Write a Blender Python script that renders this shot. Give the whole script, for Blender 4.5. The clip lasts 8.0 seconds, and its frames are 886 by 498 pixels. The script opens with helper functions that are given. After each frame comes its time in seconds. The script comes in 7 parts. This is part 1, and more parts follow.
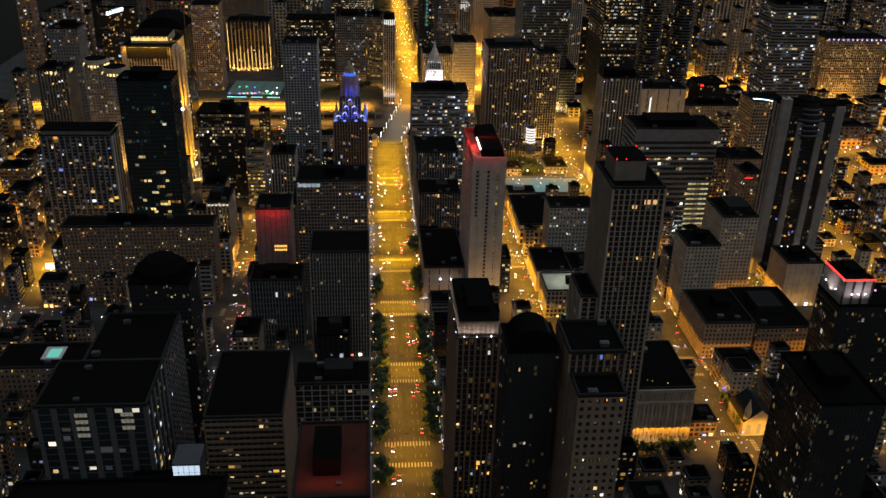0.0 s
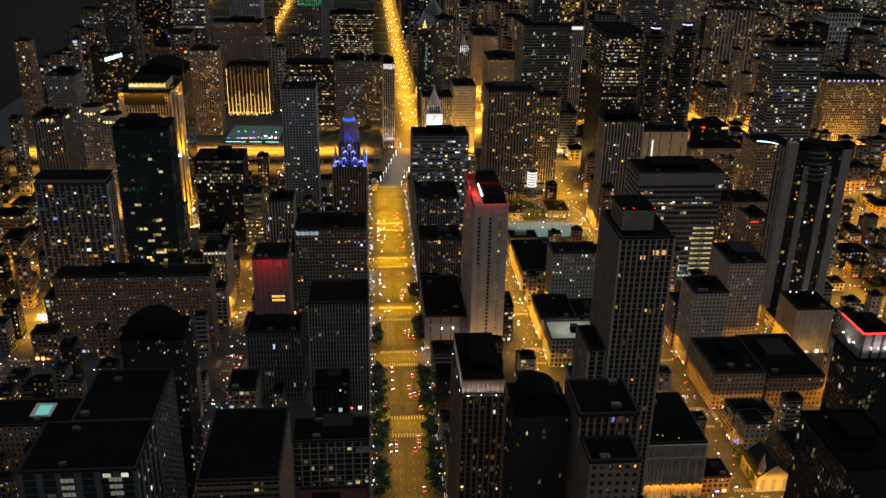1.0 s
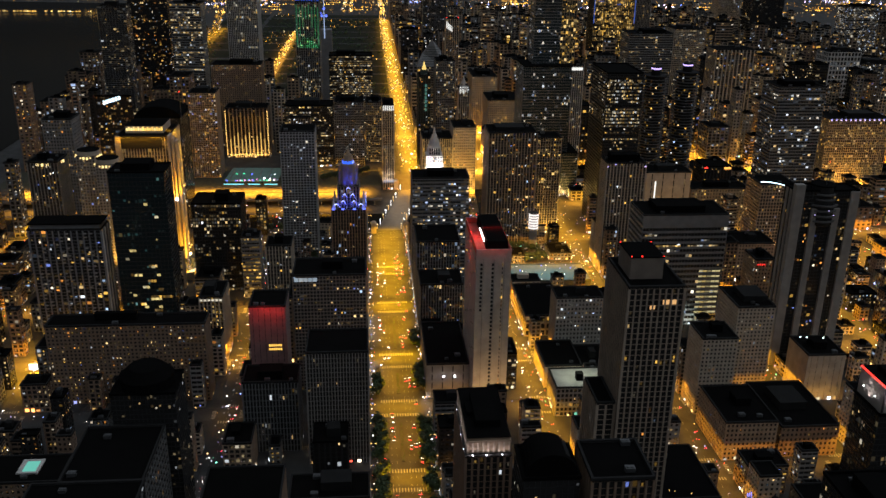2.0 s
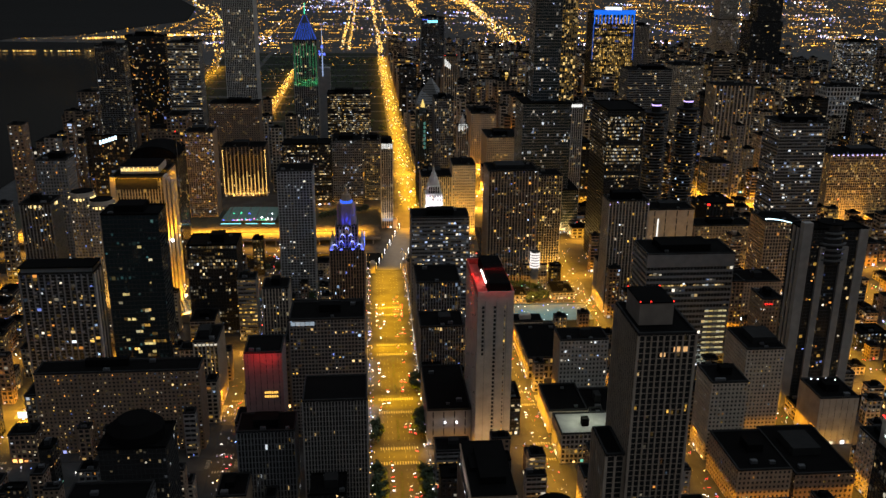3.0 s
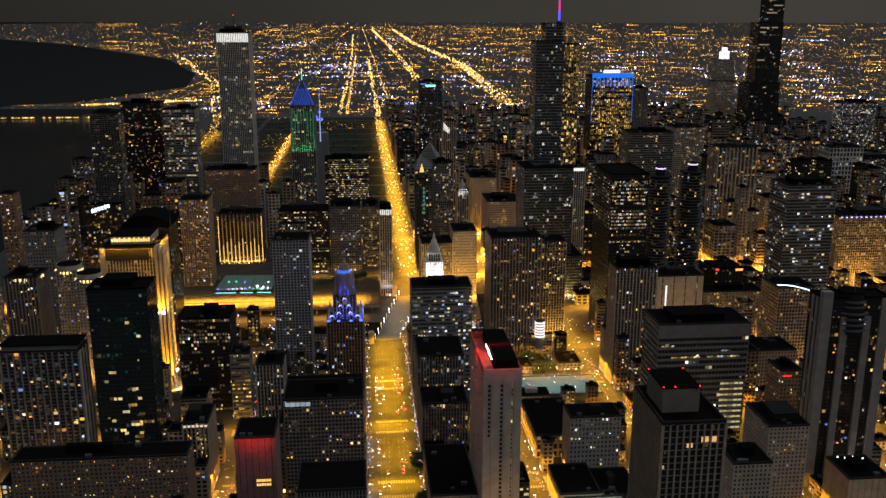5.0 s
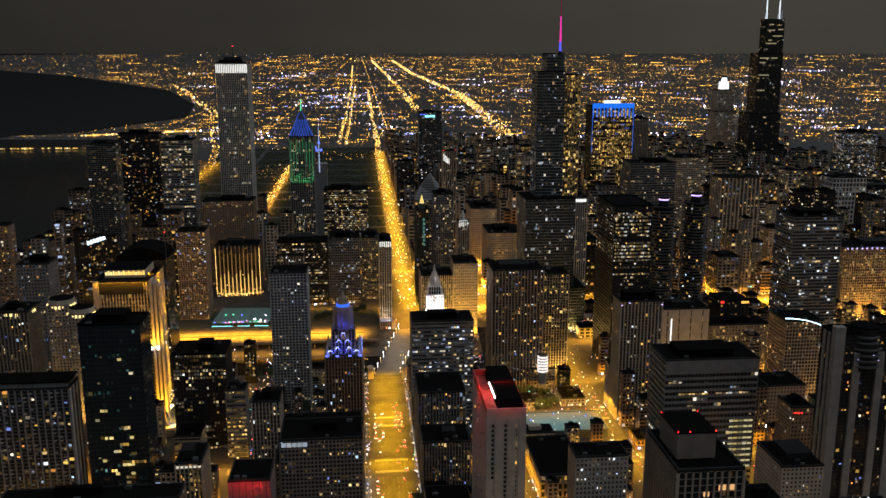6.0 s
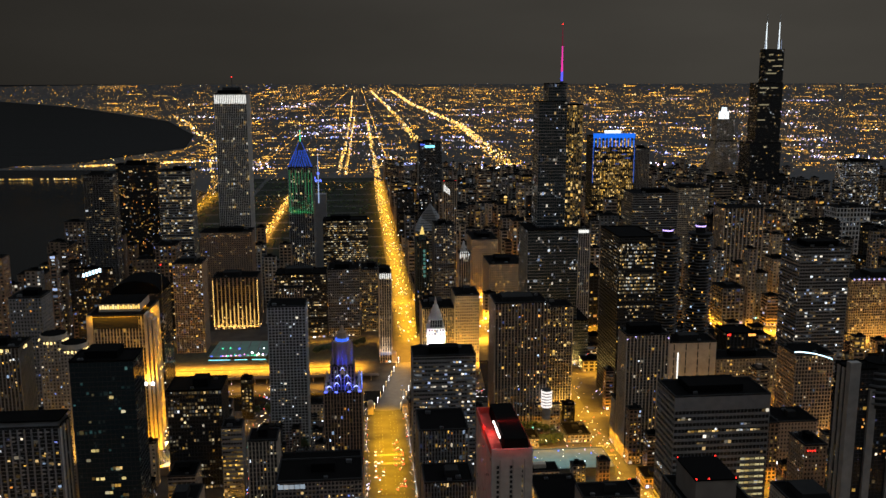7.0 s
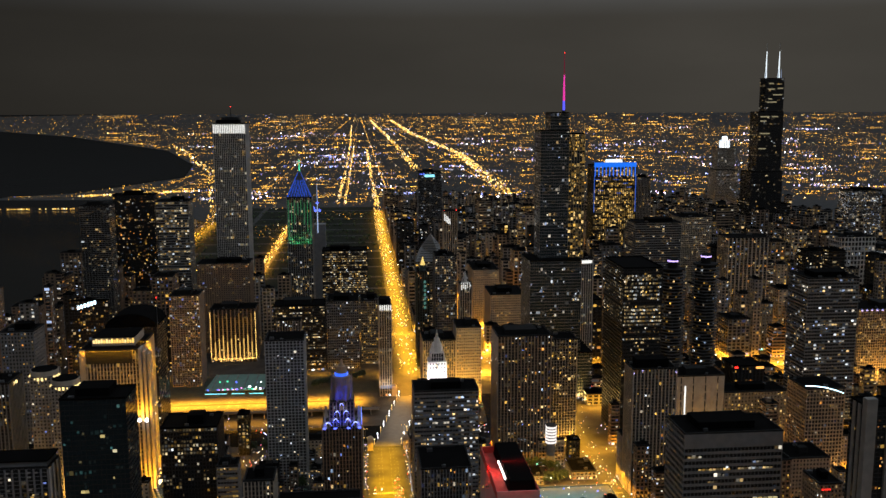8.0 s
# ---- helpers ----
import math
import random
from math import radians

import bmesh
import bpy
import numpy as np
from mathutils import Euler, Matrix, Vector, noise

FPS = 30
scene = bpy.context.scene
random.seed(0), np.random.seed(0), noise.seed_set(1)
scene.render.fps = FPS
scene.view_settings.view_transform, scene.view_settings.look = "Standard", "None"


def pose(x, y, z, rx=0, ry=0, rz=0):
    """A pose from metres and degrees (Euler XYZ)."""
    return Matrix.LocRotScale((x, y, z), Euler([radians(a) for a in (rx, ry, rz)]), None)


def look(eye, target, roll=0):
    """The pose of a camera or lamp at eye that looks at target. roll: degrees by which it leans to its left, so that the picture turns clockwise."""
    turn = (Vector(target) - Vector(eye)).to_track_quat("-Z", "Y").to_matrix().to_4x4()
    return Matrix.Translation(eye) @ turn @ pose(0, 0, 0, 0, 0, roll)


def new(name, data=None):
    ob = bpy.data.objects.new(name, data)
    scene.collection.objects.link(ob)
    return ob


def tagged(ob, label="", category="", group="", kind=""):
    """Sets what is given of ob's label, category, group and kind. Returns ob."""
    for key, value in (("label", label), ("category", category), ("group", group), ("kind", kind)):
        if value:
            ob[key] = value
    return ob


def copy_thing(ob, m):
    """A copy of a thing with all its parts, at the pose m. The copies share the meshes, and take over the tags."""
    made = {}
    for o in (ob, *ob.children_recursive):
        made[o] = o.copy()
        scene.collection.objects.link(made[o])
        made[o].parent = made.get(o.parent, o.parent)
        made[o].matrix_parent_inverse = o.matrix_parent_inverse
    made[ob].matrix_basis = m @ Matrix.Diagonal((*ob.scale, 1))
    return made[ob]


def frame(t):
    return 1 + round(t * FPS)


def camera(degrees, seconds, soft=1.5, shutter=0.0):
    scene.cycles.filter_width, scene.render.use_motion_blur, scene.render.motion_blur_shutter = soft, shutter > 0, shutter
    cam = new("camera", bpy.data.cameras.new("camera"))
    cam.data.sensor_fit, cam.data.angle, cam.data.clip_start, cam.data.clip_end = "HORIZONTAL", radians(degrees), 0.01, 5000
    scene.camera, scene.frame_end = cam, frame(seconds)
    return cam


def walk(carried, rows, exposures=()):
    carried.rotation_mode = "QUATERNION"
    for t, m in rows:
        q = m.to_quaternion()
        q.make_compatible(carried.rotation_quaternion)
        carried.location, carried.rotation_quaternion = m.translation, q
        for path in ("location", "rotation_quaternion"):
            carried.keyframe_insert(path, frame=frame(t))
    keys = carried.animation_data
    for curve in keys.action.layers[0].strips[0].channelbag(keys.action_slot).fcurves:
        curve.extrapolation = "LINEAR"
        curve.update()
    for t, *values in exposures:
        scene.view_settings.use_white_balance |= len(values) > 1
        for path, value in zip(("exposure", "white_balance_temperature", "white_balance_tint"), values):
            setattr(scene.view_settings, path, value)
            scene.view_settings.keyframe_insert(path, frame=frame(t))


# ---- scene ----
cam = camera(52.9, 8.0, 1.5)
PATH = [
    (0, (59.637, -122.897, 360.821), (59.799, -121.099, 359.961), 1.6),
    (0.5, (59.915, -114.447, 360.767), (60.077, -112.63, 359.946), 1.4),
    (1, (59.981, -105.874, 360.782), (60.144, -104.039, 360.002), 1.2),
    (1.5, (59.998, -97.349, 360.696), (60.162, -95.499, 359.954), 1.0),
    (2, (60.12, -88.884, 360.56), (60.285, -87.018, 359.859), 0.9),
    (3.5, (60.657, -63.5, 359.686), (60.827, -61.598, 359.093), 0.4),
    (4, (60.709, -55.424, 359.499), (60.88, -53.512, 358.939), 0.3),
    (4.5, (60.52, -47.053, 359.413), (60.693, -45.132, 358.885), 0.1),
    (6, (60.525, -20.769, 358.535), (60.703, -18.824, 358.103), -0.0),
    (6.5, (60.367, -12.237, 358.136), (60.546, -10.286, 357.737), -0.1),
    (7, (59.906, -3.238, 357.901), (60.087, -1.281, 357.534), -0.1),
    (7.5, (59.542, 5.886, 357.841), (59.725, 7.85, 357.506), -0.1),
    (8, (59.355, 15.067, 357.861), (59.539, 17.035, 357.557), -0.2),
]
walk(cam, [(t, look(eye, target, roll)) for t, eye, target, roll in PATH], exposures=((0.0, 0.42), (8.0, 0.42)))

# ---- world and large lights ----
world = bpy.data.worlds.new("night_sky")
scene.world = world
world.use_nodes = True
wn, wl = world.node_tree.nodes, world.node_tree.links
bg = wn["Background"]
tc = wn.new("ShaderNodeTexCoord")
sep = wn.new("ShaderNodeSeparateXYZ")
wl.new(tc.outputs["Generated"], sep.inputs[0])
ramp = wn.new("ShaderNodeValToRGB")
ramp.color_ramp.elements[0].position, ramp.color_ramp.elements[0].color = 0.0, (0.034, 0.031, 0.026, 1)
ramp.color_ramp.elements[1].position, ramp.color_ramp.elements[1].color = 0.6, (0.32, 0.365, 0.425, 1)
mid = ramp.color_ramp.elements.new(0.10)
mid.color = (0.036, 0.033, 0.028, 1)
up = ramp.color_ramp.elements.new(0.26)
up.color = (0.15, 0.163, 0.178, 1)
wl.new(sep.outputs["Z"], ramp.inputs[0])
clouds = wn.new("ShaderNodeTexNoise")
clouds.inputs["Scale"].default_value, clouds.inputs["Detail"].default_value = 3.0, 4.0
stretch = wn.new("ShaderNodeMapping")
stretch.inputs["Scale"].default_value = (1, 1, 4)
wl.new(tc.outputs["Generated"], stretch.inputs[0])
wl.new(stretch.outputs[0], clouds.inputs["Vector"])
cr = wn.new("ShaderNodeMapRange")
cr.inputs["To Min"].default_value, cr.inputs["To Max"].default_value = 0.75, 1.25
wl.new(clouds.outputs["Fac"], cr.inputs[0])
mul = wn.new("ShaderNodeMixRGB")
mul.blend_type, mul.inputs[0].default_value = "MULTIPLY", 1.0
lake_side = wn.new("ShaderNodeMapRange")
lake_side.inputs["From Min"].default_value, lake_side.inputs["From Max"].default_value = -0.45, 0.35
lake_side.inputs["To Min"].default_value, lake_side.inputs["To Max"].default_value = 0.38, 1.08
wl.new(sep.outputs["X"], lake_side.inputs[0])
dim = wn.new("ShaderNodeMixRGB")
dim.blend_type, dim.inputs[0].default_value = "MULTIPLY", 1.0
wl.new(ramp.outputs[0], dim.inputs[1])
wl.new(lake_side.outputs[0], dim.inputs[2])
wl.new(dim.outputs[0], mul.inputs[1])
wl.new(cr.outputs[0], mul.inputs[2])
wl.new(mul.outputs[0], bg.inputs[0])
bg.inputs[1].default_value = 1.0

SODIUM = (1.0, 0.47, 0.016)


def street_glow(x0, x1, y0, y1, watts_per_m2, z=15.0, color=None, spread=178):
    """One long lamp for the row of street lamps along a stretch of street."""
    lamp = bpy.data.lights.new("street_lighting", "AREA")
    lamp.shape, lamp.size, lamp.size_y = "RECTANGLE", (x1 - x0) * 0.8, y1 - y0
    if x1 - x0 > y1 - y0:
        lamp.size, lamp.size_y = x1 - x0, (y1 - y0) * 0.6
    lamp.energy, lamp.color, lamp.spread = (1.95 if y0 < 1150 else 5.0 if x0 >= 140 else 2.0) * watts_per_m2 * (x1 - x0) * (y1 - y0), color or SODIUM, radians(spread)
    ob = new("street_lighting", lamp)
    ob.location = ((x0 + x1) / 2, (y0 + y1) / 2, z)
    return ob


# the avenue, brighter towards the bridge
AVENUE = [(215, 300, 1.5), (305, 345, 3.2), (350, 408, 2.4), (412, 440, 4.8), (446, 500, 4.0), (505, 534, 7.5), (540, 584, 6.0), (588, 622, 10.5), (628, 690, 8.0), (695, 730, 13.0), (735, 790, 10.0), (795, 860, 15.0), (865, 940, 11.0)]
for y0, y1, strength in AVENUE:
    street_glow(64, 100, y0, y1, (1.25 if y0 < 420 else 0.85) * strength, z=9, color=(1, 0.44 + 0.05 * min(strength / 10, 1), 0.0))
# white light from the shop fronts
street_glow(58.6, 61, 556, 600, 12, z=5, color=(0.95, 0.9, 1.0))
street_glow(58.6, 61, 640, 690, 10, z=5, color=(1, 0.92, 0.85))
street_glow(103.4, 105, 480, 560, 8, z=5, color=(1, 0.9, 0.85))
street_glow(112, 138, 1200, 1900, 20, z=10)
street_glow(112, 138, 1900, 3300, 18, z=10)
# streets beside it, north of the river
street_glow(186, 198, 430, 700, 14.4)
street_glow(200, 290, 815, 930, 1.6)
street_glow(291, 303, 215, 420, 6, color=(1, 0.44, 0.01))
street_glow(291, 303, 420, 640, 5, color=(1, 0.46, 0.01))
street_glow(290, 306, 660, 1150, 16)
street_glow(388, 402, 330, 680, 8)
street_glow(401, 419, 700, 1150, 26)
street_glow(512, 528, 400, 1150, 13)
street_glow(627, 643, 400, 1150, 13)
street_glow(747, 763, 400, 1150, 13)
street_glow(-54, -46, 495, 525, 3)
street_glow(-54, -46, 610, 720, 9)
street_glow(-222, -208, 560, 720, 38)
street_glow(-222, -208, 720, 945, 24)
street_glow(-337, -323, 500, 1100, 21.1)
# cross streets, a deeper orange
SODIUM = (1.0, 0.43, 0.025)
street_glow(110, 700, 324, 336, 7.5)
street_glow(110, 700, 418, 430, 4.5)
street_glow(110, 700, 512, 524, 6)
street_glow(-400, 58, 597, 611, 16.9)
street_glow(110, 900, 598, 610, 17)
street_glow(-400, 58, 704, 718, 15)
street_glow(110, 900, 704, 718, 18)
street_glow(-400, -66, 801, 815, 16.9)
street_glow(170, 900, 801, 815, 20)
street_glow(-400, -66, 897, 911, 18.8)
street_glow(110, 900, 897, 911, 23)
street_glow(-400, 60, 1046, 1098, 24, z=16)
street_glow(130, 205, 1044, 1054, 19.5, z=16)
street_glow(-400, 60, 1008, 1040, 5, z=6)
street_glow(84, 118, 945, 1090, 1.5, color=(1, 0.75, 0.5))
street_glow(100, 134, 1090, 1195, 12)
street_glow(320, 1000, 1030, 1046, 26)
street_glow(180, 1000, 1192, 1208, 42.3)
street_glow(-400, -160, 1192, 1208, 23)
street_glow(-60, 90, 1192, 1208, 23)
# south of the river
street_glow(140, 330, 1190, 1210, 16)
street_glow(140, 330, 1290, 1310, 22)
street_glow(150, 330, 1420, 1440, 22)
street_glow(180, 1000, 1293, 1307, 23)
street_glow(-400, 1000, 1423, 1437, 23)
street_glow(180, 1000, 1553, 1567, 23)
street_glow(180, 1000, 1683, 1697, 23)
street_glow(180, 1000, 1943, 1957, 23)
street_glow(180, 1200, 2310, 2330, 23)
street_glow(-175, -155, 1950, 2900, 15, z=10)
street_glow(-430, -400, 2100, 3000, 18.1)
street_glow(228, 242, 1200, 2300, 9)
street_glow(338, 352, 1200, 2300, 27.3)
street_glow(448, 462, 1200, 2300, 20.4)
street_glow(563, 577, 1200, 2300, 25.1)
street_glow(683, 697, 1200, 2300, 20.4)


# ---- materials ----
MATS = {}


def mat(name):
    m = bpy.data.materials.new(name)
    m.use_nodes = True
    MATS[name] = m
    nt = m.node_tree
    return m, nt.nodes, nt.links, nt.nodes["Principled BSDF"]


def surface(name, color, rough=0.8, vary=0.25, scale=0.15, fine=3.0, bump=0.3, metal=0.0, per_object=0.12, sheen=0.5):
    """A weathered solid: stains at building scale, grain at hand scale."""
    if name in MATS:
        return MATS[name]
    m, n, l, p = mat(name)
    co = n.new("ShaderNodeTexCoord")
    big, small = n.new("ShaderNodeTexNoise"), n.new("ShaderNodeTexNoise")
    big.inputs["Scale"].default_value, big.inputs["Detail"].default_value = scale, 5.0
    small.inputs["Scale"].default_value, small.inputs["Detail"].default_value = fine, 3.0
    for t in (big, small):
        l.new(co.outputs["Object"], t.inputs["Vector"])
    add = n.new("ShaderNodeMath")
    add.operation = "MULTIPLY_ADD"
    l.new(big.outputs["Fac"], add.inputs[0])
    add.inputs[1].default_value = 0.7
    half = n.new("ShaderNodeMath")
    half.operation = "MULTIPLY"
    half.inputs[1].default_value = 0.3
    l.new(small.outputs["Fac"], half.inputs[0])
    l.new(half.outputs[0], add.inputs[2])
    info = n.new("ShaderNodeObjectInfo")
    ob = n.new("ShaderNodeMath")
    ob.operation = "MULTIPLY_ADD"
    l.new(info.outputs["Random"], ob.inputs[0])
    ob.inputs[1].default_value = per_object
    l.new(add.outputs[0], ob.inputs[2])
    rp = n.new("ShaderNodeValToRGB")
    e = rp.color_ramp.elements
    e[0].position, e[1].position = 0.3, 0.75
    e[0].color = tuple(c * (1 - vary) for c in color) + (1,)
    e[1].color = tuple(min(c * (1 + vary), 0.9) for c in color) + (1,)
    l.new(ob.outputs[0], rp.inputs[0])
    l.new(rp.outputs[0], p.inputs["Base Color"])
    p.inputs["Roughness"].default_value, p.inputs["Metallic"].default_value = rough, metal
    p.inputs["Specular IOR Level"].default_value = sheen
    if bump:
        b = n.new("ShaderNodeBump")
        b.inputs["Strength"].default_value = bump
        l.new(small.outputs["Fac"], b.inputs["Height"])
        l.new(b.outputs[0], p.inputs["Normal"])
    return m


def glow(name, stops, low, high, island=True, seed=0.0, power=5.0):
    """Something that gives off light, its colour and strength chosen piece by piece."""
    if name in MATS:
        return MATS[name]
    m, n, l, p = mat(name)
    if island:
        src = n.new("ShaderNodeNewGeometry").outputs["Random Per Island"]
    else:
        src = n.new("ShaderNodeObjectInfo").outputs["Random"]
    white = n.new("ShaderNodeTexWhiteNoise")
    white.noise_dimensions = "1D"
    sc = n.new("ShaderNodeMath")
    sc.operation = "MULTIPLY_ADD"
    sc.inputs[1].default_value, sc.inputs[2].default_value = 917.0, seed
    l.new(src, sc.inputs[0])
    l.new(sc.outputs[0], white.inputs["W"])
    rp = n.new("ShaderNodeValToRGB")
    rp.color_ramp.interpolation = "CONSTANT"
    e = rp.color_ramp.elements
    while len(e) < len(stops):
        e.new(0.5)
    for k, (at, c) in enumerate(stops):
        e[k].position, e[k].color = at, (*c, 1)
    l.new(src, rp.inputs[0])
    pw = n.new("ShaderNodeMath")
    pw.operation = "POWER"
    pw.inputs[1].default_value = power
    l.new(white.outputs["Value"], pw.inputs[0])
    mr = n.new("ShaderNodeMapRange")
    mr.inputs["To Min"].default_value, mr.inputs["To Max"].default_value = low, high
    l.new(pw.outputs[0], mr.inputs[0])
    p.inputs["Base Color"].default_value = (0.02, 0.02, 0.02, 1)
    p.inputs["Roughness"].default_value = 0.4
    l.new(rp.outputs[0], p.inputs["Emission Color"])
    l.new(mr.outputs[0], p.inputs["Emission Strength"])
    m.cycles.emission_sampling = "NONE"
    return m


WARM, YEL, ORA, COOL, BLUE, RED, PINK = (1, 0.66, 0.27), (1, 0.56, 0.10), (1, 0.38, 0.07), (0.85, 0.93, 1), (0.25, 0.35, 1), (1, 0.08, 0.05), (1, 0.55, 0.75)
HOME = [(0.0, YEL), (0.3, WARM), (0.55, ORA), (0.72, (1, 0.84, 0.6)), (0.82, COOL), (0.885, (0.5, 0.7, 1)), (0.94, BLUE)]
OFFICE = [(0.0, (1, 0.78, 0.42)), (0.35, WARM), (0.6, (1, 0.9, 0.68)), (0.76, YEL), (0.89, COOL)]
COLD = [(0.0, COOL), (0.3, (1, 0.9, 0.72)), (0.55, (0.5, 0.65, 1)), (0.7, WARM)]
GOLDS = [(0.0, (1, 0.55, 0.10)), (0.55, (1, 0.68, 0.25)), (0.8, (1, 0.85, 0.55)), (0.92, (0.85, 0.85, 1))]
glow("window_home", HOME, 0.03, 1.15)
glow("window_office", OFFICE, 0.04, 1.0)
glow("window_cold", COLD, 0.03, 1.3)
glow("window_gold", [(0, YEL), (0.5, (1, 0.66, 0.22)), (0.85, WARM)], 0.06, 1.2)
glow("far_home", HOME, 0.04, 0.8, power=3.2)
glow("far_office", OFFICE, 0.04, 0.75, power=3.2)
glow("far_cold", COLD, 0.03, 0.8, power=4.0)
glow("far_gold", [(0, YEL), (0.5, (1, 0.66, 0.22)), (0.85, WARM)], 0.06, 1.0, power=3.2)
# Teal stops put glass reflections into window glow; yellow stops are lit rooms.
TEAL_SHEEN = [(0, (0.25, 0.8, 0.8)), (0.5, (0.3, 0.7, 0.65)), (0.85, (0.9, 0.8, 0.4))]
glow("window_teal", TEAL_SHEEN, 0.01, 0.16)
glow("pane_teal", [(0, (1, 0.8, 0.3)), (0.6, (0.4, 0.9, 0.9))], 0.03, 0.7, island=False)
glow("window_dim", OFFICE, 0.02, 0.5)
glow("far_dim", OFFICE, 0.02, 0.45)
glow("pane_dim", OFFICE, 0.03, 0.6, island=False)
glow("sparkle", [(0, (1, 0.9, 0.8)), (0.3, (1, 0.6, 0.2)), (0.42, (0.85, 0.88, 1)), (0.62, (0.5, 0.45, 1)), (0.78, (0.2, 0.3, 1)), (0.86, (1, 0.08, 0.05)), (0.96, (0.2, 1, 0.6))], 0.5, 9.0)
glow("shop_glass", [(0, (1, 0.85, 0.6)), (0.4, (0.85, 0.9, 1)), (0.7, (1, 0.95, 0.85))], 0.15, 1.6)
glow("pane_home", HOME, 0.04, 1.4, island=False)
glow("pane_office", OFFICE, 0.05, 1.2, island=False)
glow("pane_cold", COLD, 0.04, 1.5, island=False)
glow("pane_gold", [(0, YEL), (0.5, (1, 0.66, 0.22)), (0.85, WARM)], 0.06, 1.3, island=False)
glow("city_lights", [(0.0, (1, 0.46, 0.03)), (0.55, (1, 0.56, 0.08)), (0.84, (1, 0.8, 0.4)), (0.93, (0.9, 0.85, 1)), (0.965, (0.3, 0.3, 1))], 0.3, 3.6)
glow("row_lights", [(0.0, (1, 0.45, 0.04)), (0.6, (1, 0.56, 0.10)), (0.94, (1, 0.75, 0.35))], 0.7, 4.6)
glow("faint_lights", [(0.0, (1, 0.45, 0.07)), (0.5, (1, 0.6, 0.2)), (0.85, (1, 0.8, 0.6)), (0.95, (0.5, 0.5, 1))], 0.08, 0.6)
glow("cluster_lights", [(0.0, (0.9, 0.9, 1)), (0.3, (0.35, 0.4, 1)), (0.55, (0.75, 0.55, 1)), (0.75, (1, 0.8, 0.8)), (0.9, (0.15, 0.25, 1))], 0.6, 7.0)
glow("avenue_lights", [(0.0, (1, 0.52, 0.08)), (0.6, (1, 0.72, 0.28)), (0.9, (1, 0.92, 0.75))], 0.9, 4.0)
glow("lamp_gold", [(0.0, (1, 0.60, 0.16)), (0.75, (1, 0.8, 0.45))], 1.5, 4.0)
glow("lamp_white", [(0.0, (1, 0.95, 0.9)), (0.5, (0.85, 0.9, 1))], 4.0, 8.0)
glow("lamp_blue", [(0.0, (0.10, 0.16, 1)), (0.6, (0.2, 0.3, 1))], 1.2, 5.0)
glow("lamp_red", [(0.0, (1, 0.03, 0.02)), (0.7, (1, 0.10, 0.03))], 1.5, 5.0)
glow("lamp_green", [(0.0, (0.1, 1, 0.5)), (0.7, (0.2, 0.9, 0.9))], 0.8, 2.5)
glow("lamp_pink", [(0.0, (1, 0.35, 0.8)), (0.6, (0.8, 0.4, 1))], 1.5, 5.0)

LIME = surface("limestone", (0.40, 0.33, 0.25))
TAN = surface("tan_brick", (0.29, 0.21, 0.14))
BROWN = surface("brown_brick", (0.20, 0.135, 0.09))
CONC = surface("concrete", (0.23, 0.21, 0.19))
PALE = surface("pale_stone", (0.5, 0.47, 0.43))
GREY = surface("grey_granite", (0.15, 0.15, 0.148), rough=0.6)
BLACK = surface("black_metal_cladding", (0.022, 0.022, 0.022), rough=0.5, metal=0.1, sheen=0.3)
BRONZE = surface("bronze_metal_cladding", (0.05, 0.04, 0.03), rough=0.45, metal=0.3)
# Tar and coping set blacker than real; unlit night tops put into colour.
ROOFING = surface("unlit_tar_roofing", (0.0048, 0.0045, 0.0042), rough=0.95, scale=0.08, sheen=0.02)
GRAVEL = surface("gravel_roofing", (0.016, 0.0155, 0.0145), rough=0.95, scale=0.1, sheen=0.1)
COPING = surface("unlit_coping", (0.022, 0.021, 0.02), rough=0.9, sheen=0.1)
DUCT = surface("galvanized_ducting", (0.08, 0.08, 0.08), rough=0.5, metal=0.5)
ASPHALT = surface("worn_asphalt", (0.055, 0.053, 0.050), rough=0.9, vary=0.45, scale=0.06, fine=1.2, bump=0.15, sheen=0.12)
PAVING = surface("concrete_paving", (0.055, 0.053, 0.05), rough=0.9, vary=0.4, scale=0.05, sheen=0.12)
PAINT = surface("road_paint", (0.24, 0.235, 0.21), rough=0.8, vary=0.3, scale=1.5)
STEEL = surface("painted_steel", (0.06, 0.06, 0.065), rough=0.5, metal=0.4)
BARK = surface("bark", (0.09, 0.065, 0.045), scale=1.0, fine=8.0)
LAWN = surface("park_lawn", (0.015, 0.018, 0.010), rough=0.95, vary=0.5, scale=0.03, sheen=0.1)
COPPER = surface("green_copper", (0.14, 0.24, 0.19), rough=0.7)

GLASS, n_, l_, p_ = mat("dark_window_glass")
p_.inputs["Specular IOR Level"].default_value = 0.32
p_.inputs["Base Color"].default_value = (0.026, 0.025, 0.024, 1)
p_.inputs["Roughness"].default_value = 0.12
BLUEGLASS, n_, l_, p_ = mat("blue_grey_window_glass")
p_.inputs["Base Color"].default_value = (0.02, 0.028, 0.03, 1)
p_.inputs["Roughness"].default_value = 0.08
WATER, n_, l_, p_ = mat("dark_lake_water")
p_.inputs["Base Color"].default_value = (0.010, 0.009, 0.007, 1)
p_.inputs["Roughness"].default_value = 0.14
p_.inputs["IOR"].default_value = 1.045
wv, wb = n_.new("ShaderNodeTexNoise"), n_.new("ShaderNodeBump")
wv.inputs["Scale"].default_value = 0.08
wb.inputs["Strength"].default_value, wb.inputs["Distance"].default_value = 0.05, 4.0
l_.new(wv.outputs["Fac"], wb.inputs["Height"])
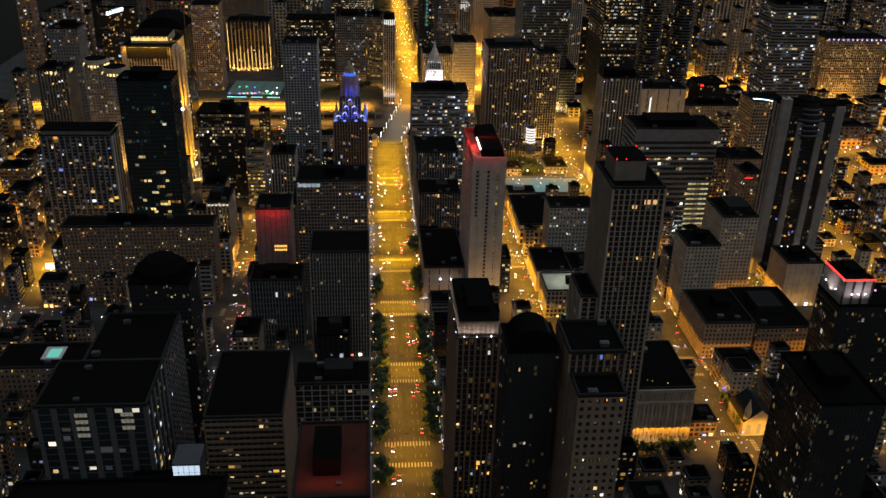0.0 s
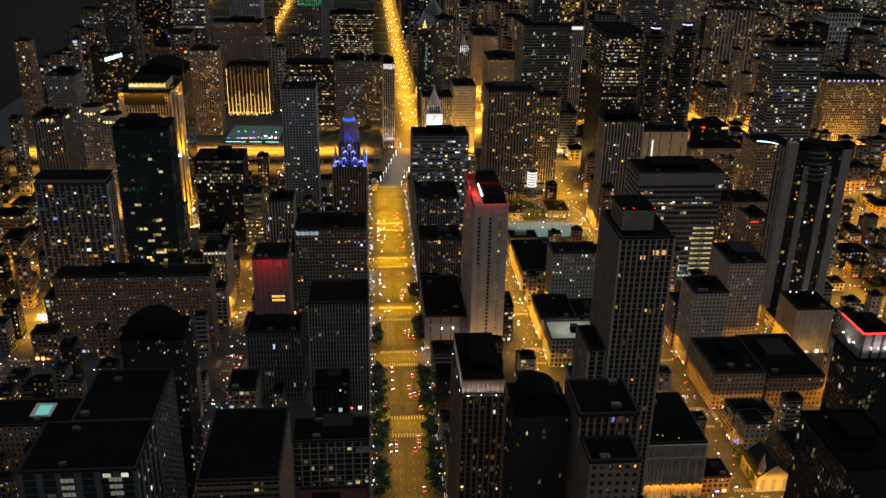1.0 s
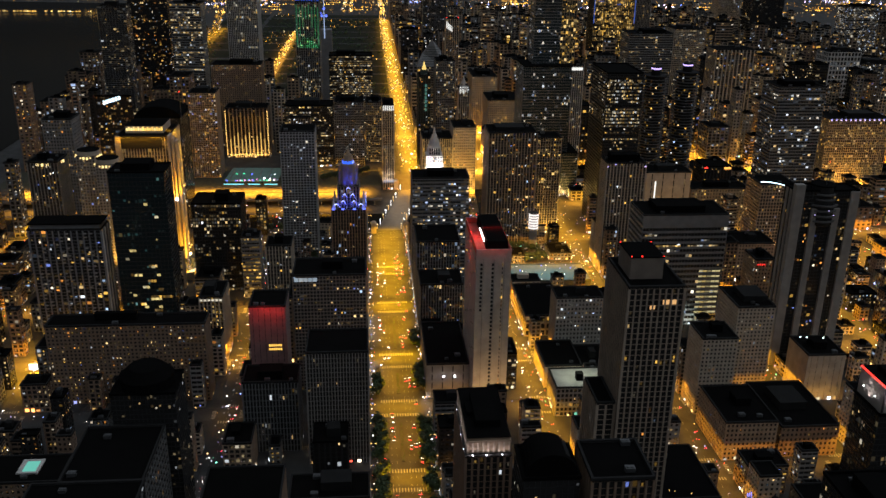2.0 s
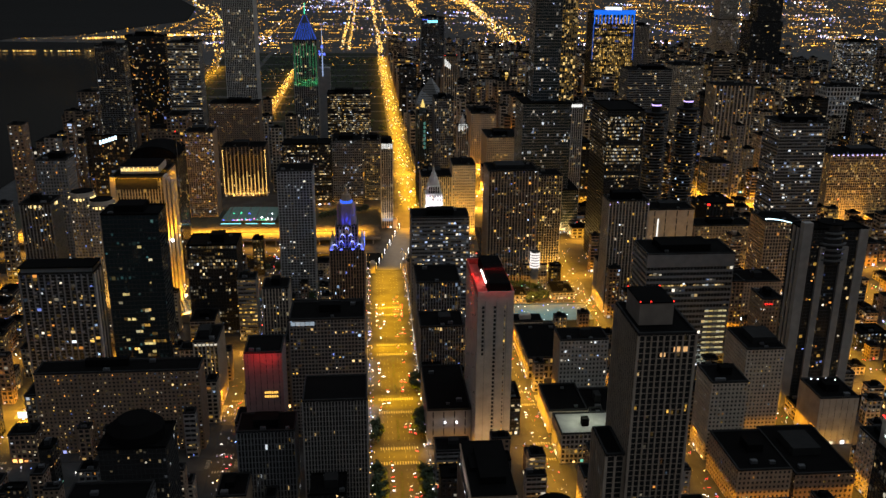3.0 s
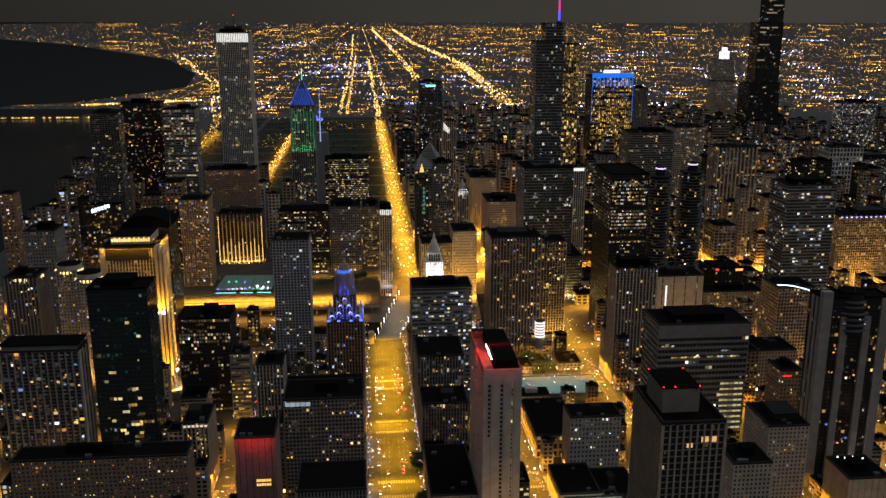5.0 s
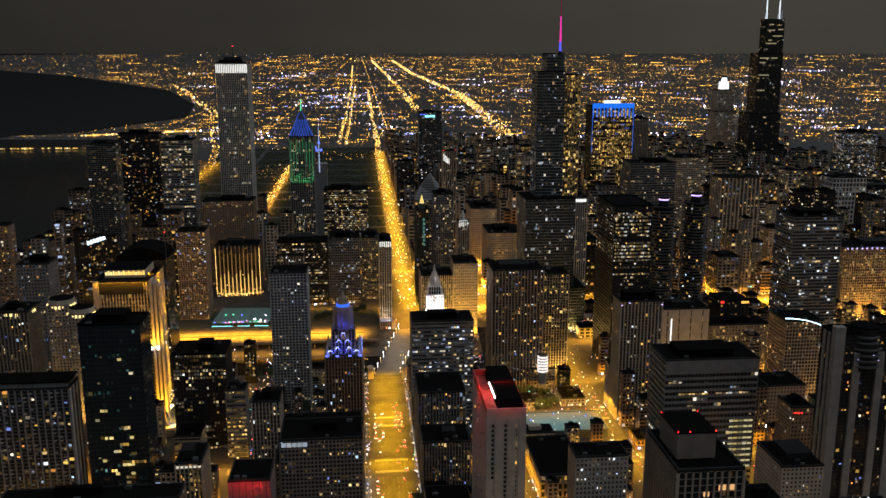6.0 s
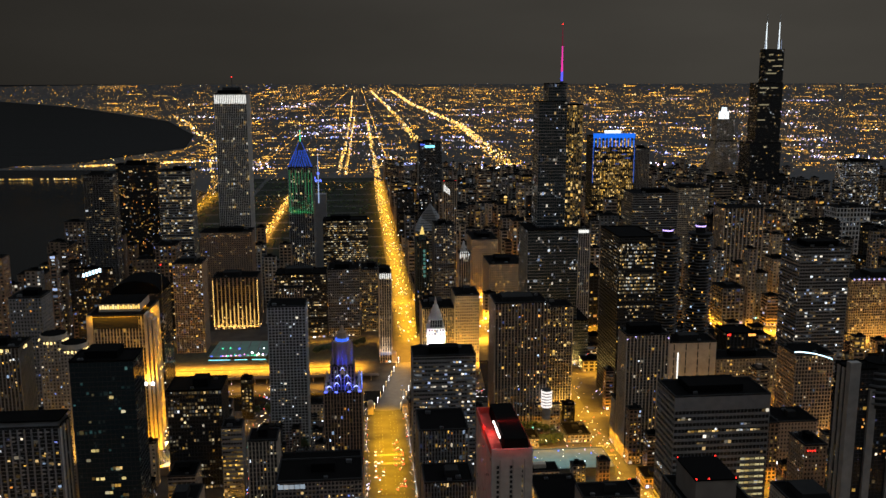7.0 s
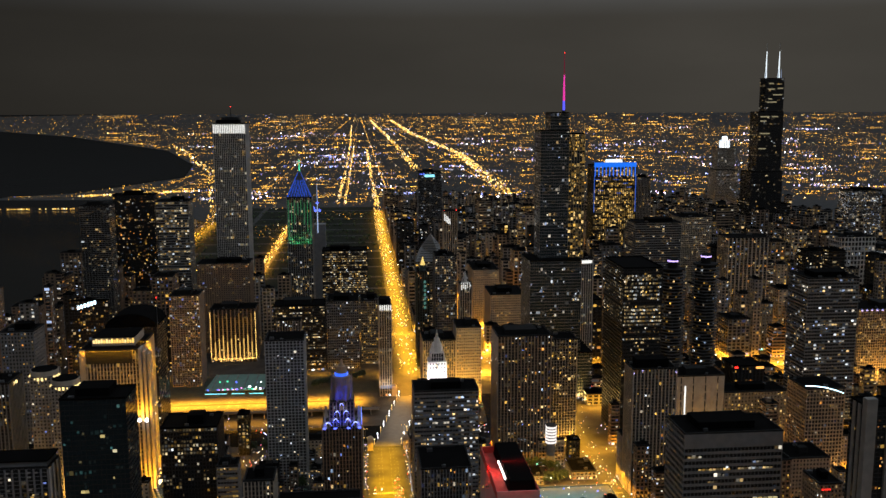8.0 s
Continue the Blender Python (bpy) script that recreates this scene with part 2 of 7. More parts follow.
l_.new(wb.outputs[0], p_.inputs["Normal"])
LEAF, n_, l_, p_ = mat("tree_leaves")
geo_ = n_.new("ShaderNodeNewGeometry")
rp_ = n_.new("ShaderNodeValToRGB")
rp_.color_ramp.elements[0].color, rp_.color_ramp.elements[1].color = (0.025, 0.045, 0.015, 1), (0.07, 0.10, 0.03, 1)
l_.new(geo_.outputs["Random Per Island"], rp_.inputs[0])
l_.new(rp_.outputs[0], p_.inputs["Base Color"])
p_.inputs["Roughness"].default_value = 0.7


# ---- mesh helpers ----
class Geo:
    """Vertices and faces of one mesh."""

    def __init__(self):
        self.v, self.f = [], []

    def quad(self, a, b, c, d):
        k = len(self.v)
        self.v += [a, b, c, d]
        self.f.append((k, k + 1, k + 2, k + 3))

    def box(self, x0, x1, y0, y1, z0, z1):
        k = len(self.v)
        self.v += [(x0, y0, z0), (x1, y0, z0), (x1, y1, z0), (x0, y1, z0), (x0, y0, z1), (x1, y0, z1), (x1, y1, z1), (x0, y1, z1)]
        self.f += [(k, k + 3, k + 2, k + 1), (k + 4, k + 5, k + 6, k + 7), (k, k + 1, k + 5, k + 4), (k + 1, k + 2, k + 6, k + 5), (k + 2, k + 3, k + 7, k + 6), (k + 3, k, k + 4, k + 7)]

    def prism(self, pts, z0, z1, scale=1.0, centre=None):
        """Upright prism over a counter-clockwise outline, its top scaled towards the centre."""
        cx, cy = centre or (sum(p[0] for p in pts) / len(pts), sum(p[1] for p in pts) / len(pts))
        k, m = len(self.v), len(pts)
        self.v += [(x, y, z0) for x, y in pts]
        self.v += [(cx + (x - cx) * scale, cy + (y - cy) * scale, z1) for x, y in pts]
        self.f += [(k + i, k + (i + 1) % m, k + m + (i + 1) % m, k + m + i) for i in range(m)]
        self.f += [tuple(k + m + i for i in range(m)), tuple(k + m - 1 - i for i in range(m))]

    def tube(self, x, y, r, z0, z1, m=10, r1=None):
        r1 = r if r1 is None else r1
        pts = [(x + r * math.cos(2 * math.pi * i / m), y + r * math.sin(2 * math.pi * i / m)) for i in range(m)]
        self.prism(pts, z0, z1, r1 / r, (x, y))

    def gem(self, x, y, z, r, rz=None):
        rz = rz or r
        k = len(self.v)
        self.v += [(x + r, y, z), (x, y + r, z), (x - r, y, z), (x, y - r, z), (x, y, z + rz), (x, y, z - rz)]
        for i in range(4):
            self.f += [(k + i, k + (i + 1) % 4, k + 4), (k + (i + 1) % 4, k + i, k + 5)]

    def weld(self):
        """Joins vertices that share a place, so that sheets meet at their corners."""
        seen, place, verts = {}, [], []
        for v in self.v:
            key = (round(v[0], 3), round(v[1], 3), round(v[2], 3))
            if key not in seen:
                seen[key] = len(verts)
                verts.append(v)
            place.append(seen[key])
        faces = [tuple(dict.fromkeys(place[i] for i in f)) for f in self.f]
        self.v, self.f = verts, [f for f in faces if len(f) > 2]

    def mesh(self, name, material):
        me = bpy.data.meshes.new(name)
        me.from_pydata(self.v, [], self.f)
        me.materials.append(material)
        return me


class Joined:
    """Gathers far-off blocks into one mesh with several materials."""

    def __init__(self):
        self.geo, self.index, self.mats, self.at = Geo(), [], [], (0, 0, 0)

    def add(self, geo, material):
        if material not in self.mats:
            self.mats.append(material)
        k, (x, y, z) = len(self.geo.v), self.at
        self.geo.v += [(a + x, b + y, c + z) for a, b, c in geo.v]
        self.geo.f += [tuple(i + k for i in f) for f in geo.f]
        self.index += [self.mats.index(material)] * len(geo.f)

    def link(self, name, label, category):
        me = bpy.data.meshes.new(name)
        me.from_pydata(self.geo.v, [], self.geo.f)
        for m in self.mats:
            me.materials.append(m)
        me.polygons.foreach_set("material_index", self.index)
        return tagged(new(name, me), label, category, kind="stuff")


def part(name, geo, material, parent=None, label="", kind=""):
    """Links a Geo, or a ready mesh, as one mesh object under a thing."""
    if isinstance(parent, Joined):
        return parent.add(geo, material)
    me = geo.mesh(name, material) if isinstance(geo, Geo) else geo
    ob = new(name, me)
    if parent:
        ob.parent = parent
    return tagged(ob, label=label, kind=kind)


def thing(name, x, y, z, label, category, group="", kind="", rz=0.0):
    ob = new(name)
    ob.location, ob.rotation_euler = (x, y, z), (0, 0, radians(rz))
    return tagged(ob, label, category, group, kind)


FOOT, FRONTS = [], []
KERB = 0.15


def setback(g, w, d, side, u0, u1, z0, z1, out, slim=""):
    """A block on one side of a w by d plan, from u0 to u1 along that side, standing proud by out; its back lies on the core."""
    def at(u, o, z):
        return [(u - w / 2, -d / 2 - o, z), (w / 2 + o, u - d / 2, z), (w / 2 - u, d / 2 + o, z), (-w / 2 - o, d / 2 - u, z)][side]
    k = len(g.v)
    g.v += [at(u0, 0, z0), at(u0, out, z0), at(u1, out, z0), at(u1, 0, z0), at(u0, 0, z1), at(u0, out, z1), at(u1, out, z1), at(u1, 0, z1)]
    faces = [(k, k + 1, k + 5, k + 4), (k + 1, k + 2, k + 6, k + 5), (k + 2, k + 3, k + 7, k + 6), (k + 4, k + 5, k + 6, k + 7), (k, k + 3, k + 2, k + 1)]
    g.f += faces[:3] if slim == "pier" else faces[1::2] if slim == "spandrel" else faces


def pane(g, w, d, side, u0, u1, z0, z1, out):
    if side == 0:
        y = -d / 2 - out
        g.quad((u0 - w / 2, y, z0), (u1 - w / 2, y, z0), (u1 - w / 2, y, z1), (u0 - w / 2, y, z1))
    elif side == 1:
        x = w / 2 + out
        g.quad((x, u0 - d / 2, z0), (x, u1 - d / 2, z0), (x, u1 - d / 2, z1), (x, u0 - d / 2, z1))
    elif side == 2:
        y = d / 2 + out
        g.quad((u1 - w / 2, y, z0), (u0 - w / 2, y, z0), (u0 - w / 2, y, z1), (u1 - w / 2, y, z1))
    else:
        x = -w / 2 - out
        g.quad((x, u1 - d / 2, z0), (x, u0 - d / 2, z0), (x, u0 - d / 2, z1), (x, u1 - d / 2, z1))


UNIT_PANE = {}


def single_pane(parent, material, w, d, side, u0, u1, z0, z1, out):
    """One lit window as a part of its own."""
    if material not in UNIT_PANE:
        g = Geo()
        g.quad((-0.5, 0, -0.5), (0.5, 0, -0.5), (0.5, 0, 0.5), (-0.5, 0, 0.5))
        UNIT_PANE[material] = g.mesh("window", MATS[material])
    ob = new("window", UNIT_PANE[material])
    ob.parent = parent
    um, zm = (u0 + u1) / 2, (z0 + z1) / 2
    at = [(um - w / 2, -d / 2 - out, 0), (w / 2 + out, um - d / 2, 90), (um - w / 2, d / 2 + out, 180), (-w / 2 - out, um - d / 2, -90)][side]
    ob.location, ob.rotation_euler = (at[0], at[1], zm), (0, 0, radians(at[2]))
    ob.scale = (u1 - u0, 1, z1 - z0)


def lattice(g, w, d, side, nb, bw, pw, nf, fh, sh, z0, z1, out):
    """One facade as a single pierced sheet: solid round every opening, with reveals running back to the glass."""
    us, zs = [0.0], [z0]
    for i in range(nb):
        us += [i * bw + pw / 2, (i + 1) * bw - pw / 2]
    us.append(nb * bw)
    for k in range(nf):
        zs += [z0 + k * fh + sh / 2, z0 + (k + 1) * fh - sh / 2]
    zs.append(z1)
    n, m, k0 = len(us), len(zs), len(g.v)

    def at(u, o, z):
        return [(u - w / 2, -d / 2 - o, z), (w / 2 + o, u - d / 2, z), (w / 2 - u, d / 2 + o, z), (-w / 2 - o, d / 2 - u, z)][side]
    for j in range(m):
        for i in range(n):
            edge = -out if i == 0 else out if i == n - 1 else 0
            g.v.append(at(us[i] + edge, out, zs[j]))
    for j in range(m - 1):
        for i in range(n - 1):
            a = k0 + j * n + i
            q = (a, a + 1, a + n + 1, a + n)
            if i % 2 and j % 2:
                b = len(g.v)
                g.v += [at(us[i], 0, zs[j]), at(us[i + 1], 0, zs[j]), at(us[i + 1], 0, zs[j + 1]), at(us[i], 0, zs[j + 1])]
                g.f += [(q[0], q[1], b + 1, b), (q[1], q[2], b + 2, b + 1), (q[2], q[3], b + 3, b + 2), (q[3], q[0], b, b + 3)]
            else:
                g.f.append(q)


def ribbed(g, w, d, side, nb, bw, pw, nf, fh, sh, z0, z1, out, back):
    """One facade as a single folded sheet: piers standing proud, spandrels set back between them round the openings."""
    cols, zs = [(-out, out)], [z0]
    for i in range(nb):
        a, b = i * bw + pw / 2, (i + 1) * bw - pw / 2
        cols += [(a, out), (a, back), (b, back), (b, out)]
    cols.append((nb * bw + out, out))
    for k in range(nf):
        zs += [z0 + k * fh + sh / 2, z0 + (k + 1) * fh - sh / 2]
    zs.append(z1)
    n, m, k0 = len(cols), len(zs), len(g.v)
    for z in zs:
        for u, o in cols:
            g.v.append([(u - w / 2, -d / 2 - o, z), (w / 2 + o, u - d / 2, z), (w / 2 - u, d / 2 + o, z), (-w / 2 - o, d / 2 - u, z)][side])
    for j in range(m - 1):
        for i in range(n - 1):
            if i % 4 == 2 and j % 2:
                continue
            a = k0 + j * n + i
            g.f.append((a, a + 1, a + n + 1, a + n))


def storeys(parent, w, d, z0, z1, rng, wall, glass, style="grid", floor=3.7, bay=3.2, lit=0.2, tone="home", runs=0.0, singles=0, sides=(0, 1, 2, 3), proud=0.45):
    """Facades between two heights: a glass core with piers and spandrels proud of it and lit rooms behind the openings."""
    core, frame_, lights = Geo(), Geo(), Geo()
    core.box(-w / 2, w / 2, -d / 2, d / 2, z0, z1)
    nf = max(1, round((z1 - z0) / floor))
    fh = (z1 - z0) / nf
    pier = {"balcony": 0.24, "grid": 0.3, "punched": 0.48, "ribs": 0.32, "bands": 0.05, "glass": 0.07, "blank": 0.9, "fins": 0.14, "office": 0.12}[style]
    span = {"balcony": 0.14, "grid": 0.3, "punched": 0.45, "ribs": 0.12, "bands": 0.42, "glass": 0.14, "blank": 0.2, "fins": 0.07, "office": 0.5}[style]
    out = {"glass": 0.15, "ribs": 0.7, "balcony": 0.9}.get(style, proud)
    spots = []
    for side in range(4):
        if side == 2 and isinstance(parent, Joined):
            continue
        long_ = w if side in (0, 2) else d
        nb = max(1, round(long_ / bay))
        bw = long_ / nb
        pw = max(pier * bw, 0.0)
        sh = span * fh
        solid = not isinstance(parent, Joined) and parent.location.y < 1000
        if side == 2 and solid:
            nb, nf = max(1, nb // 2), max(1, nf // 2)
            bw, fh, pw, sh = long_ / nb, (z1 - z0) / nf, pw * 1.5, sh * 1.5
        if style in ("ribs", "balcony") and not isinstance(parent, Joined):
            ribbed(frame_, w, d, side, nb, bw, pw, nf, fh, sh, z0, z1, out, 0.18 if style == "ribs" else 0.3)
        elif solid:
            lattice(frame_, w, d, side, nb, bw, pw, nf, fh, sh, z0, z1, out)
        elif pier > 0:
            for i in range(nb + 1):
                setback(frame_, w, d, side, max(i * bw - pw / 2, 0), min(i * bw + pw / 2, long_), z0, z1, out, "pier")
        else:
            for u in (0, long_ - 0.8):
                setback(frame_, w, d, side, u, u + 0.8, z0, z1, out)
        for k in range(0 if solid or (style in ("ribs", "balcony") and not isinstance(parent, Joined)) else nf + 1):
            a, b = max(z0 + k * fh - sh / 2, z0), min(z0 + k * fh + sh / 2, z1)
            if b > a:
                setback(frame_, w, d, side, 0, long_, a, b, out * (0.25 if style == "ribs" else 0.7), "spandrel")
        if side not in sides or side == 2:
            nf = max(1, round((z1 - z0) / floor))
            fh = (z1 - z0) / nf
            continue
        for k in range(nf):
            base = min(lit * 2.3, 0.8) * (0.35 + 1.3 * rng.random())
            if rng.random() < runs:
                base = rng.uniform(0.45, 0.95)
            prev = False
            for i in range(nb):
                chance = base + (0.3 if prev else 0.0) * (1 if runs else 0.9)
                prev = rng.random() < chance
                if prev:
                    za, zb = z0 + k * fh + sh / 2 + 0.05, z0 + (k + 1) * fh - sh / 2 - 0.05
                    ua, ub = i * bw + pw / 2 + 0.04, (i + 1) * bw - pw / 2 - 0.04
                    if rng.random() > (0.75 if runs else 0.15):
                        wide = rng.uniform(0.35, 0.7) * (ub - ua)
                        ua += rng.random() * (ub - ua - wide)
                        ub = ua + wide
                        tall = rng.uniform(0.4, 0.85) * (zb - za)
                        za = zb - tall if rng.random() < 0.5 else za
                        zb = za + tall
                    spots.append((side, ua, ub, za, zb))
    part("glazing", core, glass, parent)
    if style in ("ribs", "balcony") and not isinstance(parent, Joined):
        frame_.weld()
    part("wall", frame_, wall, parent)
    rng.shuffle(spots)
    near = [s for s in spots if s[0] != 2][:int(singles * 0.5)]
    for s in near:
        single_pane(parent, "pane_" + tone, w, d, *s, 0.05)
    chosen = set(near)
    for s in spots:
        if s not in chosen:
            pane(lights, w, d, *s, 0.05)
    if lights.f:
        part("window_light", lights, MATS[("far_" if singles == 0 else "window_") + tone], parent, kind="stuff")


def roofscape(parent, w, d, z, rng, wall, deck=None, rim=1.2, house=0.45, units=4, pent_h=6.0):
    """Flat roof: deck, parapet, plant room and air units."""
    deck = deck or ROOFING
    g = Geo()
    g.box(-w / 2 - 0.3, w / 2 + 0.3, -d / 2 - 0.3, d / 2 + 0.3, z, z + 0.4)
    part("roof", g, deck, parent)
    g = Geo()
    t = 0.5
    for a in ((-w / 2 - 0.45, w / 2 + 0.45, -d / 2 - 0.45, -d / 2 + t), (-w / 2 - 0.45, w / 2 + 0.45, d / 2 - t, d / 2 + 0.45), (-w / 2 - 0.45, -w / 2 + t, -d / 2 + t, d / 2 - t), (w / 2 - t, w / 2 + 0.45, -d / 2 + t, d / 2 - t)):
        g.box(*a, z + 0.4, z + 0.4 + rim)
    # Coping is dark whatever the wall, keeping roof edges unlit by colour.
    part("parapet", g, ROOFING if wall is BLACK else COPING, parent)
    if house > 0 and min(w, d) > 8:
        hw, hd = w * house * rng.uniform(0.8, 1.2), d * house * rng.uniform(0.8, 1.2)
        ox, oy = rng.uniform(-0.12, 0.12) * w, rng.uniform(-0.1, 0.1) * d
        g = Geo()
        g.box(ox - hw / 2, ox + hw / 2, oy - hd / 2, oy + hd / 2, z + 0.4, z + 0.4 + pent_h)
        for i in range(3):
            g.box(ox - hw / 2 - 0.15, ox + hw / 2 + 0.15, oy - hd / 2 - 0.15, oy + hd / 2 + 0.15, z + pent_h * (0.35 + 0.28 * i), z + pent_h * (0.35 + 0.28 * i) + 0.3)
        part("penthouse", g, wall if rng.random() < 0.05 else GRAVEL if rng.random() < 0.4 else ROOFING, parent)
    for i in range(units):
        ux, uy = rng.uniform(-0.4, 0.4) * w, rng.choice((-1, 1)) * rng.uniform(0.28, 0.42) * d
        s = rng.uniform(1.2, 2.4)
        g = Geo()
        g.box(ux - s, ux + s, uy - s * 0.7, uy + s * 0.7, z + 0.4, z + 0.4 + s)
        g.tube(ux - s * 0.45, uy, s * 0.38, z + 0.4 + s, z + 0.7 + s, 8)
        g.tube(ux + s * 0.45, uy, s * 0.38, z + 0.4 + s, z + 0.7 + s, 8)
        part("air_unit", g, DUCT, parent)


def building(name, label, x0, x1, y0, y1, h, wall, style="grid", lit=0.15, tone="home", floor=3.7, bay=3.2, glass=None, runs=0.0, singles=0, seed=1, rim=1.2, house=0.45, units=2, pent_h=6.0, category="building", group="", base=0.0, deck=None, sides=(0, 1, 2, 3), join=None):
    """A whole block with facades and roof on a stone base."""
    rng = random.Random(seed * 7919 + int(x0 * 3 + y0))
    FOOT.append((x0, x1, y0, y1))
    FRONTS.append((x0, x1, y0, y1))
    w, d = x1 - x0, y1 - y0
    if join:
        ob = join
        join.at = ((x0 + x1) / 2, (y0 + y1) / 2, KERB)
    else:
        ob = thing(name, (x0 + x1) / 2, (y0 + y1) / 2, KERB, label, category, group)
    storeys(ob, w, d, base, h - KERB, rng, wall, glass or GLASS, style, floor, bay, lit, tone, runs, singles, sides)
    if base > 0:
        g = Geo()
        g.box(-w / 2 - 0.6, w / 2 + 0.6, -d / 2 - 0.6, d / 2 + 0.6, 0, base)
        part("base", g, wall, ob)
    roofscape(ob, w, d, h - KERB, rng, wall, deck, rim, house, units, pent_h)
    return ob


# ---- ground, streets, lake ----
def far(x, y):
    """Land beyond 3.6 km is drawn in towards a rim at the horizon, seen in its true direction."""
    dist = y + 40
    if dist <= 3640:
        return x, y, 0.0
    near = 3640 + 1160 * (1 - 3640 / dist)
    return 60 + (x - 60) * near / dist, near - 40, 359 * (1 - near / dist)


def shore(y):
    """The lake's edge, going down the coast."""
    pts = [(-400, -520), (1500, -520), (1900, -450), (3000, -450), (3350, -640), (3800, -660), (3880, -1500), (4000, -1450), (4200, -1200), (4635, -1070), (5137, -915), (6367, -1085), (8780, -1748), (14220, -4287), (18925, -7148), (30000, -13500), (90000, -50000)]
    for (a, p), (b, q) in zip(pts, pts[1:]):
        if y <= b:
            return p + (q - p) * (y - a) / (b - a)
    return pts[-1][1]


ROWS = [-400, -100] + [100 * i for i in range(1, 37)] + [3800, 3880, 4000, 4200, 4635, 5137, 5700, 6367, 7500, 8780, 11000, 14220, 18925, 24000, 34000, 60000, 200000]
g = Geo()
COLS = [-1.1, -0.8, -0.6, -0.45, -0.3, -0.2, -0.1, 0.0, 0.1, 0.2, 0.3, 0.45, 0.6, 0.8, 1.1]
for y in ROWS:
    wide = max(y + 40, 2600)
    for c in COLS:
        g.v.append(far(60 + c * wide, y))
n = len(COLS)
for r in range(len(ROWS) - 1):
    for c in range(n - 1):
        g.f.append((r * n + c, r * n + c + 1, (r + 1) * n + c + 1, (r + 1) * n + c))
tagged(part("ground", g, ASPHALT), "dark asphalt and city land reaching the horizon", "ground", kind="structure")

g = Geo()
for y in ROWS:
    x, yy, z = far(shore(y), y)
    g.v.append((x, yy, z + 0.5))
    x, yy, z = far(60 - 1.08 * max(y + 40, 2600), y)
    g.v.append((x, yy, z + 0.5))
for r in range(len(ROWS) - 1):
    g.f.append((2 * r + 1, 2 * r, 2 * r + 2, 2 * r + 3))
tagged(part("lake", g, WATER), "black lake water under a dull night sky", "water", kind="structure")
g = Geo()
g.prism([(-520, 952), (206, 952), (254, 1060), (254, 1146), (1600, 1146), (1600, 1186), (214, 1186), (203, 1004), (-520, 1004)], 0.0, 0.03)
tagged(part("river", g, WATER), "dark river between the quays", "water", kind="structure")

NS = [(-440, 8), (-330, 8), (-215, 9), (-50, 8), (82, 22), (192, 8), (297, 9), (395, 9), (520, 8), (635, 8), (755, 9), (870, 8), (985, 8), (1110, 8), (1240, 8)]
EW = [(142, 8), (235, 8), (330, 8), (424, 9), (518, 9), (604, 9), (711, 9), (808, 9), (904, 9), (978, 28), (1056, 52)]
NS2 = [(-290, 8), (-165, 10), (125, 17), (235, 8), (345, 8), (455, 8), (570, 8), (690, 9), (800, 8), (910, 8), (1010, 8), (1130, 8), (1250, 8), (1380, 8)]
EW2 = [(1200, 10), (1300, 8), (1430, 8), (1560, 8), (1690, 8), (1820, 8), (1950, 8), (2080, 8), (2200, 8), (2320, 14), (2480, 8), (2620, 8), (2760, 8), (2900, 8), (3050, 8), (3300, 10)]


def gaps(streets, lo, hi):
    out, a = [], lo
    for c, half in streets:
        if c - half > a:
            out.append((a, c - half))
        a = c + half
    out.append((a, hi))
    return out


BLOCKS = [(a, b, c, d) for a, b in gaps(NS, -510, 1370) for c, d in gaps(EW, 40, 1188)]
BLOCKS += [(a, b, c, d) for a, b in gaps(NS, -510, 1370) if a > 300 for c, d in ((952, 1028), (1048, 1106))]
BLOCKS += [(a, b, c, d) for a, b in gaps(NS2, -440, 1480) for c, d in gaps(EW2, 1188, 3420)]


def bevelled_slab(x0, x1, y0, y1):
    g = Geo()
    g.prism([(x0, y0), (x1, y0), (x1, y1), (x0, y1)], 0, KERB, 1 - 0.06 / max(x1 - x0, y1 - y0))
    return g


for a, b, c, d in BLOCKS:
    if c > 1540 and b < 110:
        tagged(part("lawn", bevelled_slab(a, b, c, d), LAWN), "dark night lawn of the lakeside park", "lawn", kind="structure")
    else:
        tagged(part("pavement", bevelled_slab(a, b, c, d), PAVING), "concrete pavement with a raised kerb round a city block", "pavement", kind="structure")

# ---- near blocks east of the avenue ----
# The roof's red night lighting is partly put into the deck colour.
building("hotel_tower", "dark red-brown brick hotel tower with a lit rooftop sign", 26, 58, 172, 224, 104, BROWN, "punched", 0.10, singles=20, seed=2, pent_h=9, deck=surface("red_lit_roofing", (0.055, 0.02, 0.014), rough=0.95, sheen=0.05))
building("office_building", "black flat-roofed office slab with reddish side walls", -27, 13, 262, 325, 81, BROWN, "bands", 0.06, "office", singles=20, seed=3, house=0.0, units=0, deck=ROOFING)
building("office_building", "dark office building with pale vertical fins and black roof", 12, 58, 344, 368, 45, surface("fin_concrete", (0.26, 0.25, 0.22)), "fins", 0.05, "dim", floor=4.0, bay=5.2, singles=8, seed=4)
building("office_building", "small dark ribbed office block with a black roof", 22, 44, 411, 434, 40, BLACK, "ribs", 0.03, "office", bay=4, singles=6, seed=5)
building("office_tower", "grey stone office tower with a close white window grid", 17, 58, 447, 482, 86, CONC, "ribs", 0.012, "dim", bay=2.0, floor=3.6, singles=30, seed=6, house=0.0, units=0)
building("office_building", "dark office block with closely ribbed grey walls", -29, 9, 465, 490, 55, GREY, "ribs", 0.02, "dim", bay=2.2, floor=4.4, singles=40, seed=7)
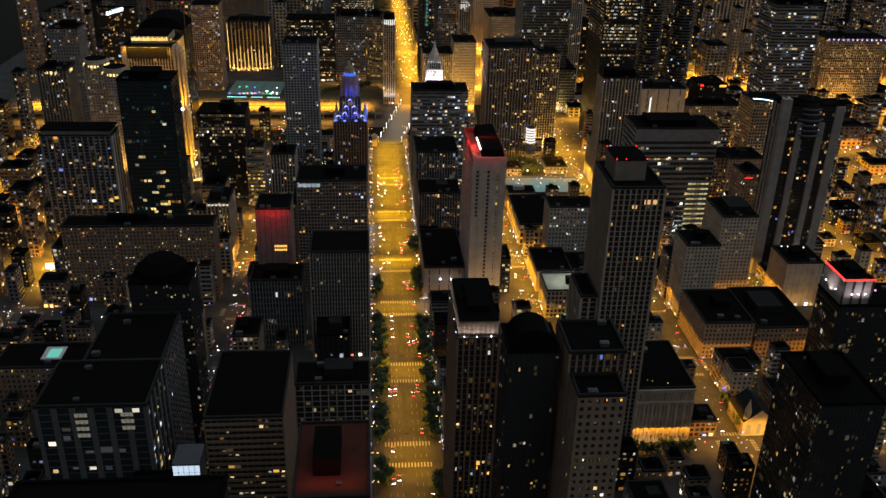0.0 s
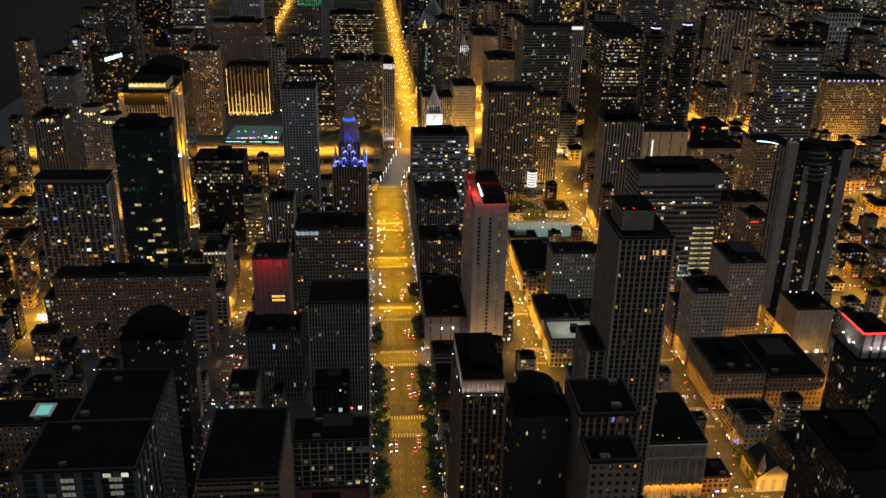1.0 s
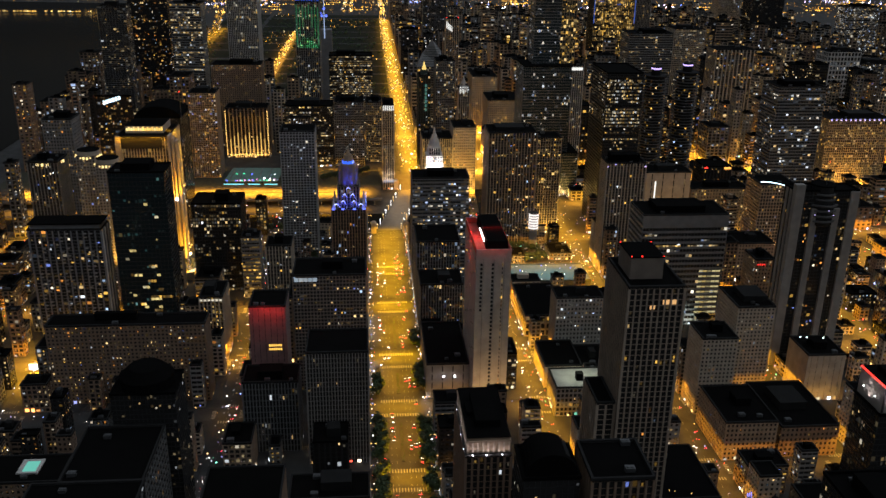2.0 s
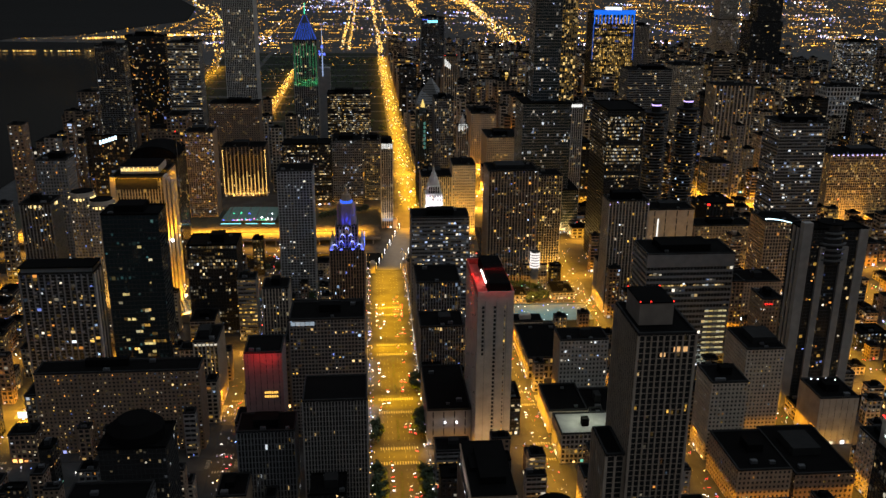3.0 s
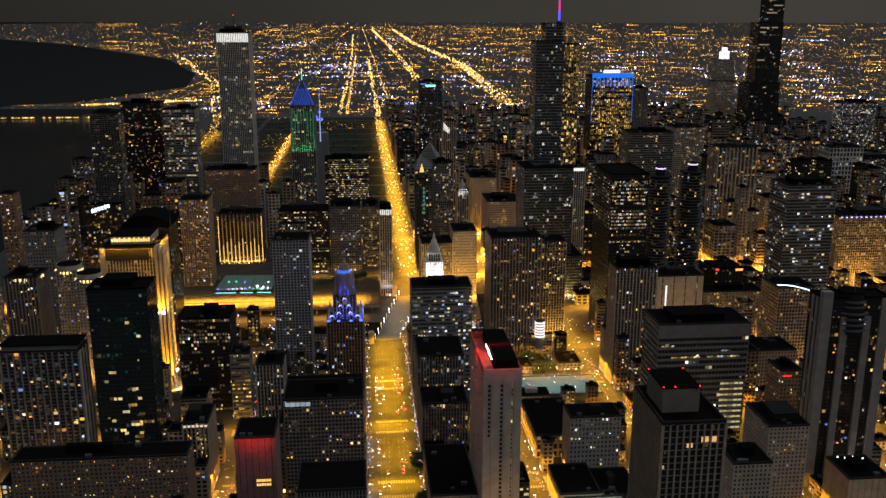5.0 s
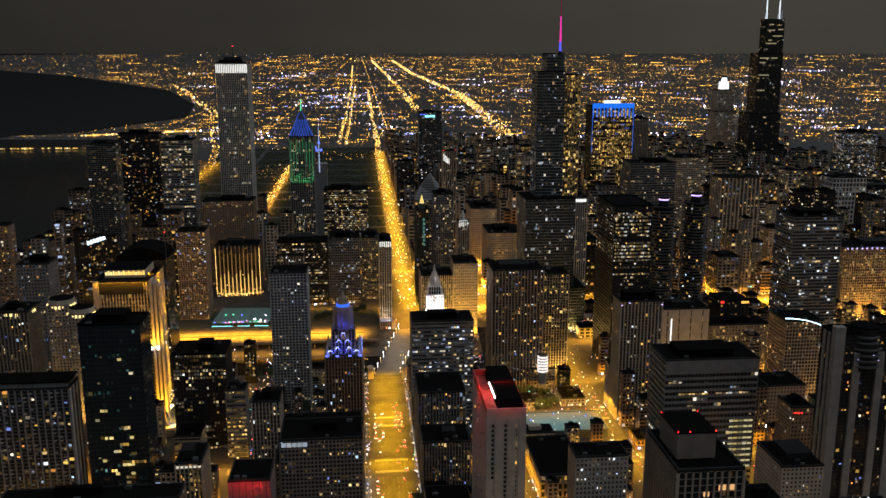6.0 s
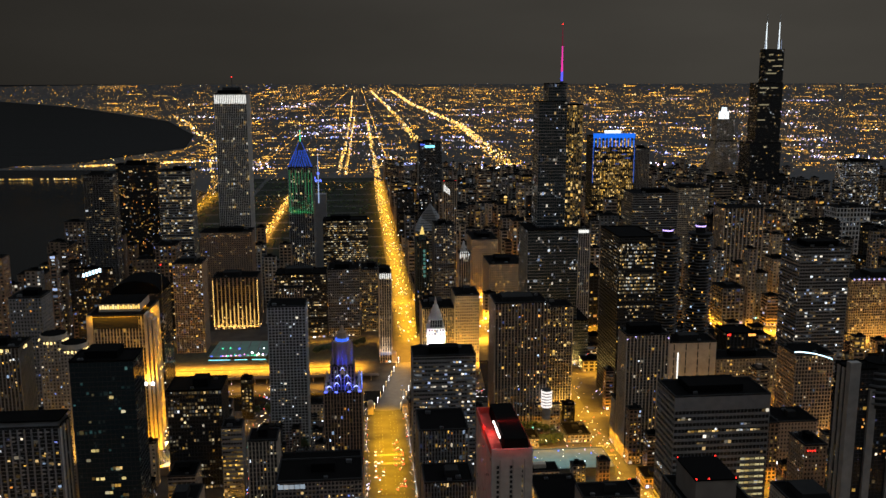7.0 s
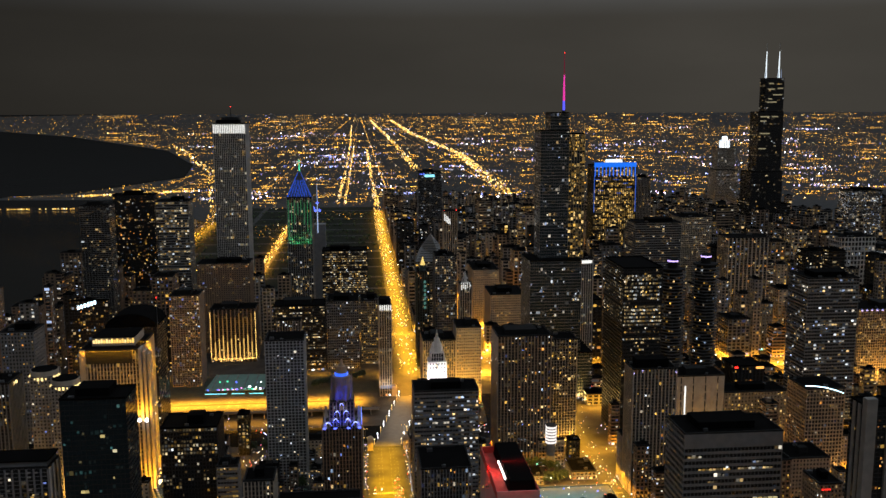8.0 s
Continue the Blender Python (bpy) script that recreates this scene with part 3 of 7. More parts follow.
BRG = building("office_tower", "brown office tower with a regular window grid and black roof", 1, 57, 552, 587, 99, surface("grey_brown_panels", (0.17, 0.14, 0.12)), "grid", 0.08, "home", bay=2.6, floor=3.0, singles=90, seed=8, house=0.3)
for i in range(5):
    g = Geo()
    g.box(-27 + i * 3.6, -23.8 + i * 3.6, -18.15, -17.97, 94.6, 97.6)
    part("lit_pane", g, glow("pane_icy", [(0, (0.7, 0.85, 1)), (0.5, (0.8, 0.9, 1))], 0.25, 0.45, island=False), BRG, "pale blue-lit top floor window")
building("apartment_block", "broad dark brick apartment slab with scattered lit windows", -184, -66, 540, 560, 66, BROWN, "punched", 0.15, "home", floor=3.1, bay=3.0, singles=110, seed=9, house=0.25)
NCT = building("office_tower", "grey concrete office tower with broad glazed bays on its front", -104, -51, 248, 288, 100, surface("dark_concrete", (0.08, 0.078, 0.075)), "ribs", 0.12, "cold", floor=4.0, bay=8.8, glass=BLUEGLASS, singles=60, seed=10, house=0.0, units=2)
building("office_wing", "black rear wing of a grey concrete tower", -92, -52, 290, 340, 99, surface("dark_concrete", (0.08, 0.078, 0.075)), "grid", 0.06, "home", floor=4.0, bay=5, singles=20, seed=20, house=0.0, units=2)
RDT = building("apartment_tower", "black apartment tower with rounded dark crown and lamp string", -80, -46, 345, 371, 116, BLACK, "glass", 0.03, "dim", floor=3.0, bay=2.2, singles=20, seed=11, house=0.0, units=0)
building("office_tower", "black office tower with an unlit flat roof", -54, 12, 88, 112, 166, BLACK, "glass", 0.02, "office", singles=4, seed=12, house=0.0, units=0)
WBT = building("apartment_tower", "dark balconied apartment tower with a pale edge and long flat crown", -228, -168, 650, 672, 105, surface("tower_grey_concrete", (0.16, 0.16, 0.165)), "balcony", 0.09, "home", floor=3.0, bay=5.0, singles=90, seed=13, house=0.0, units=0)
g = Geo()
g.box(-29, 29, -10, 10, 105.4, 110)
part("penthouse", g, GREY, WBT)
g = Geo()
g.box(-30.5, 30.5, -11.4, 11.4, 110, 111.2)
part("roof", g, ROOFING, WBT)
for y_ in (-11.6, -4.0, 4.0):
    g = Geo()
    g.box(30.9, 31.7, y_, y_ + 1.6, 0, 105)
    part("edge_fin", g, PALE, WBT, "pale concrete edge fin")
rng = random.Random(130)
for i in range(12):
    for k in range(30):
        if (i * 5 + k) % 3 == 0 or rng.random() < 0.25:
            continue
        if i % 4 in (1, 2):
            g = Geo()
            g.box(-29.5 + i * 5.0, -27.2 + i * 5.0, -12.6, -11.8, 6 + k * 3.3, 7.0 + k * 3.3)
            part("balcony", g, surface("balcony_concrete", (0.26, 0.25, 0.24)), WBT)
BGT = building("apartment_tower", "tall black glass tower with a few yellow office floors", -157, -111, 650, 680, 155, BLACK, "glass", 0.04, "teal", floor=3.8, bay=3.4, glass=BLUEGLASS, singles=16, seed=14, house=0.6, pent_h=6)
# clusters of yellow-white office bays on its lower half
rng = random.Random(141)
for k, x in ((22, -12), (22, -8.6), (20, -16), (18, 5), (16, -10), (16, -6.6), (16, 9), (13, -4), (13, -0.6), (11, -13), (10, 2), (10, 5.4), (10, 8.8), (8, -4), (8, 8), (6, -9), (6, -5.6), (6, 4), (4, 5), (4, 8.4), (3, 5), (3, 8.4), (30, 12), (33, 4)):
    g = Geo()
    g.box(x, x + rng.choice((2.2, 3.1, 3.1)), -15.3, -15.1, 3.8 * k + 0.9, 3.8 * k + 3.1)
    part("lit_bay", g, glow("bay_yellow", [(0, (1, 0.78, 0.3)), (0.5, (1, 0.88, 0.55))], 0.12, 0.75, island=False, power=1.6), BGT, "yellow-lit office window")
building("office_building", "black office block with broken rows of warm lit windows", -113, -66, 760, 797, 92, BLACK, "grid", 0.09, "office", floor=3.4, bay=2.6, runs=0.2, singles=45, seed=15, house=0.35, pent_h=8)
building("apartment_tower", "pale ribbed stone tower with a lit yellow top floor", -31, -9, 660, 684, 84, LIME, "ribs", 0.08, "office", bay=2.6, singles=20, seed=16, house=0.4)
building("office_building", "low brick hotel block with a lit courtyard side", -8, 56, 600, 690, 60, BROWN, "punched", 0.1, "home", singles=20, seed=17)
building("hotel_tower", "tall grey hotel slab with a close pale window grid", -32, 4, 842, 874, 145, surface("hotel_concrete", (0.27, 0.27, 0.26)), "grid", 0.05, "cold", bay=3.2, floor=3.0, singles=40, seed=18, house=0.0)

building("office_building", "grey office block with bright yellow office floors", -64, -47, 740, 758, 64, GREY, "office", 0.3, "gold", floor=3.9, bay=2.6, runs=0.4, singles=30, seed=55, house=0.3)

# ---- near blocks west of the avenue ----
DCT = building("apartment_tower", "dark curved-top apartment tower with scattered cold windows", 116, 137, 186, 208, 165, BLACK, "glass", 0.035, "dim", floor=3.0, bay=2.2, singles=60, seed=21, house=0.6)
building("apartment_tower", "brown stepped apartment tower with black flat roof", 140, 163, 180, 205, 168, BROWN, "ribs", 0.06, "home", floor=3.0, bay=2.8, singles=50, seed=22, house=0.0)
CLB = building("club_building", "old pale stone club building with pilasters and heavy cornice", 225, 262, 331, 386, 45, LIME, "blank", 0.03, "home", bay=5.2, floor=12, singles=6, seed=23, rim=1, house=0.0, units=3)
building("school_building", "low black-roofed block at the street corner", 308, 345, 434, 486, 30, TAN, "punched", 0.06, "home", singles=10, seed=24, house=0.3)
building("shop_building", "low dark shop block with small roof huts", 350, 392, 436, 500, 24, BROWN, "punched", 0.05, "home", singles=6, seed=25)
building("apartment_tower", "black tower with scattered windows and a flat crown", 243, 270, 165, 204, 150, BLACK, "glass", 0.05, "dim", floor=3.0, bay=2.0, singles=60, seed=27, house=0.4)
TDC = building("apartment_tower", "tall brown concrete apartment tower with rows of deep balconies", 189, 217, 310, 350, 188, surface("brown_concrete", (0.33, 0.26, 0.195)), "balcony", 0.02, "home", floor=3.1, bay=3.1, singles=20, seed=28, house=0.0, units=0)
building("department_store", "low pale department store with a dark flat roof", 104, 137, 534, 611, 29, CONC, "blank", 0.02, "cold", floor=7, bay=8, seed=29, house=0.0, units=3)
building("office_building", "dark mid-rise with pale ribs and a bluish roof", 105, 146, 700, 748, 71, GREY, "ribs", 0.12, "home", bay=2.6, singles=30, seed=30, house=0.0, units=2)
building("office_building", "dark ribbed mid-rise with a flat black roof", 105, 143, 641, 675, 52, GREY, "ribs", 0.12, "home", bay=2.4, singles=30, seed=31, house=0.3)
building("office_tower", "dark office tower with long lit office floors", 105, 163, 785, 817, 109, GREY, "office", 0.10, "cold", floor=3.9, bay=2.6, runs=0.2, singles=90, seed=32, house=0.5)
building("hotel_tower", "tall brown hotel tower with a close grid of warm rooms", 194, 248, 870, 910, 136, TAN, "ribs", 0.11, "home", floor=3.0, bay=3.4, singles=90, seed=33, house=0.5, pent_h=4)
BAN = building("office_tower", "grey concrete office block with long dark window bands", 308, 387, 657, 698, 109, GREY, "bands", 0.02, "cold", floor=5.2, bay=3, runs=0.06, singles=60, seed=38, house=0.6)
g = Geo()
g.box(-40.1, 40.1, -21.1, -20.3, 99, 109)
part("top_fascia", g, GREY, BAN, "blank grey top fascia")
for z, u0, u1, tone_ in ((89.5, -37, -26, "window_office"), (79.0, -28, -4, "window_gold"), (79.0, 4, 32, "window_office"), (84.2, 16, 22, "window_cold"), (68.6, -20, -12, "window_dim")):
    g = Geo()
    x = u0
    while x < u1:
        pane(g, 79, 41, 0, x + 39.5, x + 41.9, z, z + 1.6, 0.5)
        x += 2.9
    part("lit_band", g, MATS[tone_], BAN, "strip of lit office windows", kind="stuff")
for k in range(9):
    g = Geo()
    for i in range(5):
        pane(g, 79, 41, 0, 57 + i * 4.2, 60.7 + i * 4.2, 12 + k * 5.2, 13.8 + k * 5.2, 0.5)
    part("parking_level", g, glow("parking_yellow", [(0, (1, 0.72, 0.25)), (0.5, (0.95, 0.8, 0.4))], 0.15, 0.5, power=1.5), BAN, "yellow-lit open parking level", kind="stuff")
TLR = building("apartment_tower", "tall ribbed concrete apartment tower with lamps on its crown", 308, 349, 790, 815, 122, LIME, "ribs", 0.08, "home", floor=3.0, bay=3.4, singles=50, seed=39, house=0.7, pent_h=8)
BBW = building("office_building", "beige blank-walled office block", 374, 425, 860, 890, 92, LIME, "blank", 0.01, "office", floor=8, bay=12, seed=40)
building("warehouse", "long brick loft block with many lit windows", 444, 513, 900, 930, 60, TAN, "punched", 0.3, "gold", floor=4, bay=3.6, singles=80, seed=41)
TWN = building("apartment_tower", "tall dark glass tower between broad pale concrete piers", 404, 457, 574, 594, 156, BLACK, "glass", 0.07, "home", floor=3.0, bay=3.0, singles=60, seed=42, house=0.0, units=0)
for u0, u1, top, out_ in ((-27.2, -19.6, 162, 1.6), (-11.5, -6.0, 142, 2.2), (6.5, 12.0, 142, 2.2), (19.6, 27.2, 156, 1.6)):
    g = Geo()
    g.box(u0, u1, -10 - out_, -6, 0, top)
    for k in range(24):
        g.box(u0 + 0.9, u0 + 1.5, -10.06 - out_, -10 - out_, 8 + k * 5.6, 10.4 + k * 5.6)
    part("pier", g, surface("pier_concrete", (0.22, 0.20, 0.175)), TWN, "broad pale concrete pier")
for x0, x1 in ((-27.2, -26.6), (26.6, 27.2)):
    for k in range(2):
        g = Geo()
        g.box(x0, x1, -4.0 + k * 6.4, -0.4 + k * 6.4, 0, 156)
        part("pier", g, surface("pier_concrete", (0.22, 0.20, 0.175)), TWN)

building("office_building", "beige office block above a gold-lit street corner", 310, 337, 497, 526, 64, LIME, "punched", 0.06, "home", floor=3.4, bay=3, singles=20, seed=43, house=0.3)
building("apartment_block", "tan apartment block with a long black wedge roof", 352, 382, 535, 576, 72, LIME, "punched", 0.08, "home", floor=3.2, bay=3, singles=30, seed=44, house=0.6, pent_h=5)
GCS = building("department_store", "glass-cornered pale store lit gold from the street with white roof lamps", 404, 434, 512, 545, 40, LIME, "blank", 0.12, "gold", floor=6, bay=5, singles=20, seed=45, house=0.4)
building("shop_building", "low black-roofed store with gold-lit walls", 201, 231, 545, 590, 19, LIME, "blank", 0.05, "gold", floor=5, bay=5, seed=35, house=0.0, units=2)
building("shop_building", "low dark shop block beside a grey office", 233, 262, 548, 588, 15, CONC, "punched", 0.05, "gold", seed=36, house=0.2, units=2)
building("shop_building", "low black-roofed hall with a gold-lit colonnade front", 201, 239, 640, 714, 20, LIME, "grid", 0.1, "gold", floor=6, bay=6, seed=37, house=0.0, units=2)
building("office_building", "grey office block with a lit top floor and yellow windows", 218, 258, 592, 616, 58, CONC, "punched", 0.12, "cold", floor=3.8, bay=3.0, singles=60, seed=46, house=0.2)
TAB = building("apartment_block", "tan apartment block with gold-lit foot and lit cornice", -82, -63, 607, 640, 59, LIME, "ribs", 0.1, "gold", floor=3.6, bay=3.2, singles=20, seed=19, house=0.4)
g = Geo()
g.box(-9.4, 9.4, -16.9, -16.55, 55.6, 57.2)
part("cornice_light", g, glow("cornice_white", [(0, (1, 0.86, 0.6)), (0.5, (1, 0.9, 0.7))], 0.5, 0.8), TAB, "warm white cornice light")
for x in (-6.2, 3.4, 6.6):
    for k in range(3, 15):
        g = Geo()
        g.box(x - 0.7, x + 0.7, -16.75, -16.55, k * 3.6 + 0.8, k * 3.6 + 2.9)
        part("lit_pane", g, MATS["pane_gold"], TAB, "gold-lit stair window")
RSG = building("office_building", "orange-lit narrow block with a red roof sign", 412, 430, 642, 668, 70, TAN, "punched", 0.06, "home", singles=10, seed=47, house=0.3)
building("warehouse", "low brick warehouse lit orange by the street", 438, 486, 760, 796, 42, TAN, "punched", 0.08, "gold", singles=10, seed=48, house=0.2)
BNL = building("office_tower", "dark tower with a blue neon line along its sloping roof", 482, 520, 800, 838, 94, TAN, "grid", 0.1, "home", singles=30, seed=49, house=0.0)
building("office_tower", "dark slab with pale vertical fins behind the hotel", -46, -17, 1112, 1124, 101, GREY, "ribs", 0.1, "cold", singles=10, seed=50, house=0.0, units=0)

# ---- towers at the river ----
building("office_building", "broad stone office front washed with gold light", 132, 171, 1052, 1095, 86, LIME, "ribs", 0.2, "gold", floor=3.8, bay=2.6, seed=56)
building("office_building", "tall stone office front with many gold-lit windows", 172.5, 202, 1052, 1095, 101, LIME, "punched", 0.3, "gold", floor=3.8, bay=2.8, seed=156, house=0.3)
building("hotel_tower", "low curved glass wing lit gold from below", 256, 287, 920, 950, 118, LIME, "fins", 0.12, "gold", floor=3.2, bay=3, singles=30, seed=34, house=0.0)
PAL = building("office_tower", "slim pale ribbed tower with a lit sign band", 343, 364, 1150, 1180, 166, PALE, "ribs", 0.06, "office", seed=52)
building("office_building", "wide stone block washed gold on its street sides", 255, 308, 1330, 1400, 82, LIME, "punched", 0.15, "gold", seed=53)
building("office_building", "stone block with gold-lit walls behind a wide roof", 243, 286, 1450, 1520, 100, LIME, "punched", 0.15, "gold", seed=61)
BRL = building("apartment_tower", "dark tower with a barrel roof and a red mast lamp", -208, -156, 952, 1000, 136, BLACK, "glass", 0.06, "home", singles=30, seed=85, house=0.0, units=0)
SWI = building("hotel_tower", "dark triangular hotel tower with a blue-white sign", -317, -268, 1180, 1184, 118, BLACK, "glass", 0.12, "home", seed=86, house=0.0, units=0)
RNG = building("apartment_tower", "pale ribbed apartment tower with a lit ring of crown lamps", -264, -236, 765, 795, 134, GREY, "ribs", 0.1, "home", floor=3, bay=3, singles=30, seed=87, house=0.3)

HBT = building("office_tower", "huge black steel office tower with long lit office floors", 337, 379, 922, 995, 193, BLACK, "office", 0.03, "office", floor=3.9, bay=1.8, runs=0.16, singles=60, seed=51, house=0.0, units=0)
rng = random.Random(140)
for k in range(11):
    g = Geo()
    z = 184 - k * 4.1 - (8 if k > 6 else 0)
    for side, long_ in ((0, 42), (3, 73)):
        u = 1.0
        while u < long_ - 2:
            if rng.random() < (0.62 if k < 7 else 0.8) * (1 if side == 0 else 0.5):
                pane(g, 42, 73, side, u, u + 1.5, z, z + 1.9, 0.5)
            u += 1.9
    part("lit_floor", g, MATS["window_office"], HBT, "row of lit office windows", kind="stuff")
building("office_tower", "dark office tower with stepped crown and lit top sign", 557, 616, 950, 995, 172, GREY, "bands", 0.08, "cold", floor=3.9, bay=3.2, runs=0.04, singles=60, seed=54, house=0.6)
B333 = building("office_tower", "slim stone tower with a white-lit crown at the bridge", 81, 96, 1110, 1160, 118, LIME, "ribs", 0.1, "office", seed=57, house=0.5)
building("office_tower", "black office slab with bright lit office floors", -62, 8, 1234, 1275, 93, BLACK, "office", 0.10, "office", floor=3.9, bay=2.4, runs=0.25, singles=60, seed=58)
building("office_tower", "blue-grey office slab with few lights", 11, 55, 1240, 1290, 97, GREY, "grid", 0.12, "cold", floor=3.9, bay=3, seed=59)
building("office_building", "dark office block with yellow windows by the avenue", 58, 82, 1262, 1310, 92, GREY, "grid", 0.25, "gold", floor=3.9, bay=3, seed=60)
building("apartment_tower", "warm-lit brick apartment tower above the river drive", -184, -147, 1150, 1185, 128, TAN, "grid", 0.35, "home", floor=3.0, bay=3.2, singles=40, seed=62)

GRH = building("hotel_tower", "concrete hotel tower with broad gold-lit ribs", -158, -94, 1292, 1330, 78, BROWN, "ribs", 0.02, "gold", floor=3.2, bay=6, seed=63)
AON = building("office_tower", "white stone office tower of great height with a bright lit crown", -175, -124, 1496, 1547, 340, surface("white_granite", (0.42, 0.40, 0.37)), "ribs", 0.07, "dim", floor=3.9, bay=3.0, runs=0.08, seed=64, house=0.6)
building("office_tower", "black office slab with rows of lit floors", -5, 70, 1500, 1540, 128, BLACK, "office", 0.22, "office", floor=3.8, bay=2.6, runs=0.35, seed=65)
PRU = building("office_tower", "tall granite office tower with a blue-lit pyramid crown", -56, -17, 1440, 1480, 224, GREY, "ribs", 0.12, "office", floor=3.9, bay=3.4, seed=66, house=0)
building("apartment_tower", "dark lakeside apartment tower with pale ends", -348, -306, 1350, 1380, 224, GREY, "glass", 0.08, "dim", floor=3, bay=4, seed=67)
building("apartment_tower", "broad dark lakeside apartment tower", -340, -275, 1500, 1530, 226, BLACK, "glass", 0.08, "home", floor=3, bay=3, seed=68)
building("office_tower", "bright-lit glass office tower near the lake", -250, -202, 1400, 1440, 224, GREY, "bands", 0.12, "office", floor=3.9, bay=3, runs=0.12, seed=69)
building("apartment_tower", "dark brick apartment block below the white tower", -183, -106, 1345, 1385, 136, BROWN, "punched", 0.15, "home", floor=3, bay=3.4, seed=70)
BCT = building("office_tower", "glass tower with a blue-lit colonnade crown", 537, 625, 1800, 1850, 248, BLACK, "ribs", 0.14, "gold", floor=3.9, bay=4, runs=0.5, seed=71, house=0)
building("office_tower", "pale ribbed office tower beside a blue-crowned one", 641, 673, 1850, 1890, 219, CONC, "ribs", 0.05, "office", seed=72)
building("office_tower", "dark broad office tower with a black flat roof", 500, 575, 1400, 1450, 180, GREY, "bands", 0.08, "office", floor=3.9, bay=3.4, seed=73)
building("office_tower", "stone office tower with a stepped round crown", 611, 667, 1500, 1550, 176, LIME, "grid", 0.15, "office", seed=74)
building("office_tower", "stone office tower with a lit gable top", 613, 675, 1300, 1340, 168, LIME, "ribs", 0.12, "home", bay=6, seed=75, house=0)
building("office_tower", "glass office tower with a white-lit roof line", 1147, 1222, 1900, 1950, 181, CONC, "glass", 0.4, "cold", floor=3.9, bay=4, seed=76)
building("office_tower", "teal glass office block", 970, 1045, 1500, 1550, 115, GREY, "glass", 0.25, "cold", glass=BLUEGLASS, seed=77)
building("office_tower", "office tower with a tall white column grid at the top", 877, 938, 1450, 1490, 144, PALE, "grid", 0.12, "cold", floor=8, bay=6, seed=78)
SLT = building("office_tower", "slate-grey tower with a teal-lit top floor", 210, 270, 2300, 2350, 205, GREY, "glass", 0.08, "cold", seed=79)
CARB = building("office_tower", "dark green stone tower with a small gold-lit top", 137, 154, 1232, 1262, 138, surface("dark_green_stone", (0.03, 0.045, 0.035)), "ribs", 0.1, "home", seed=80, house=0)
building("office_tower", "dark mid-rise office tower with warm windows", 163, 191, 1242, 1280, 158, GREY, "grid", 0.15, "office", seed=81)
SLIM = building("office_tower", "slim ribbed stone tower with a white-lit tip", 195, 211, 1215, 1235, 122, LIME, "ribs", 0.08, "office", seed=82)
GWB = building("gold_wall_building", "broad gold-lit block with a rooftop sign", 708, 800, 1100, 1150, 100, TAN, "grid", 0.25, "gold", seed=83)
building("apartment_tower", "lakeside apartment tower with round lit crown", -293, -262, 900, 930, 146, GREY, "punched", 0.15, "home", seed=84)


# ---- blocks that fill the rest of the city ----
def clear(x0, x1, y0, y1, gap=3.0):
    return all(x1 + gap < a or x0 - gap > b or y1 + gap < c or y0 - gap > d for a, b, c, d in FOOT)


def zone(x, y, rng):
    """Building height by district, 0 where the land lies open."""
    if y < 1000:
        if x < -60:
            return rng.uniform(14, 45) if x > -330 else rng.uniform(20, 120)
        if x < 190:
            return rng.uniform(14, 34)
        if x < 300:
            return rng.uniform(10, 30)
        return rng.choice((rng.uniform(6, 16), rng.uniform(9, 26), rng.uniform(20, 58)))
    if y < 1190:
        return 0 if x < 330 else rng.uniform(8, 26)
    if -200 < x < -60 and y < 1292:
        return 0
    if x < -60 and y < 1560:
        return rng.uniform(40, 130)
    if x < 108:
        return 0
    if x < 330 and y < 1560:
        return rng.uniform(24, 60)
    if y < 2320:
        return rng.choice((rng.uniform(35, 80), rng.uniform(60, 110), rng.uniform(80, 140) if x > 330 else 70))
    return rng.uniform(12, 60) if x > 200 or rng.random() < 0.5 else rng.uniform(40, 90)


WALLS = [LIME, TAN, BROWN, CONC, GREY, TAN, LIME, BROWN, BLACK]
DIM_WALLS = [BROWN, GREY, BLACK, BROWN]


def fill_city():
    """Ordinary blocks: the nearest are things of their own, the far ones one joined mass."""
    rng, joined = random.Random(11), Joined()
    for a, b, c, d in BLOCKS:
        fill_block(a, b, c, d, rng, joined)
    joined.link("far_city_blocks", "mass of far masonry and glass blocks with lit windows", "buildings")


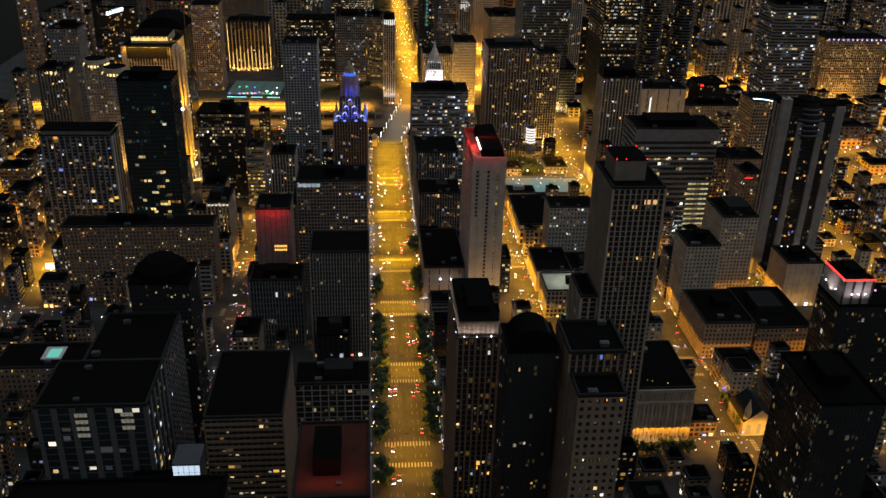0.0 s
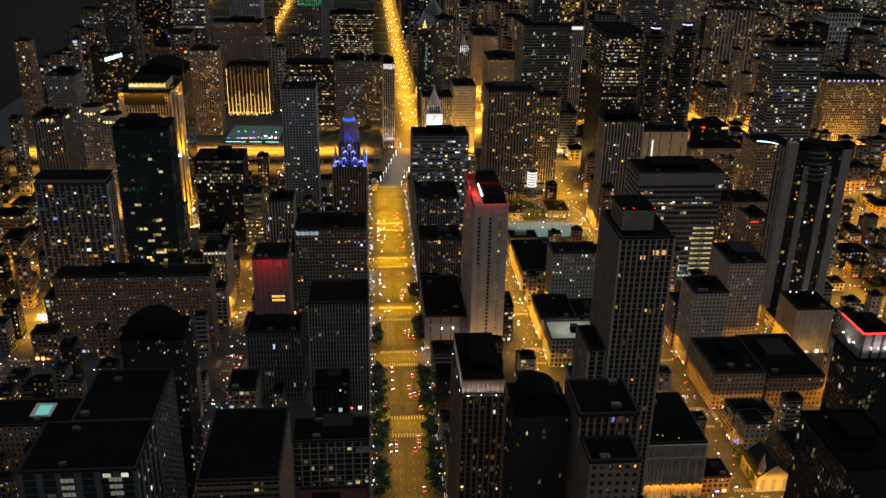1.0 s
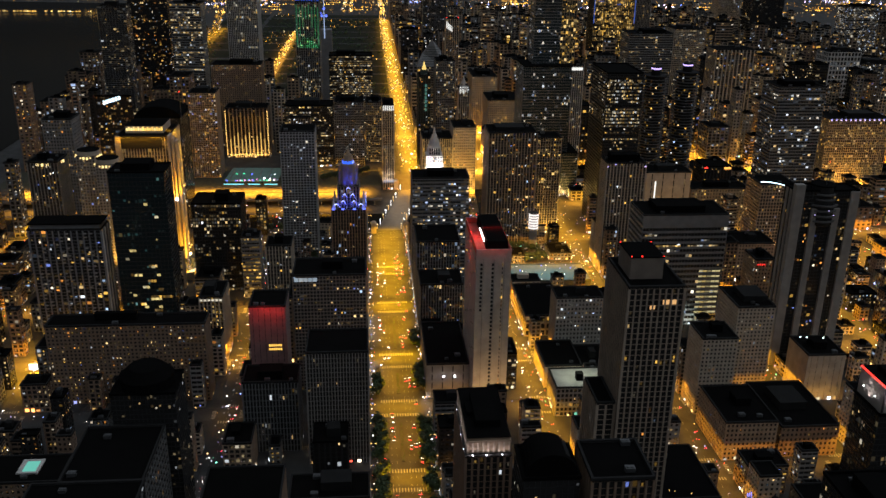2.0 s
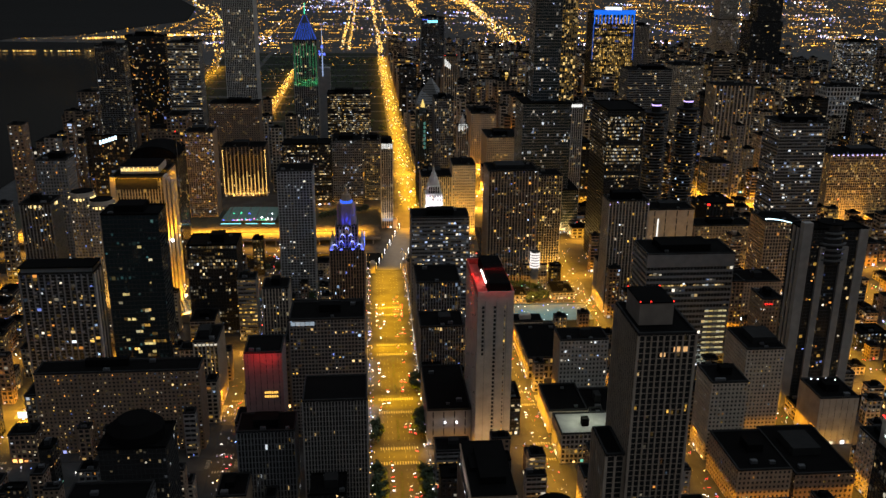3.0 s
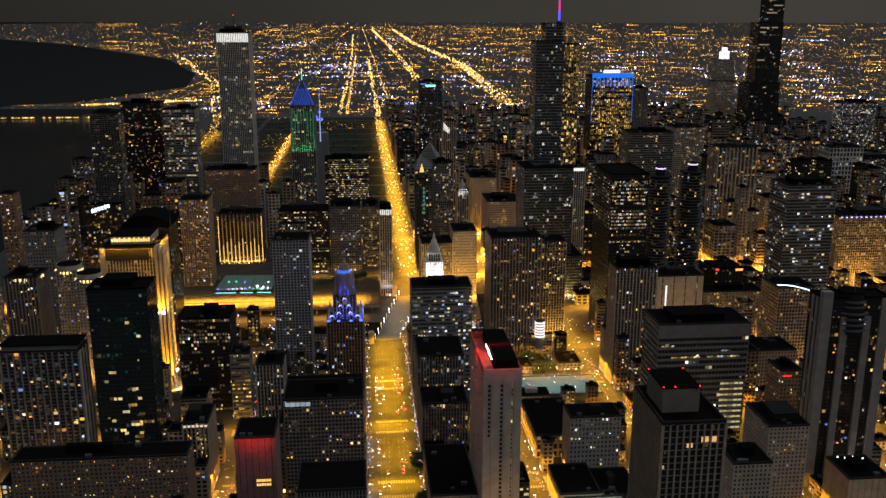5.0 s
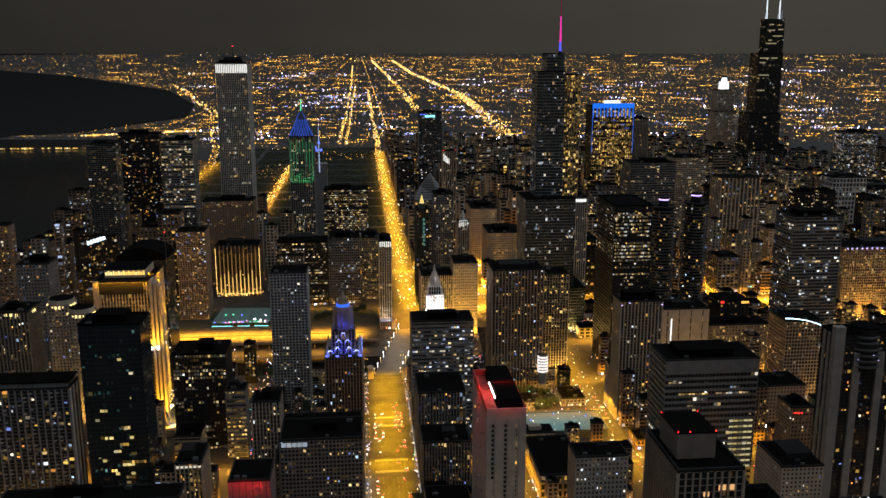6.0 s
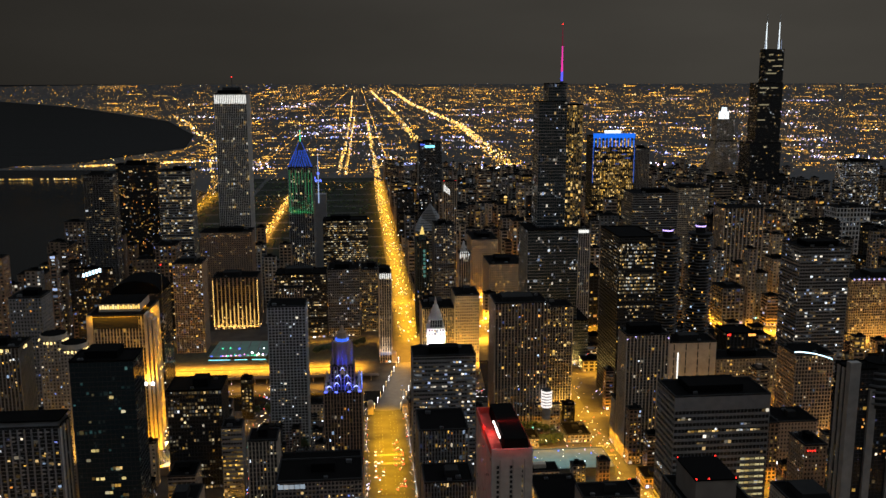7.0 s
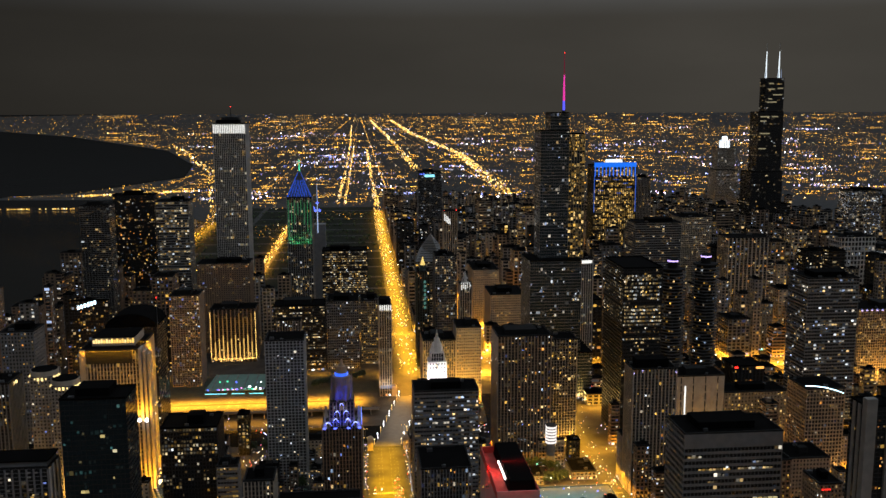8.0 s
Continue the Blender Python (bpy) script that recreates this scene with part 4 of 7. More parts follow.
def fill_block(a, b, c, d, rng, joined):
    near = c < 960 and -330 < a < 620 and c > 190
    big, small = (20, 46) if not near else (16, 30), 9
    y = c + 2
    while y + small < d:
        dy = min(rng.uniform(*big), d - 2 - y)
        x = a + 2
        while x + small < b:
            dx = min(rng.uniform(*big), b - 2 - x)
            h = zone(x + dx / 2, y + dy / 2, rng)
            wall, style, lit, tone, seed, keep = rng.choice(WALLS), rng.choice(("punched", "grid", "grid", "bands")), rng.uniform(0.08, 0.30), rng.choice(("home", "home", "office", "gold", "cold")), rng.randrange(9999), rng.random() < 0.96
            if x < -150:
                wall, lit = DIM_WALLS[seed % 4], lit + 0.06
            if y < 540 and x < -60:
                lit *= 0.4
            if h > 0 and dx > small and dy > small and keep:
                for x0, x1, y0, y1 in ((x, x + dx - 1, y, y + dy - 1), (x, x + dx / 2 - 0.5, y, y + dy / 2 - 0.5), (x + dx / 2 + 0.5, x + dx - 1, y + dy / 2, y + dy - 1)):
                    if x1 - x0 > 7 and y1 - y0 > 7 and clear(x0, x1, y0, y1, 1.0):
                        building("city_block", "plain masonry city building with scattered lit windows and flat roof", x0, x1, y0, y1, h, wall, style, lit, tone,
                                 floor=3.8 if near else 5.0 if c < 1500 else 6.6, bay=3.8 if near else 6.4 if c < 1500 else 9.5, seed=seed, units=1 if near and seed % 5 < 3 else 0, house=0.35, pent_h=4, group="ordinary city buildings", join=None if near and c < 720 and a < 420 else joined)
            x += dx
        y += dy


# ---- city lights ----
def dots(name, label, material, pts, category="street lights"):
    g = Geo()
    for x, y, z, r in pts:
        g.gem(x, y, z, r, r * 1.2)
    return tagged(part(name, g, MATS[material]), label, category, kind="stuff")


rng = random.Random(5)
pts, faint = [], []
for k in range(19000):
    dist = 1 / rng.uniform(1 / 170000, 1 / 3500)
    y = dist - 40
    x = 60 + dist * rng.uniform(-0.62, 0.62)
    pick = rng.random()
    if pick < 0.3:
        step = rng.choice((100, 200, 400, 400, 800))
        x = round(x / step) * step + rng.uniform(-5, 5)
    elif pick < 0.72:
        step = rng.choice((100, 200, 400, 800))
        y = max(round(y / step) * step, 3470) + rng.uniform(-8, 8)
    if x < shore(y) + 10:
        continue
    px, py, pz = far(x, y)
    if rng.random() < 0.36:
        pts.append((px, py, pz + 3, rng.uniform(0.9, 2.3)))
    else:
        faint.append((px, py, pz + 3, rng.uniform(0.8, 1.6)))
# straight streets running south, every second block brighter
rows_ = []
for k in range(-30, 60):
    x0 = 40 + k * 135 + rng.uniform(-12, 12)
    bright = k % 4 == 1
    near_, count = rng.uniform(3450, 5200), 170 if bright else 80
    for i in range(count):
        dist = 1 / rng.uniform(1 / 60000, 1 / near_)
        if x0 > shore(dist - 40) + 10 and rng.random() < 0.85:
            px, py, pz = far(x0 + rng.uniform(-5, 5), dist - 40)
            (rows_ if bright else faint if i % 3 else pts).append((px, py, pz + 3, rng.uniform(1.0, 2.1)))
# lamps along the shore
for i in range(170):
    y = 1 / rng.uniform(1 / 24000, 1 / 4300) - 40
    px, py, pz = far(shore(y) + rng.uniform(10, 400), y)
    rows_.append((px, py, pz + 3, rng.uniform(0.9, 1.9)))
dots("far_city_lights", "thousands of far golden street lights out to the horizon", "city_lights", pts)
dots("far_faint_lights", "haze of faint far amber street and house lights", "faint_lights", faint)


for k in range(520):
    dist = 1 / rng.uniform(1 / 90000, 1 / 3600)
    y0 = max(round((dist - 40) / 100) * 100, 3470)
    x0 = 60 + dist * rng.uniform(-0.3, 0.6)
    long_, n_ = dist * rng.uniform(0.006, 0.03), rng.randrange(6, 18)
    slant = rng.choice((0, 0, 0, 0.35, -0.3))
    for i in range(n_):
        f = (i + rng.uniform(-0.5, 0.5)) / n_
        x, y = x0 + long_ * f, y0 + long_ * f * slant + rng.uniform(-9, 9)
        if x > shore(y) + 10:
            px, py, pz = far(x, y)
            rows_.append((px, py, pz + 4, rng.uniform(1.0, 2.5)))
dots("far_street_lights", "rows of far amber lamps along long straight streets", "row_lights", rows_)


def road_lights(name, label, line, count, wide, size, material="avenue_lights", z=6):
    pts = []
    for k in range(count):
        u = rng.random() * (len(line) - 1)
        i = int(u)
        (xa, ya), (xb, yb) = line[i], line[i + 1]
        f = u - i
        ia, ib = 1 / (ya + 40), 1 / (yb + 40)
        y = 1 / (ia + (ib - ia) * f) - 40 if ya > 3000 else ya + (yb - ya) * f
        x = xa + (xb - xa) * (y - ya) / (yb - ya) if yb != ya else xa + (xb - xa) * f
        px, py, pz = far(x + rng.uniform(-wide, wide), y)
        pts.append((px, py, pz + z, size * rng.uniform(0.6, 1.3)))
    dots(name, label, material, pts)


pts = []
for k in range(130):
    dist = 1 / rng.uniform(1 / 20000, 1 / 3800)
    cx, cy, n_ = 60 + dist * rng.uniform(-0.2, 0.6), dist - 40, rng.randrange(6, 22)
    for i in range(n_):
        x, y = cx + rng.gauss(0, 0.012) * dist, cy + rng.gauss(0, 0.01) * dist
        if x > shore(y) + 10:
            px, py, pz = far(x, y)
            pts.append((px, py, pz + 3, rng.uniform(1.6, 3.4)))
dots("far_white_lights", "clusters of far white, blue and violet lights", "cluster_lights", pts)
road_lights("expressway_lights", "bright golden expressway lights running to the horizon", [(413, 5657), (464, 11750), (483, 22278), (527, 36386)], 210, 22, 3.4)
road_lights("expressway_lights", "bright golden expressway lights running to the horizon", [(676, 3500), (800, 5600), (903, 7600), (893, 13967), (1311, 36031)], 640, 36, 3.0)
road_lights("avenue_lights", "golden lamps of a long straight avenue", [(125, 3400), (124, 4068), (128, 5700), (129, 8755)], 200, 10, 2.6)
road_lights("avenue_lights", "golden lamps of a long straight avenue", [(-29, 3500), (-25, 4770), (-31, 9509), (-116, 22466)], 150, 8, 2.6)
road_lights("avenue_lights", "golden lamps of a long straight avenue", [(0, 3500), (6, 4770), (10, 9509)], 90, 6, 2.4)
road_lights("drive_lights", "golden lamps along the lakeside drive", [(-394, 2000), (-423, 2906), (-486, 3423)], 200, 14, 1.5, "city_lights")
road_lights("drive_lights", "golden lamps along the lakeside drive", [(-486, 3423), (-780, 5313), (-1900, 9900)], 120, 30, 3.5)
road_lights("harbour_lights", "row of golden lamps on the breakwater", [(-1400, 3440), (-640, 3440)], 90, 4, 2.2)
road_lights("island_lights", "pinkish lights of the museum island", [(-1142, 3961), (-680, 4176)], 120, 20, 3.5, "avenue_lights")
road_lights("park_road_lights", "golden lamps of the park drive", [(-165, 1900), (-168, 2900)], 160, 10, 1.6)
road_lights("avenue_lights", "golden lamps and traffic of the avenue south of the river", [(122, 1200), (127, 1760), (122, 2360), (117, 2840), (124, 3400)], 420, 13, 1.0, z=4)
road_lights("park_lights", "scattered lamps on the park paths", [(-380, 2000), (60, 2300), (-300, 2700), (60, 3100), (-300, 3400)], 220, 60, 1.2, "city_lights")


# ---- landmark towers ----
def flood(x, y, z, tx, ty, tz, sx, sy, watts, color, name="floodlight"):
    """An area lamp, for banks of floodlights on buildings and for added fill light."""
    lamp = bpy.data.lights.new(name, "AREA")
    lamp.shape, lamp.size, lamp.size_y, lamp.energy, lamp.color = "RECTANGLE", sx, sy, watts, color
    ob = new(name, lamp)
    ob.matrix_world = look((x, y, z), (tx, ty, tz))
    return ob


def lamps_on(parent, name, material, spots, size, label=""):
    for x, y, z in spots:
        g = Geo()
        g.box(x - size * 0.6, x + size * 0.6, y - size * 0.6, y + size * 0.6, z - size * 0.5, z)
        g.gem(x, y, z + size * 0.3, size)
        part(name, g, MATS[material], parent, label)


# crowns on towers already standing
def crown_of(parent, name, x, y, z):
    """An assembly carried by a tower, as one of its parts."""
    ob = new(name)
    ob.parent = parent
    ob.location = (x - parent.location.x, y - parent.location.y, z - parent.location.z)
    return ob


# white slab tower with the red crown
FOOT.append((138, 164, 514, 588))
tw = thing("apartment_tower", 151, 551, KERB, "pale slab tower with slit windows and a red-lit crown", "building")
rng = random.Random(61)
g = Geo()
g.box(-13, 13, -37, 37, 0, 128)
part("wall", g, surface("pale_concrete", (0.30, 0.275, 0.24)), tw)
for u, fh in ((-7.6, 58), (0.6, 20), (8.0, 20)):
    g = Geo()
    g.box(u - 0.25, u + 0.25, -37.35, -36.9, 6, 126)
    part("rib", g, CONC, tw)
for u, top, low in ((-9.0, 122, 84), (-0.6, 122, 22)):
    z = top
    while z > low:
        g = Geo()
        g.box(u - 0.8, u + 0.8, -37.25, -36.95, z - 1.9, z)
        part("window", g, GLASS, tw)
        z -= 3.3
for u in (6.6,):
    z = 122
    while z > 20:
        g = Geo()
        g.box(u - 0.35, u + 0.35, -37.25, -36.95, z - 1.6, z)
        part("window", g, MATS["pane_gold"] if rng.random() < 0.5 else GLASS, tw)
        z -= 3.3
for side in (1, 3):
    for k in range(34):
        for i in range(9):
            if rng.random() < 0.5:
                continue
            g = Geo()
            pane(g, 26, 74, side, 4 + i * 7.8, 6 + i * 7.8, 8 + k * 3.5, 9.8 + k * 3.5, 0.06)
            part("window", g, GLASS if rng.random() < 0.8 else MATS["pane_home"], tw) if (k + i) % 3 == 0 else None
g = Geo()
g.box(-13, -12.2, -36.2, 37, 128, 133)
g.box(12.2, 13, -36.2, 37, 128, 133)
g.box(-12.2, 12.2, 36, 37, 128, 133)
# Red crown light is also put into the panel colour.
part("parapet", g, surface("red_lit_panel", (0.45, 0.07, 0.05)), tw)
g = Geo()
g.box(-13, 13, -37, -36.2, 128, 133)
part("parapet", g, surface("pale_concrete", (0.30, 0.275, 0.24)), tw)
g = Geo()
g.prism([(-4.5, -33), (11.6, -33), (11.6, 35), (-4.5, 35)], 128, 137, 0.93)
part("penthouse", g, ROOFING, tw, "black plant room with sloping sides")
g = Geo()
g.prism([(-5.6, -20), (-4.9, -20), (-4.9, 8), (-5.6, 8)], 133.2, 134.2)
g.box(-5.2, -4.2, -2, -1.4, 133, 133.4)
part("neon_tube", g, glow("neon_pink", [(0, (1, 0.75, 0.7)), (0.5, (1, 0.8, 0.75))], 5, 6), tw, "white-hot pink neon tube")
g = Geo()
g.box(10.4, 10.8, -32, 34, 131, 131.4)
part("neon_tube", g, MATS["lamp_red"], tw, "red neon tube")
g = Geo()
g.box(-11.5, -11.1, -32, 34, 129.2, 129.6)
part("neon_tube", g, MATS["lamp_red"], tw, "red neon tube")
g = Geo()
g.box(-12.2, 12.2, -34, 36, 128, 128.6)
part("roof_deck", g, surface("red_lit_panel", (0.45, 0.07, 0.05)), tw)
flood(142, 551, 140, 141, 551, 128, 3, 60, 1500, (1, 0.008, 0.006))
flood(151, 512.0, 136, 151, 514.5, 126, 22, 0.8, 500, (1, 0.008, 0.006))
# Added fill lamp standing in for street light on the pale front.
flood(152, 494, 6, 151, 514, 72, 24, 8, 12500, (1, 0.58, 0.22))
flood(134.5, 551, 134, 138.2, 551, 120, 1, 60, 4200, (1, 0.03, 0.02))

# red-washed facade
rb = building("office_building", "office tower with a red-floodlit front and black roof", -25, 0, 493, 521, 100, surface("red_washed_stone", (0.17, 0.12, 0.11)), "blank", 0.0, "gold", floor=4, bay=4, singles=6, seed=90, house=0.0, units=2)
flood(-12.5, 486.0, 101.5, -12.5, 493.5, 82, 22, 1.2, 2300, (1, 0.02, 0.015))
flood(-12.5, 486.0, 45, -12.5, 493.5, 60, 22, 1.2, 1000, (1, 0.02, 0.015))
for k in range(2):
    for i in range(6):
        g = Geo()
        g.box(0 + i * 1.6, 1.1 + i * 1.6, -14.9, -14.5, 66.5 + k * 3, 68 + k * 3)
        part("sign_window", g, glow("sign_yellow", [(0, (1, 0.42, 0.05)), (0.5, (1, 0.55, 0.10))], 1.0, 1.6), rb)

# crown of white lamps
cr_ = building("office_tower", "brown brick tower with white floodlights under its cornice", 101, 121, 243, 288, 138, BROWN, "ribs", 0.10, "home", floor=3.2, bay=2.9, singles=60, seed=91, house=0.0, units=0)
g = Geo()
g.box(-9.2, 9.2, -21.6, 21.6, 138.4, 146.9)
g.box(-9.9, 9.9, -22.3, 22.3, 145, 146)
part("crown", g, TAN, cr_)
g = Geo()
g.box(-9.6, 9.6, -22, 22, 147, 147.5)
g.box(-5, 6, -14, 12, 147.5, 151)
g.box(-8, -4, -4, 6, 147.5, 149.5)
part("roof", g, ROOFING, cr_)
for i in range(9):
    g = Geo()
    g.box(-9.6 + i * 2.3, -8.9 + i * 2.3, -22.1, -21.5, 138.4, 145)
    part("fin", g, LIME, cr_)
for i in range(15):
    g = Geo()
    g.box(-9.75, -9.15, -21 + i * 2.9, -20.3 + i * 2.9, 138.4, 145)
    part("fin", g, LIME, cr_)
lamps_on(cr_, "floodlight", "lamp_white", [(-7, -23.0, 139.0), (-1, -23.0, 139.0), (6, -23.0, 139.0), (-10.4, -18, 139.0), (-10.4, -6, 139.0), (-10.4, 16, 139.0)], 0.35)
for x in (104, 110, 117):
    flood(x, 241.0, 138.6, x, 243.8, 145, 2.5, 0.5, 170, (1, 0.86, 0.92))
for y in (247, 259, 266, 281):
    flood(99.2, y, 138.6, 101.6, y, 145, 0.5, 3.0, 190, (1, 0.86, 0.92))

# red-edged roof
re_ = building("apartment_tower", "black tower with red neon roof edges over white-lit terraces", 290.5, 330, 246, 268, 150, BLACK, "glass", 0.07, "dim", floor=3.0, bay=2.2, singles=60, seed=92, house=0.0, units=2)
g = Geo()
g.box(-19.6, -4.5, -10.8, 10, 150.4, 164.8)
part("crown", g, CONC, re_)
for a_ in ((-20.0, -4.3, -11.4, -11.0, 164.6, 165.3), (-20.1, -19.7, -11.0, 10, 164.6, 165.3)):
    g = Geo()
    g.box(*a_)
    part("neon_tube", g, MATS["lamp_red"], re_, "red neon tube")
g = Geo()
g.box(-19.6, -4.5, -10.8, 10, 164.8, 165.2)
g.box(-15, -8, -5, 5, 165.2, 168)
part("roof", g, ROOFING, re_)
for k in range(4):
    g = Geo()
    g.box(-19.8 + k * 4.8, -18.9 + k * 4.8, -11.3, -10.8, 150.4, 164.4)
    part("pilaster", g, BLACK, re_)
lamps_on(re_, "floodlight", "lamp_white", [(-15.5 + i * 3.4, -12.2, 157.6) for i in range(3)] + [(-20.8, -6, 157.6), (-20.8, 4, 157.6)], 0.45)
lamps_on(re_, "floodlight", "lamp_pink", [(-3.6, -11.6, 159.5)], 0.5)
flood(299, 242.4, 156.5, 299, 246.2, 163, 10, 1, 700, (1, 0.82, 0.92))
flood(287.0, 257, 156.5, 290.6, 257, 163, 1, 12, 500, (1, 0.86, 0.84))

# gold-floodlit tower
gd = building("office_tower", "ribbed stone tower washed with golden floodlights under a bright crown", -201, -148, 842, 902, 140, LIME, "ribs", 0.08, "gold", floor=3.9, bay=3.0, seed=93, house=0.0, units=0)
g = Geo()
g.box(-20, 19, -13, 25, 140.4, 148)
part("crown", g, LIME, gd)
g = Geo()
g.box(-20.2, 19.2, -13.2, 25.2, 148, 148.5)
part("roof", g, ROOFING, gd)
g = Geo()
for i in range(16):
    g.box(-19 + i * 2.4, -17.4 + i * 2.4, -13.5, -13.1, 143, 146.0 + 1.2 * (i % 2))
part("crown_light", g, glow("crown_gold", [(0, (1, 0.6, 0.14)), (0.5, (1, 0.72, 0.28))], 1.1, 2.0), gd, "row of bright gold crown lamps")
flood(-174.5, 838.0, 141, -174.5, 843, 100, 50, 1, 7000, (1, 0.47, 0.015))
flood(-144.0, 872, 141, -149, 872, 95, 1, 56, 26000, (1, 0.47, 0.015))
flood(-142.0, 868, 4, -148.5, 868, 50, 2, 70, 150000, (1, 0.47, 0.015))
flood(-143.5, 866, 73, -148.5, 866, 108, 1, 50, 60000, (1, 0.47, 0.015))
lamps_on(gd, "floodlight", "lamp_gold", [(30.5, -26 + i * 8, 1.0) for i in range(7)] + [(28.5, -26 + i * 8, 72) for i in range(7)], 1.0)
for k in range(3):
    g = Geo()
    g.box(26.9 + k * 3.4, 29.4 + k * 3.4, -34 + k * 2, -20, 0, 142 - k * 3)
    part("pylon", g, LIME, gd)
flood(-142, 824, 2, -143, 838, 50, 12, 3, 60000, (1, 0.47, 0.015))
flood(-146, 832, 74, -147, 838, 110, 16, 1.5, 26000, (1, 0.47, 0.015))
lamps_on(gd, "floodlight", "lamp_white", [(19 + k * 6.5, -36.5, 74) for k in range(3)] + [(34.5, -18, 74)], 2.0)
g = Geo()
g.prism([(26.5, -46), (29, -46), (35.5, -4), (33, -4)], 0, 1.6)
part("light_trough", g, glow("trough_gold", [(0, (1, 0.75, 0.35)), (0.5, (1, 0.8, 0.45))], 4, 5), gd, "white-hot golden ground light trough")
g = Geo()
g.prism([(20, -66), (22, -66), (28, -46), (26.3, -46)], 0, 1.2)
part("light_trough", g, MATS["crown_gold"], gd, "golden ground light trough")
g = Geo()
g.box(26.6, 29.2, -28.5, 28.5, 71, 71.6)
part("ledge", g, LIME, gd)
g = Geo()
g.box(-21, 21, -31.2, -30.75, 128, 139.4)
part("dark_band", g, GLASS, gd, "dark glazed band under the crown")
g = Geo()
g.box(-26.4, -21.5, -31.6, -30.2, 0, 141.5)
part("pylon", g, LIME, gd)

# blue-lit gothic tower
FOOT.append((22, 57, 798, 832))
tb = thing("gothic_tower", 39.5, 815, KERB, "dark stone gothic tower with a blue-lit buttressed crown", "building")
storeys(tb, 35, 34, 0, 73, random.Random(4), BROWN, GLASS, "ribs", 3.8, 3.0, 0.05, "home", 0, 20)
storeys(tb, 22, 22, 73, 96, random.Random(5), TAN, GLASS, "ribs", 3.8, 3.0, 0.02, "cold")
for i in range(8):
    g = Geo()
    a = math.pi / 8 + i * math.pi / 4
    g.prism([(10 * math.cos(a) - 1, 10 * math.sin(a) - 1), (10 * math.cos(a) + 1, 10 * math.sin(a) - 1), (10 * math.cos(a) + 1, 10 * math.sin(a) + 1), (10 * math.cos(a) - 1, 10 * math.sin(a) + 1)], 96, 118, 0.35)
    part("buttress", g, TAN, tb)
g = Geo()
g.tube(0, 0, 8.5, 96, 118, 8)
g.tube(0, 0, 6.0, 118, 127, 8, 4.5)
g.tube(0, 0, 2.6, 127, 133, 8, 0.8)
part("lantern", g, TAN, tb)
g = Geo()
for sx in (-1, 1):
    for sy in (-1, 1):
        g.prism([(sx * 15.5 - 2, sy * 15 - 2), (sx * 15.5 + 2, sy * 15 - 2), (sx * 15.5 + 2, sy * 15 + 2), (sx * 15.5 - 2, sy * 15 + 2)], 73, 84, 0.2)
part("pinnacle", g, PALE, tb)


def glow_arch(parent, x, y, z, half, rise, material, along="x"):
    """A pointed arch outline that glows in place of lit stone tracery."""
    g = Geo()
    pts = [(-half, 0), (-half * 0.92, rise * 0.45), (-half * 0.6, rise * 0.78), (0, rise), (half * 0.6, rise * 0.78), (half * 0.92, rise * 0.45), (half, 0)]
    for (a, p), (b, q) in zip(pts, pts[1:]):
        if along == "x":
            g.quad((x + a, y, z + p - 0.4), (x + b, y, z + q - 0.4), (x + b, y, z + q + 0.4), (x + a, y, z + p + 0.4))
            g.quad((x + a, y, z + p + 0.4), (x + b, y, z + q + 0.4), (x + b, y + 0.5, z + q + 0.4), (x + a, y + 0.5, z + p + 0.4))
        else:
            g.quad((x, y + a, z + p - 0.4), (x, y + b, z + q - 0.4), (x, y + b, z + q + 0.4), (x, y + a, z + p + 0.4))
            g.quad((x, y + a, z + p + 0.4), (x, y + b, z + q + 0.4), (x - 0.5, y + b, z + q + 0.4), (x - 0.5, y + a, z + p + 0.4))
    part("tracery_light", g, material, parent)


ICE = glow("tracery_ice", [(0, (0.12, 0.16, 1)), (0.6, (0.45, 0.5, 1))], 1.6, 3.6)
for x, z, half, rise in ((-12.5, 74, 3.4, 5), (12.5, 74, 3.4, 5), (-5.5, 74.5, 3.0, 8), (5.5, 74.5, 3.0, 8), (-4.2, 83, 2.6, 6), (4.2, 83, 2.6, 6), (0, 91, 2.2, 5)):
    glow_arch(tb, x, -17.6 if z < 80 else -15.5, z, half, rise, ICE)
for y, half in ((-9, 4.0), (2, 5.0), (11, 3.4)):
    glow_arch(tb, 18.1, y, 74, half, 9, MATS["lamp_blue"], "y")
for x in (-16, -6, 6, 16):
    g = Geo()
    g.box(x - 1.4, x + 1.4, -17.9, -17.3, 72.6, 74.0)
    part("tracery_light", g, ICE, tb)
g = Geo()
g.tube(0, 0, 6.3, 118.3, 121, 8)
part("crown_ring", g, glow("ring_blue", [(0, (0.03, 0.10, 0.9)), (0.5, (0.04, 0.14, 1))], 0.9, 1.1), tb, "blue-lit lantern ring")
flood(39.5, 794, 74, 39.5, 806, 98, 22, 2, 2600, (0.008, 0.03, 1))
flood(60, 815, 74, 47, 815, 98, 2, 22, 2200, (0.03, 0.07, 1))
flood(39.5, 801, 98, 39.5, 807, 122, 14, 1, 2200, (0.008, 0.03, 1))
flood(54, 815, 98, 47, 815, 122, 1, 14, 1600, (0.03, 0.08, 1))

# white clock tower
FOOT.append((117, 158, 913, 950))
wt = thing("clock_tower", 138, 931, KERB, "white-floodlit terracotta clock tower on an office block", "building")
storeys(wt, 40, 24, 0, 72, random.Random(6), PALE, GLASS, "punched", 3.8, 3.0, 0.15, "office")
roofscape(wt, 40, 24, 72, random.Random(7), PALE, units=2, house=0)
